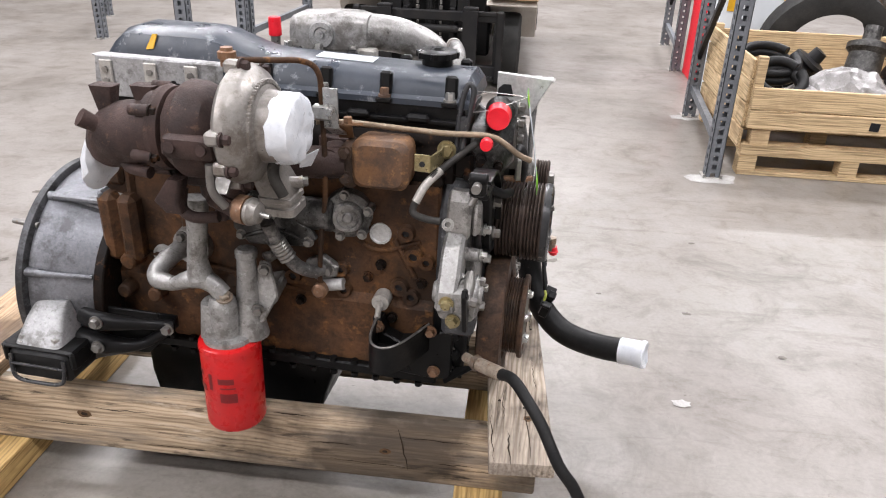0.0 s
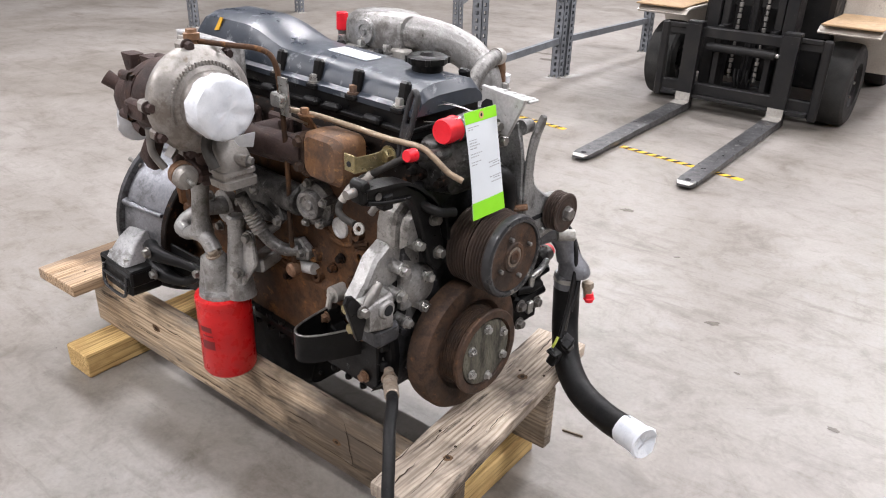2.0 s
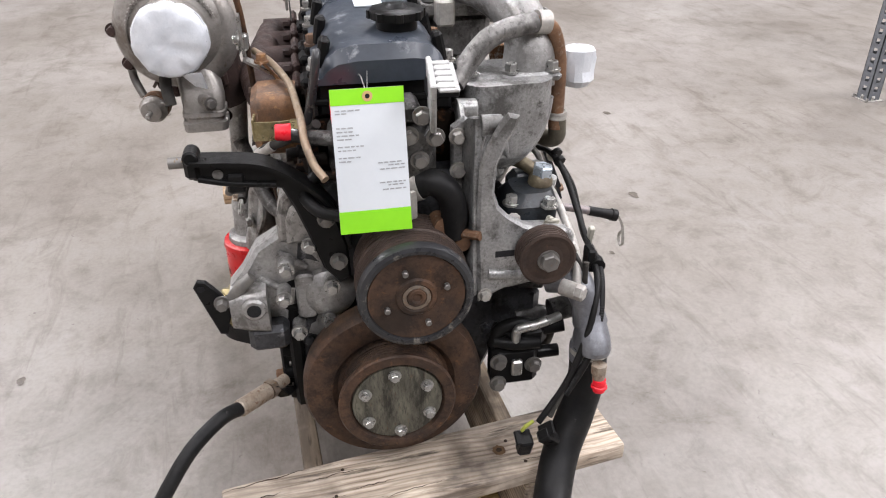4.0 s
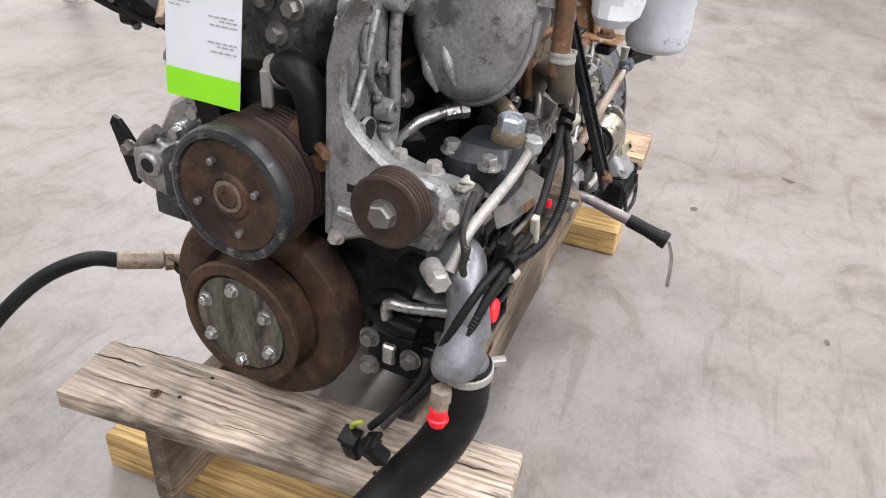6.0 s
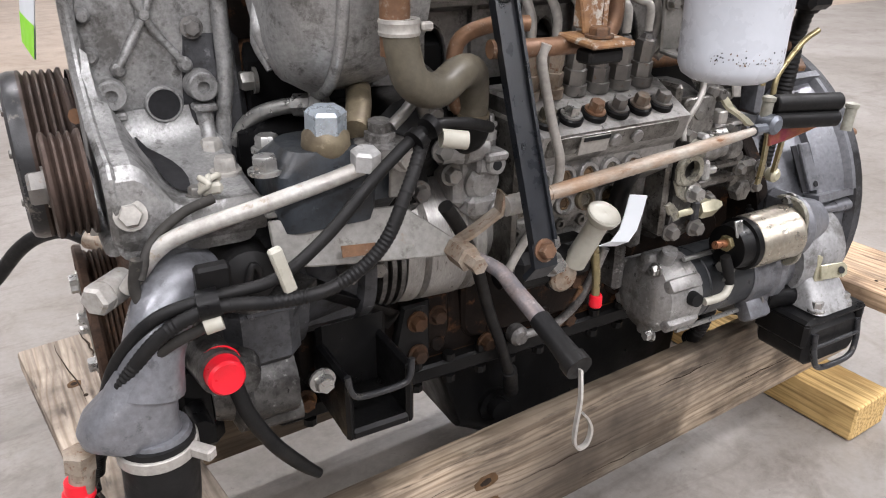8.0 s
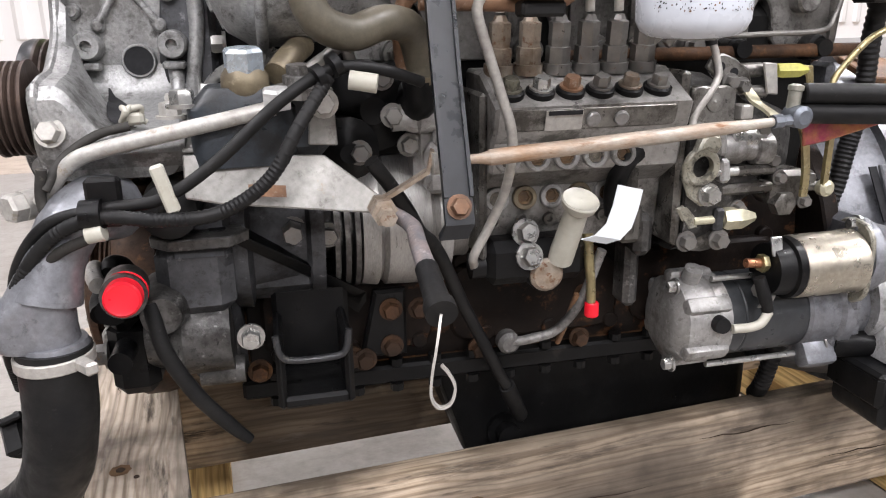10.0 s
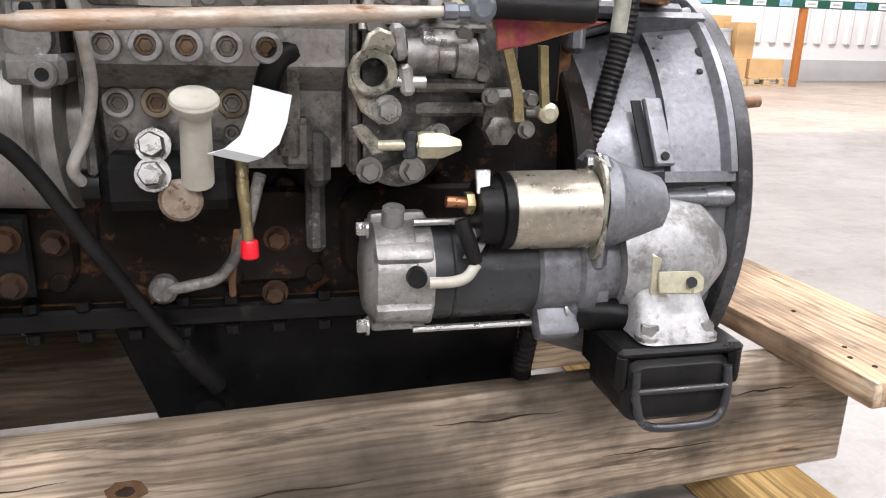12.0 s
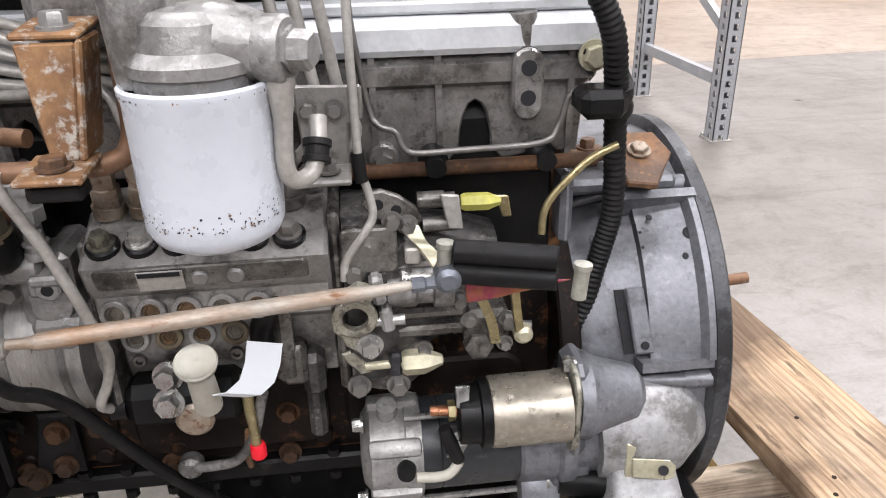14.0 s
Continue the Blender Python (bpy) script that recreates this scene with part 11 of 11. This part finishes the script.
plate(bm, [(-0.4, 0.51), (-0.36, 0.51), (-0.34, 0.42), (-0.4, 0.42)], "y", 0.185, 0.2, bevel=0.004)
slab(bm, [(-0.21, 0.255, 0.61), (-0.2, 0.28, 0.61), (-0.35, 0.205, 0.5), (-0.34, 0.195, 0.48)], (0, 0.5, 0.8), 0.02)
part("brace", bm, "black", eng)
bolts("bolt", [(-0.38, 0.2, 0.485), (-0.38, 0.2, 0.435), (-0.345, 0.2, 0.42), (-0.215, 0.22, 0.43)], RIGHT, 0.011, 0.013, eng, "rust", "rusty bolt")
bolts("bolt", [(-0.212, 0.30, 0.51)], RIGHT, 0.011, 0.014, eng, "steel")
bm = B()
tube(bm, [(-0.115, 0.305, 0.56), (-0.125, 0.315, 0.51), (-0.15, 0.312, 0.455), (-0.18, 0.305, 0.41), (-0.2, 0.3, 0.385)], [0.0085, 0.0085, 0.0085, 0.008, 0.006], 12)
part("rubber_pipe", bm, "rubber", eng)
# harness
bm = B()
tube(bm, [(-0.40, 0.33, 0.775), (-0.355, 0.35, 0.79), (-0.31, 0.36, 0.792), (-0.26, 0.372, 0.765), (-0.2, 0.38, 0.715), (-0.15, 0.382, 0.685), (-0.1, 0.376, 0.678), (-0.05, 0.366, 0.665), (-0.015, 0.35, 0.625), (0.003, 0.33, 0.57), (0.015, 0.3, 0.5), (0.03, 0.25, 0.43)], 0.0058, 12, n=8)
har = part("wiring_harness", bm, "rubber", eng, "black taped wiring harness")
bm = B()
tube(bm, [(-0.305, 0.366, 0.785), (-0.275, 0.388, 0.745), (-0.245, 0.396, 0.7), (-0.2, 0.395, 0.672), (-0.15, 0.392, 0.668), (-0.095, 0.384, 0.672), (-0.05, 0.375, 0.652), (-0.01, 0.36, 0.6), (0.012, 0.335, 0.54), (0.02, 0.30, 0.48)], 0.0068, 12, n=8, ribs=0.005)
part("corrugated_sleeve", bm, "rubber", har, "black corrugated sleeve")
bm = B()
tube(bm, [(-0.09, 0.38, 0.655), (-0.05, 0.37, 0.635), (-0.01, 0.348, 0.59), (0.005, 0.32, 0.53), (0.03, 0.27, 0.44)], 0.005, 8)
part("lead", bm, "rubber_grey", har)
bm = B()
tube(bm, [(-0.045, 0.34, 0.71), (-0.04, 0.338, 0.68), (-0.05, 0.345, 0.66), (-0.07, 0.35, 0.655)], 0.005, 8)
tube(bm, [(-0.12, 0.312, 0.742), (-0.09, 0.318, 0.735), (-0.06, 0.326, 0.715), (-0.045, 0.34, 0.69)], 0.0045, 8)
part("sensor_lead", bm, "rubber_grey", har)
for p in ((-0.315, 0.365, 0.798), (-0.3, 0.367, 0.788)):
    bm = B()
    lathe(bm, p, (1, 0.3, -0.5), [(0, 0.0115), (0.008, 0.0115)], 16)
    part("clip", bm, "black", har)
bm = B()
lathe(bm, (-0.1, 0.38, 0.675), (1, -0.1, -0.05), [(0, 0.0135), (0.018, 0.0135)], 16)
span(bm, (-0.115, 0.36, 0.66), (-0.085, 0.375, 0.705), bevel=0.003)
part("clip", bm, "black", har)
bm = B()
cyl(bm, (-0.085, 0.384, 0.657), (-0.1, 0.386, 0.66), 0.008)
part("white_plug", bm, "nylon", har, "white cable end")
bm = B()
cyl(bm, (-0.325, 0.362, 0.782), (-0.35, 0.368, 0.778), 0.009)
part("white_plug", bm, "nylon", har)
bm = B()
box(bm, (-0.155, 0.388, 0.695), (0.012, 0.01, 0.045), (0, 15, 0), bevel=0.002)
part("white_clip", bm, "nylon", har)
for x, y, z, r in ((0.035, 0.225, 0.385, 0), (0.045, 0.265, 0.405, 40)):
    bm = B()
    box(bm, (x, y, z), (0.024, 0.026, 0.042), (r, 20, 0), bevel=0.004)
    box(bm, (x, y - 0.004, z + 0.018), (0.028, 0.03, 0.008), (r, 20, 0), bevel=0.002)
    part("connector", bm, "black", har, "black plastic connector")
bm = B()
tube(bm, [(0.03, 0.22, 0.415), (0.033, 0.226, 0.428), (0.03, 0.24, 0.435)], 0.0035, 6)
part("green_wire", bm, "nylon_green", har)
bm = B()
for k in range(3):
    tube(bm, [(-0.125 - 0.004 * k, 0.29, 0.742), (-0.13 + 0.008 * k, 0.296, 0.757), (-0.118, 0.302 + 0.004 * k, 0.755), (-0.112, 0.3, 0.745)], 0.003, 6)
box(bm, (-0.122, 0.296, 0.747), (0.02, 0.016, 0.012), bevel=0.003)
part("cream_tie", bm, "nylon", eng, "cream plastic cable tie")
# white wrap on the opening beside the bypass pipe
bm = B()
rw = random.Random(8)
secs = []
for d, r in ((0.0, 0.012), (0.006, 0.03), (0.022, 0.036), (0.045, 0.036), (0.062, 0.033), (0.075, 0.02), (0.078, 0.003)):
    secs.append([(-0.328 - 0.012 * math.sin(d * 40) + (r + rw.uniform(-0.003, 0.003)) * math.cos(2 * math.pi * i / 14), 0.402 + (r + rw.uniform(-0.003, 0.003)) * math.sin(2 * math.pi * i / 14), 1.0 - d) for i in range(14)])
loft(bm, secs)
part("tape_cover", bm, "white", eng, "white wrapped pipe opening", sharp=18)

# ---- inventory tag hanging at the front ----
def from_engine(x, y, z):
    a = radians(-4.5)
    return V(math.cos(a) * x - math.sin(a) * y, math.sin(a) * x + math.cos(a) * y, z)


TL, TR, BL, BR = from_engine(-0.038, -0.069, 1.042), from_engine(-0.046, 0.036, 1.039), from_engine(-0.001, -0.070, 0.832), from_engine(-0.008, 0.038, 0.828)
TN = (TR - TL).cross(BL - TL).normalized()
if TN.x < 0:
    TN = -TN


def on_tag(u, v, lift=0.0):
    a, b = TL.lerp(TR, u), BL.lerp(BR, u)
    return a.lerp(b, v) + TN * (lift + 0.004 * math.sin(math.pi * v) * math.sin(1.2 + 2 * u))


def tag_patch(bm, u0, u1, v0, v1, lift, n=10):
    rows = [[bm.verts.new(on_tag(u0 + (u1 - u0) * i / 4, v0 + (v1 - v0) * j / n, lift)) for i in range(5)] for j in range(n + 1)]
    for a, b in zip(rows[:-1], rows[1:]):
        for i in range(4):
            bm.faces.new((a[i], a[i + 1], b[i + 1], b[i]))


tag = thing("inventory_tag", on_tag(0.5, 1.0), "white card tag with green bands wired to the engine", "tag")
bm = B()
tag_patch(bm, 0, 1, 0, 1, 0.0)
tag_patch(bm, 0, 1, 0, 1, -0.0008)
card = part("card", bm, "paper", tag)
for v0, v1 in ((0.0, 0.105), (0.835, 1.0)):
    bm = B()
    tag_patch(bm, 0, 1, v0, v1, 0.0005, 3)
    tag_patch(bm, 0, 1, v0, v1, -0.0013, 3)
    part("green_band", bm, "green", card, "bright green printed band")
rt = random.Random(11)
for u0, u1, v in ((0.05, 0.42, 0.135), (0.05, 0.2, 0.155), (0.05, 0.32, 0.25), (0.05, 0.28, 0.275), (0.05, 0.36, 0.30), (0.05, 0.25, 0.325), (0.05, 0.4, 0.375), (0.05, 0.3, 0.4), (0.58, 0.95, 0.50), (0.72, 0.95, 0.52), (0.6, 0.95, 0.545), (0.58, 0.95, 0.64), (0.7, 0.95, 0.66), (0.62, 0.95, 0.69), (0.05, 0.35, 0.45), (0.05, 0.22, 0.475)):
    u = u0
    while u < u1 - 0.03:
        w = rt.uniform(0.04, 0.09)
        bm = B()
        tag_patch(bm, u, min(u + w, u1), v, v + 0.009, 0.0006, 1)
        part("printed_bar", bm, "ink_pale", card)
        u += w + 0.018
bm = B()
lathe(bm, on_tag(0.5, 0.052, 0.0008), TN, [(0, 0.0035), (0, 0.0075), (0.0006, 0.0075), (0.0006, 0.0035)], 18, caps=False)
ey = part("eyelet", bm, "card", tag, "brown reinforced eyelet")
bm = B()
lathe(bm, on_tag(0.5, 0.052, 0.0007), TN, [(0, 0.0038), (0.0003, 0.0038)], 12)
part("eyelet_hole", bm, "ink", ey)
for k, (ex, ey2, ez) in enumerate(((-0.165, -0.02, 1.02), (-0.16, -0.005, 1.03), (-0.15, -0.06, 1.0))):
    bm = B()
    a = on_tag(0.5, 0.052, 0.001)
    e = from_engine(ex, ey2, ez)
    m1 = a.lerp(e, 0.3) + V(0, 0, 0.006 - 0.004 * k)
    m2 = a.lerp(e, 0.7) + V(0, 0, 0.010 - 0.007 * k)
    tube(bm, [a - TN * 0.004, m1, m2, e], 0.0009, 6)
    part("tie_wire", bm, "steel", tag, "thin steel tie wire")
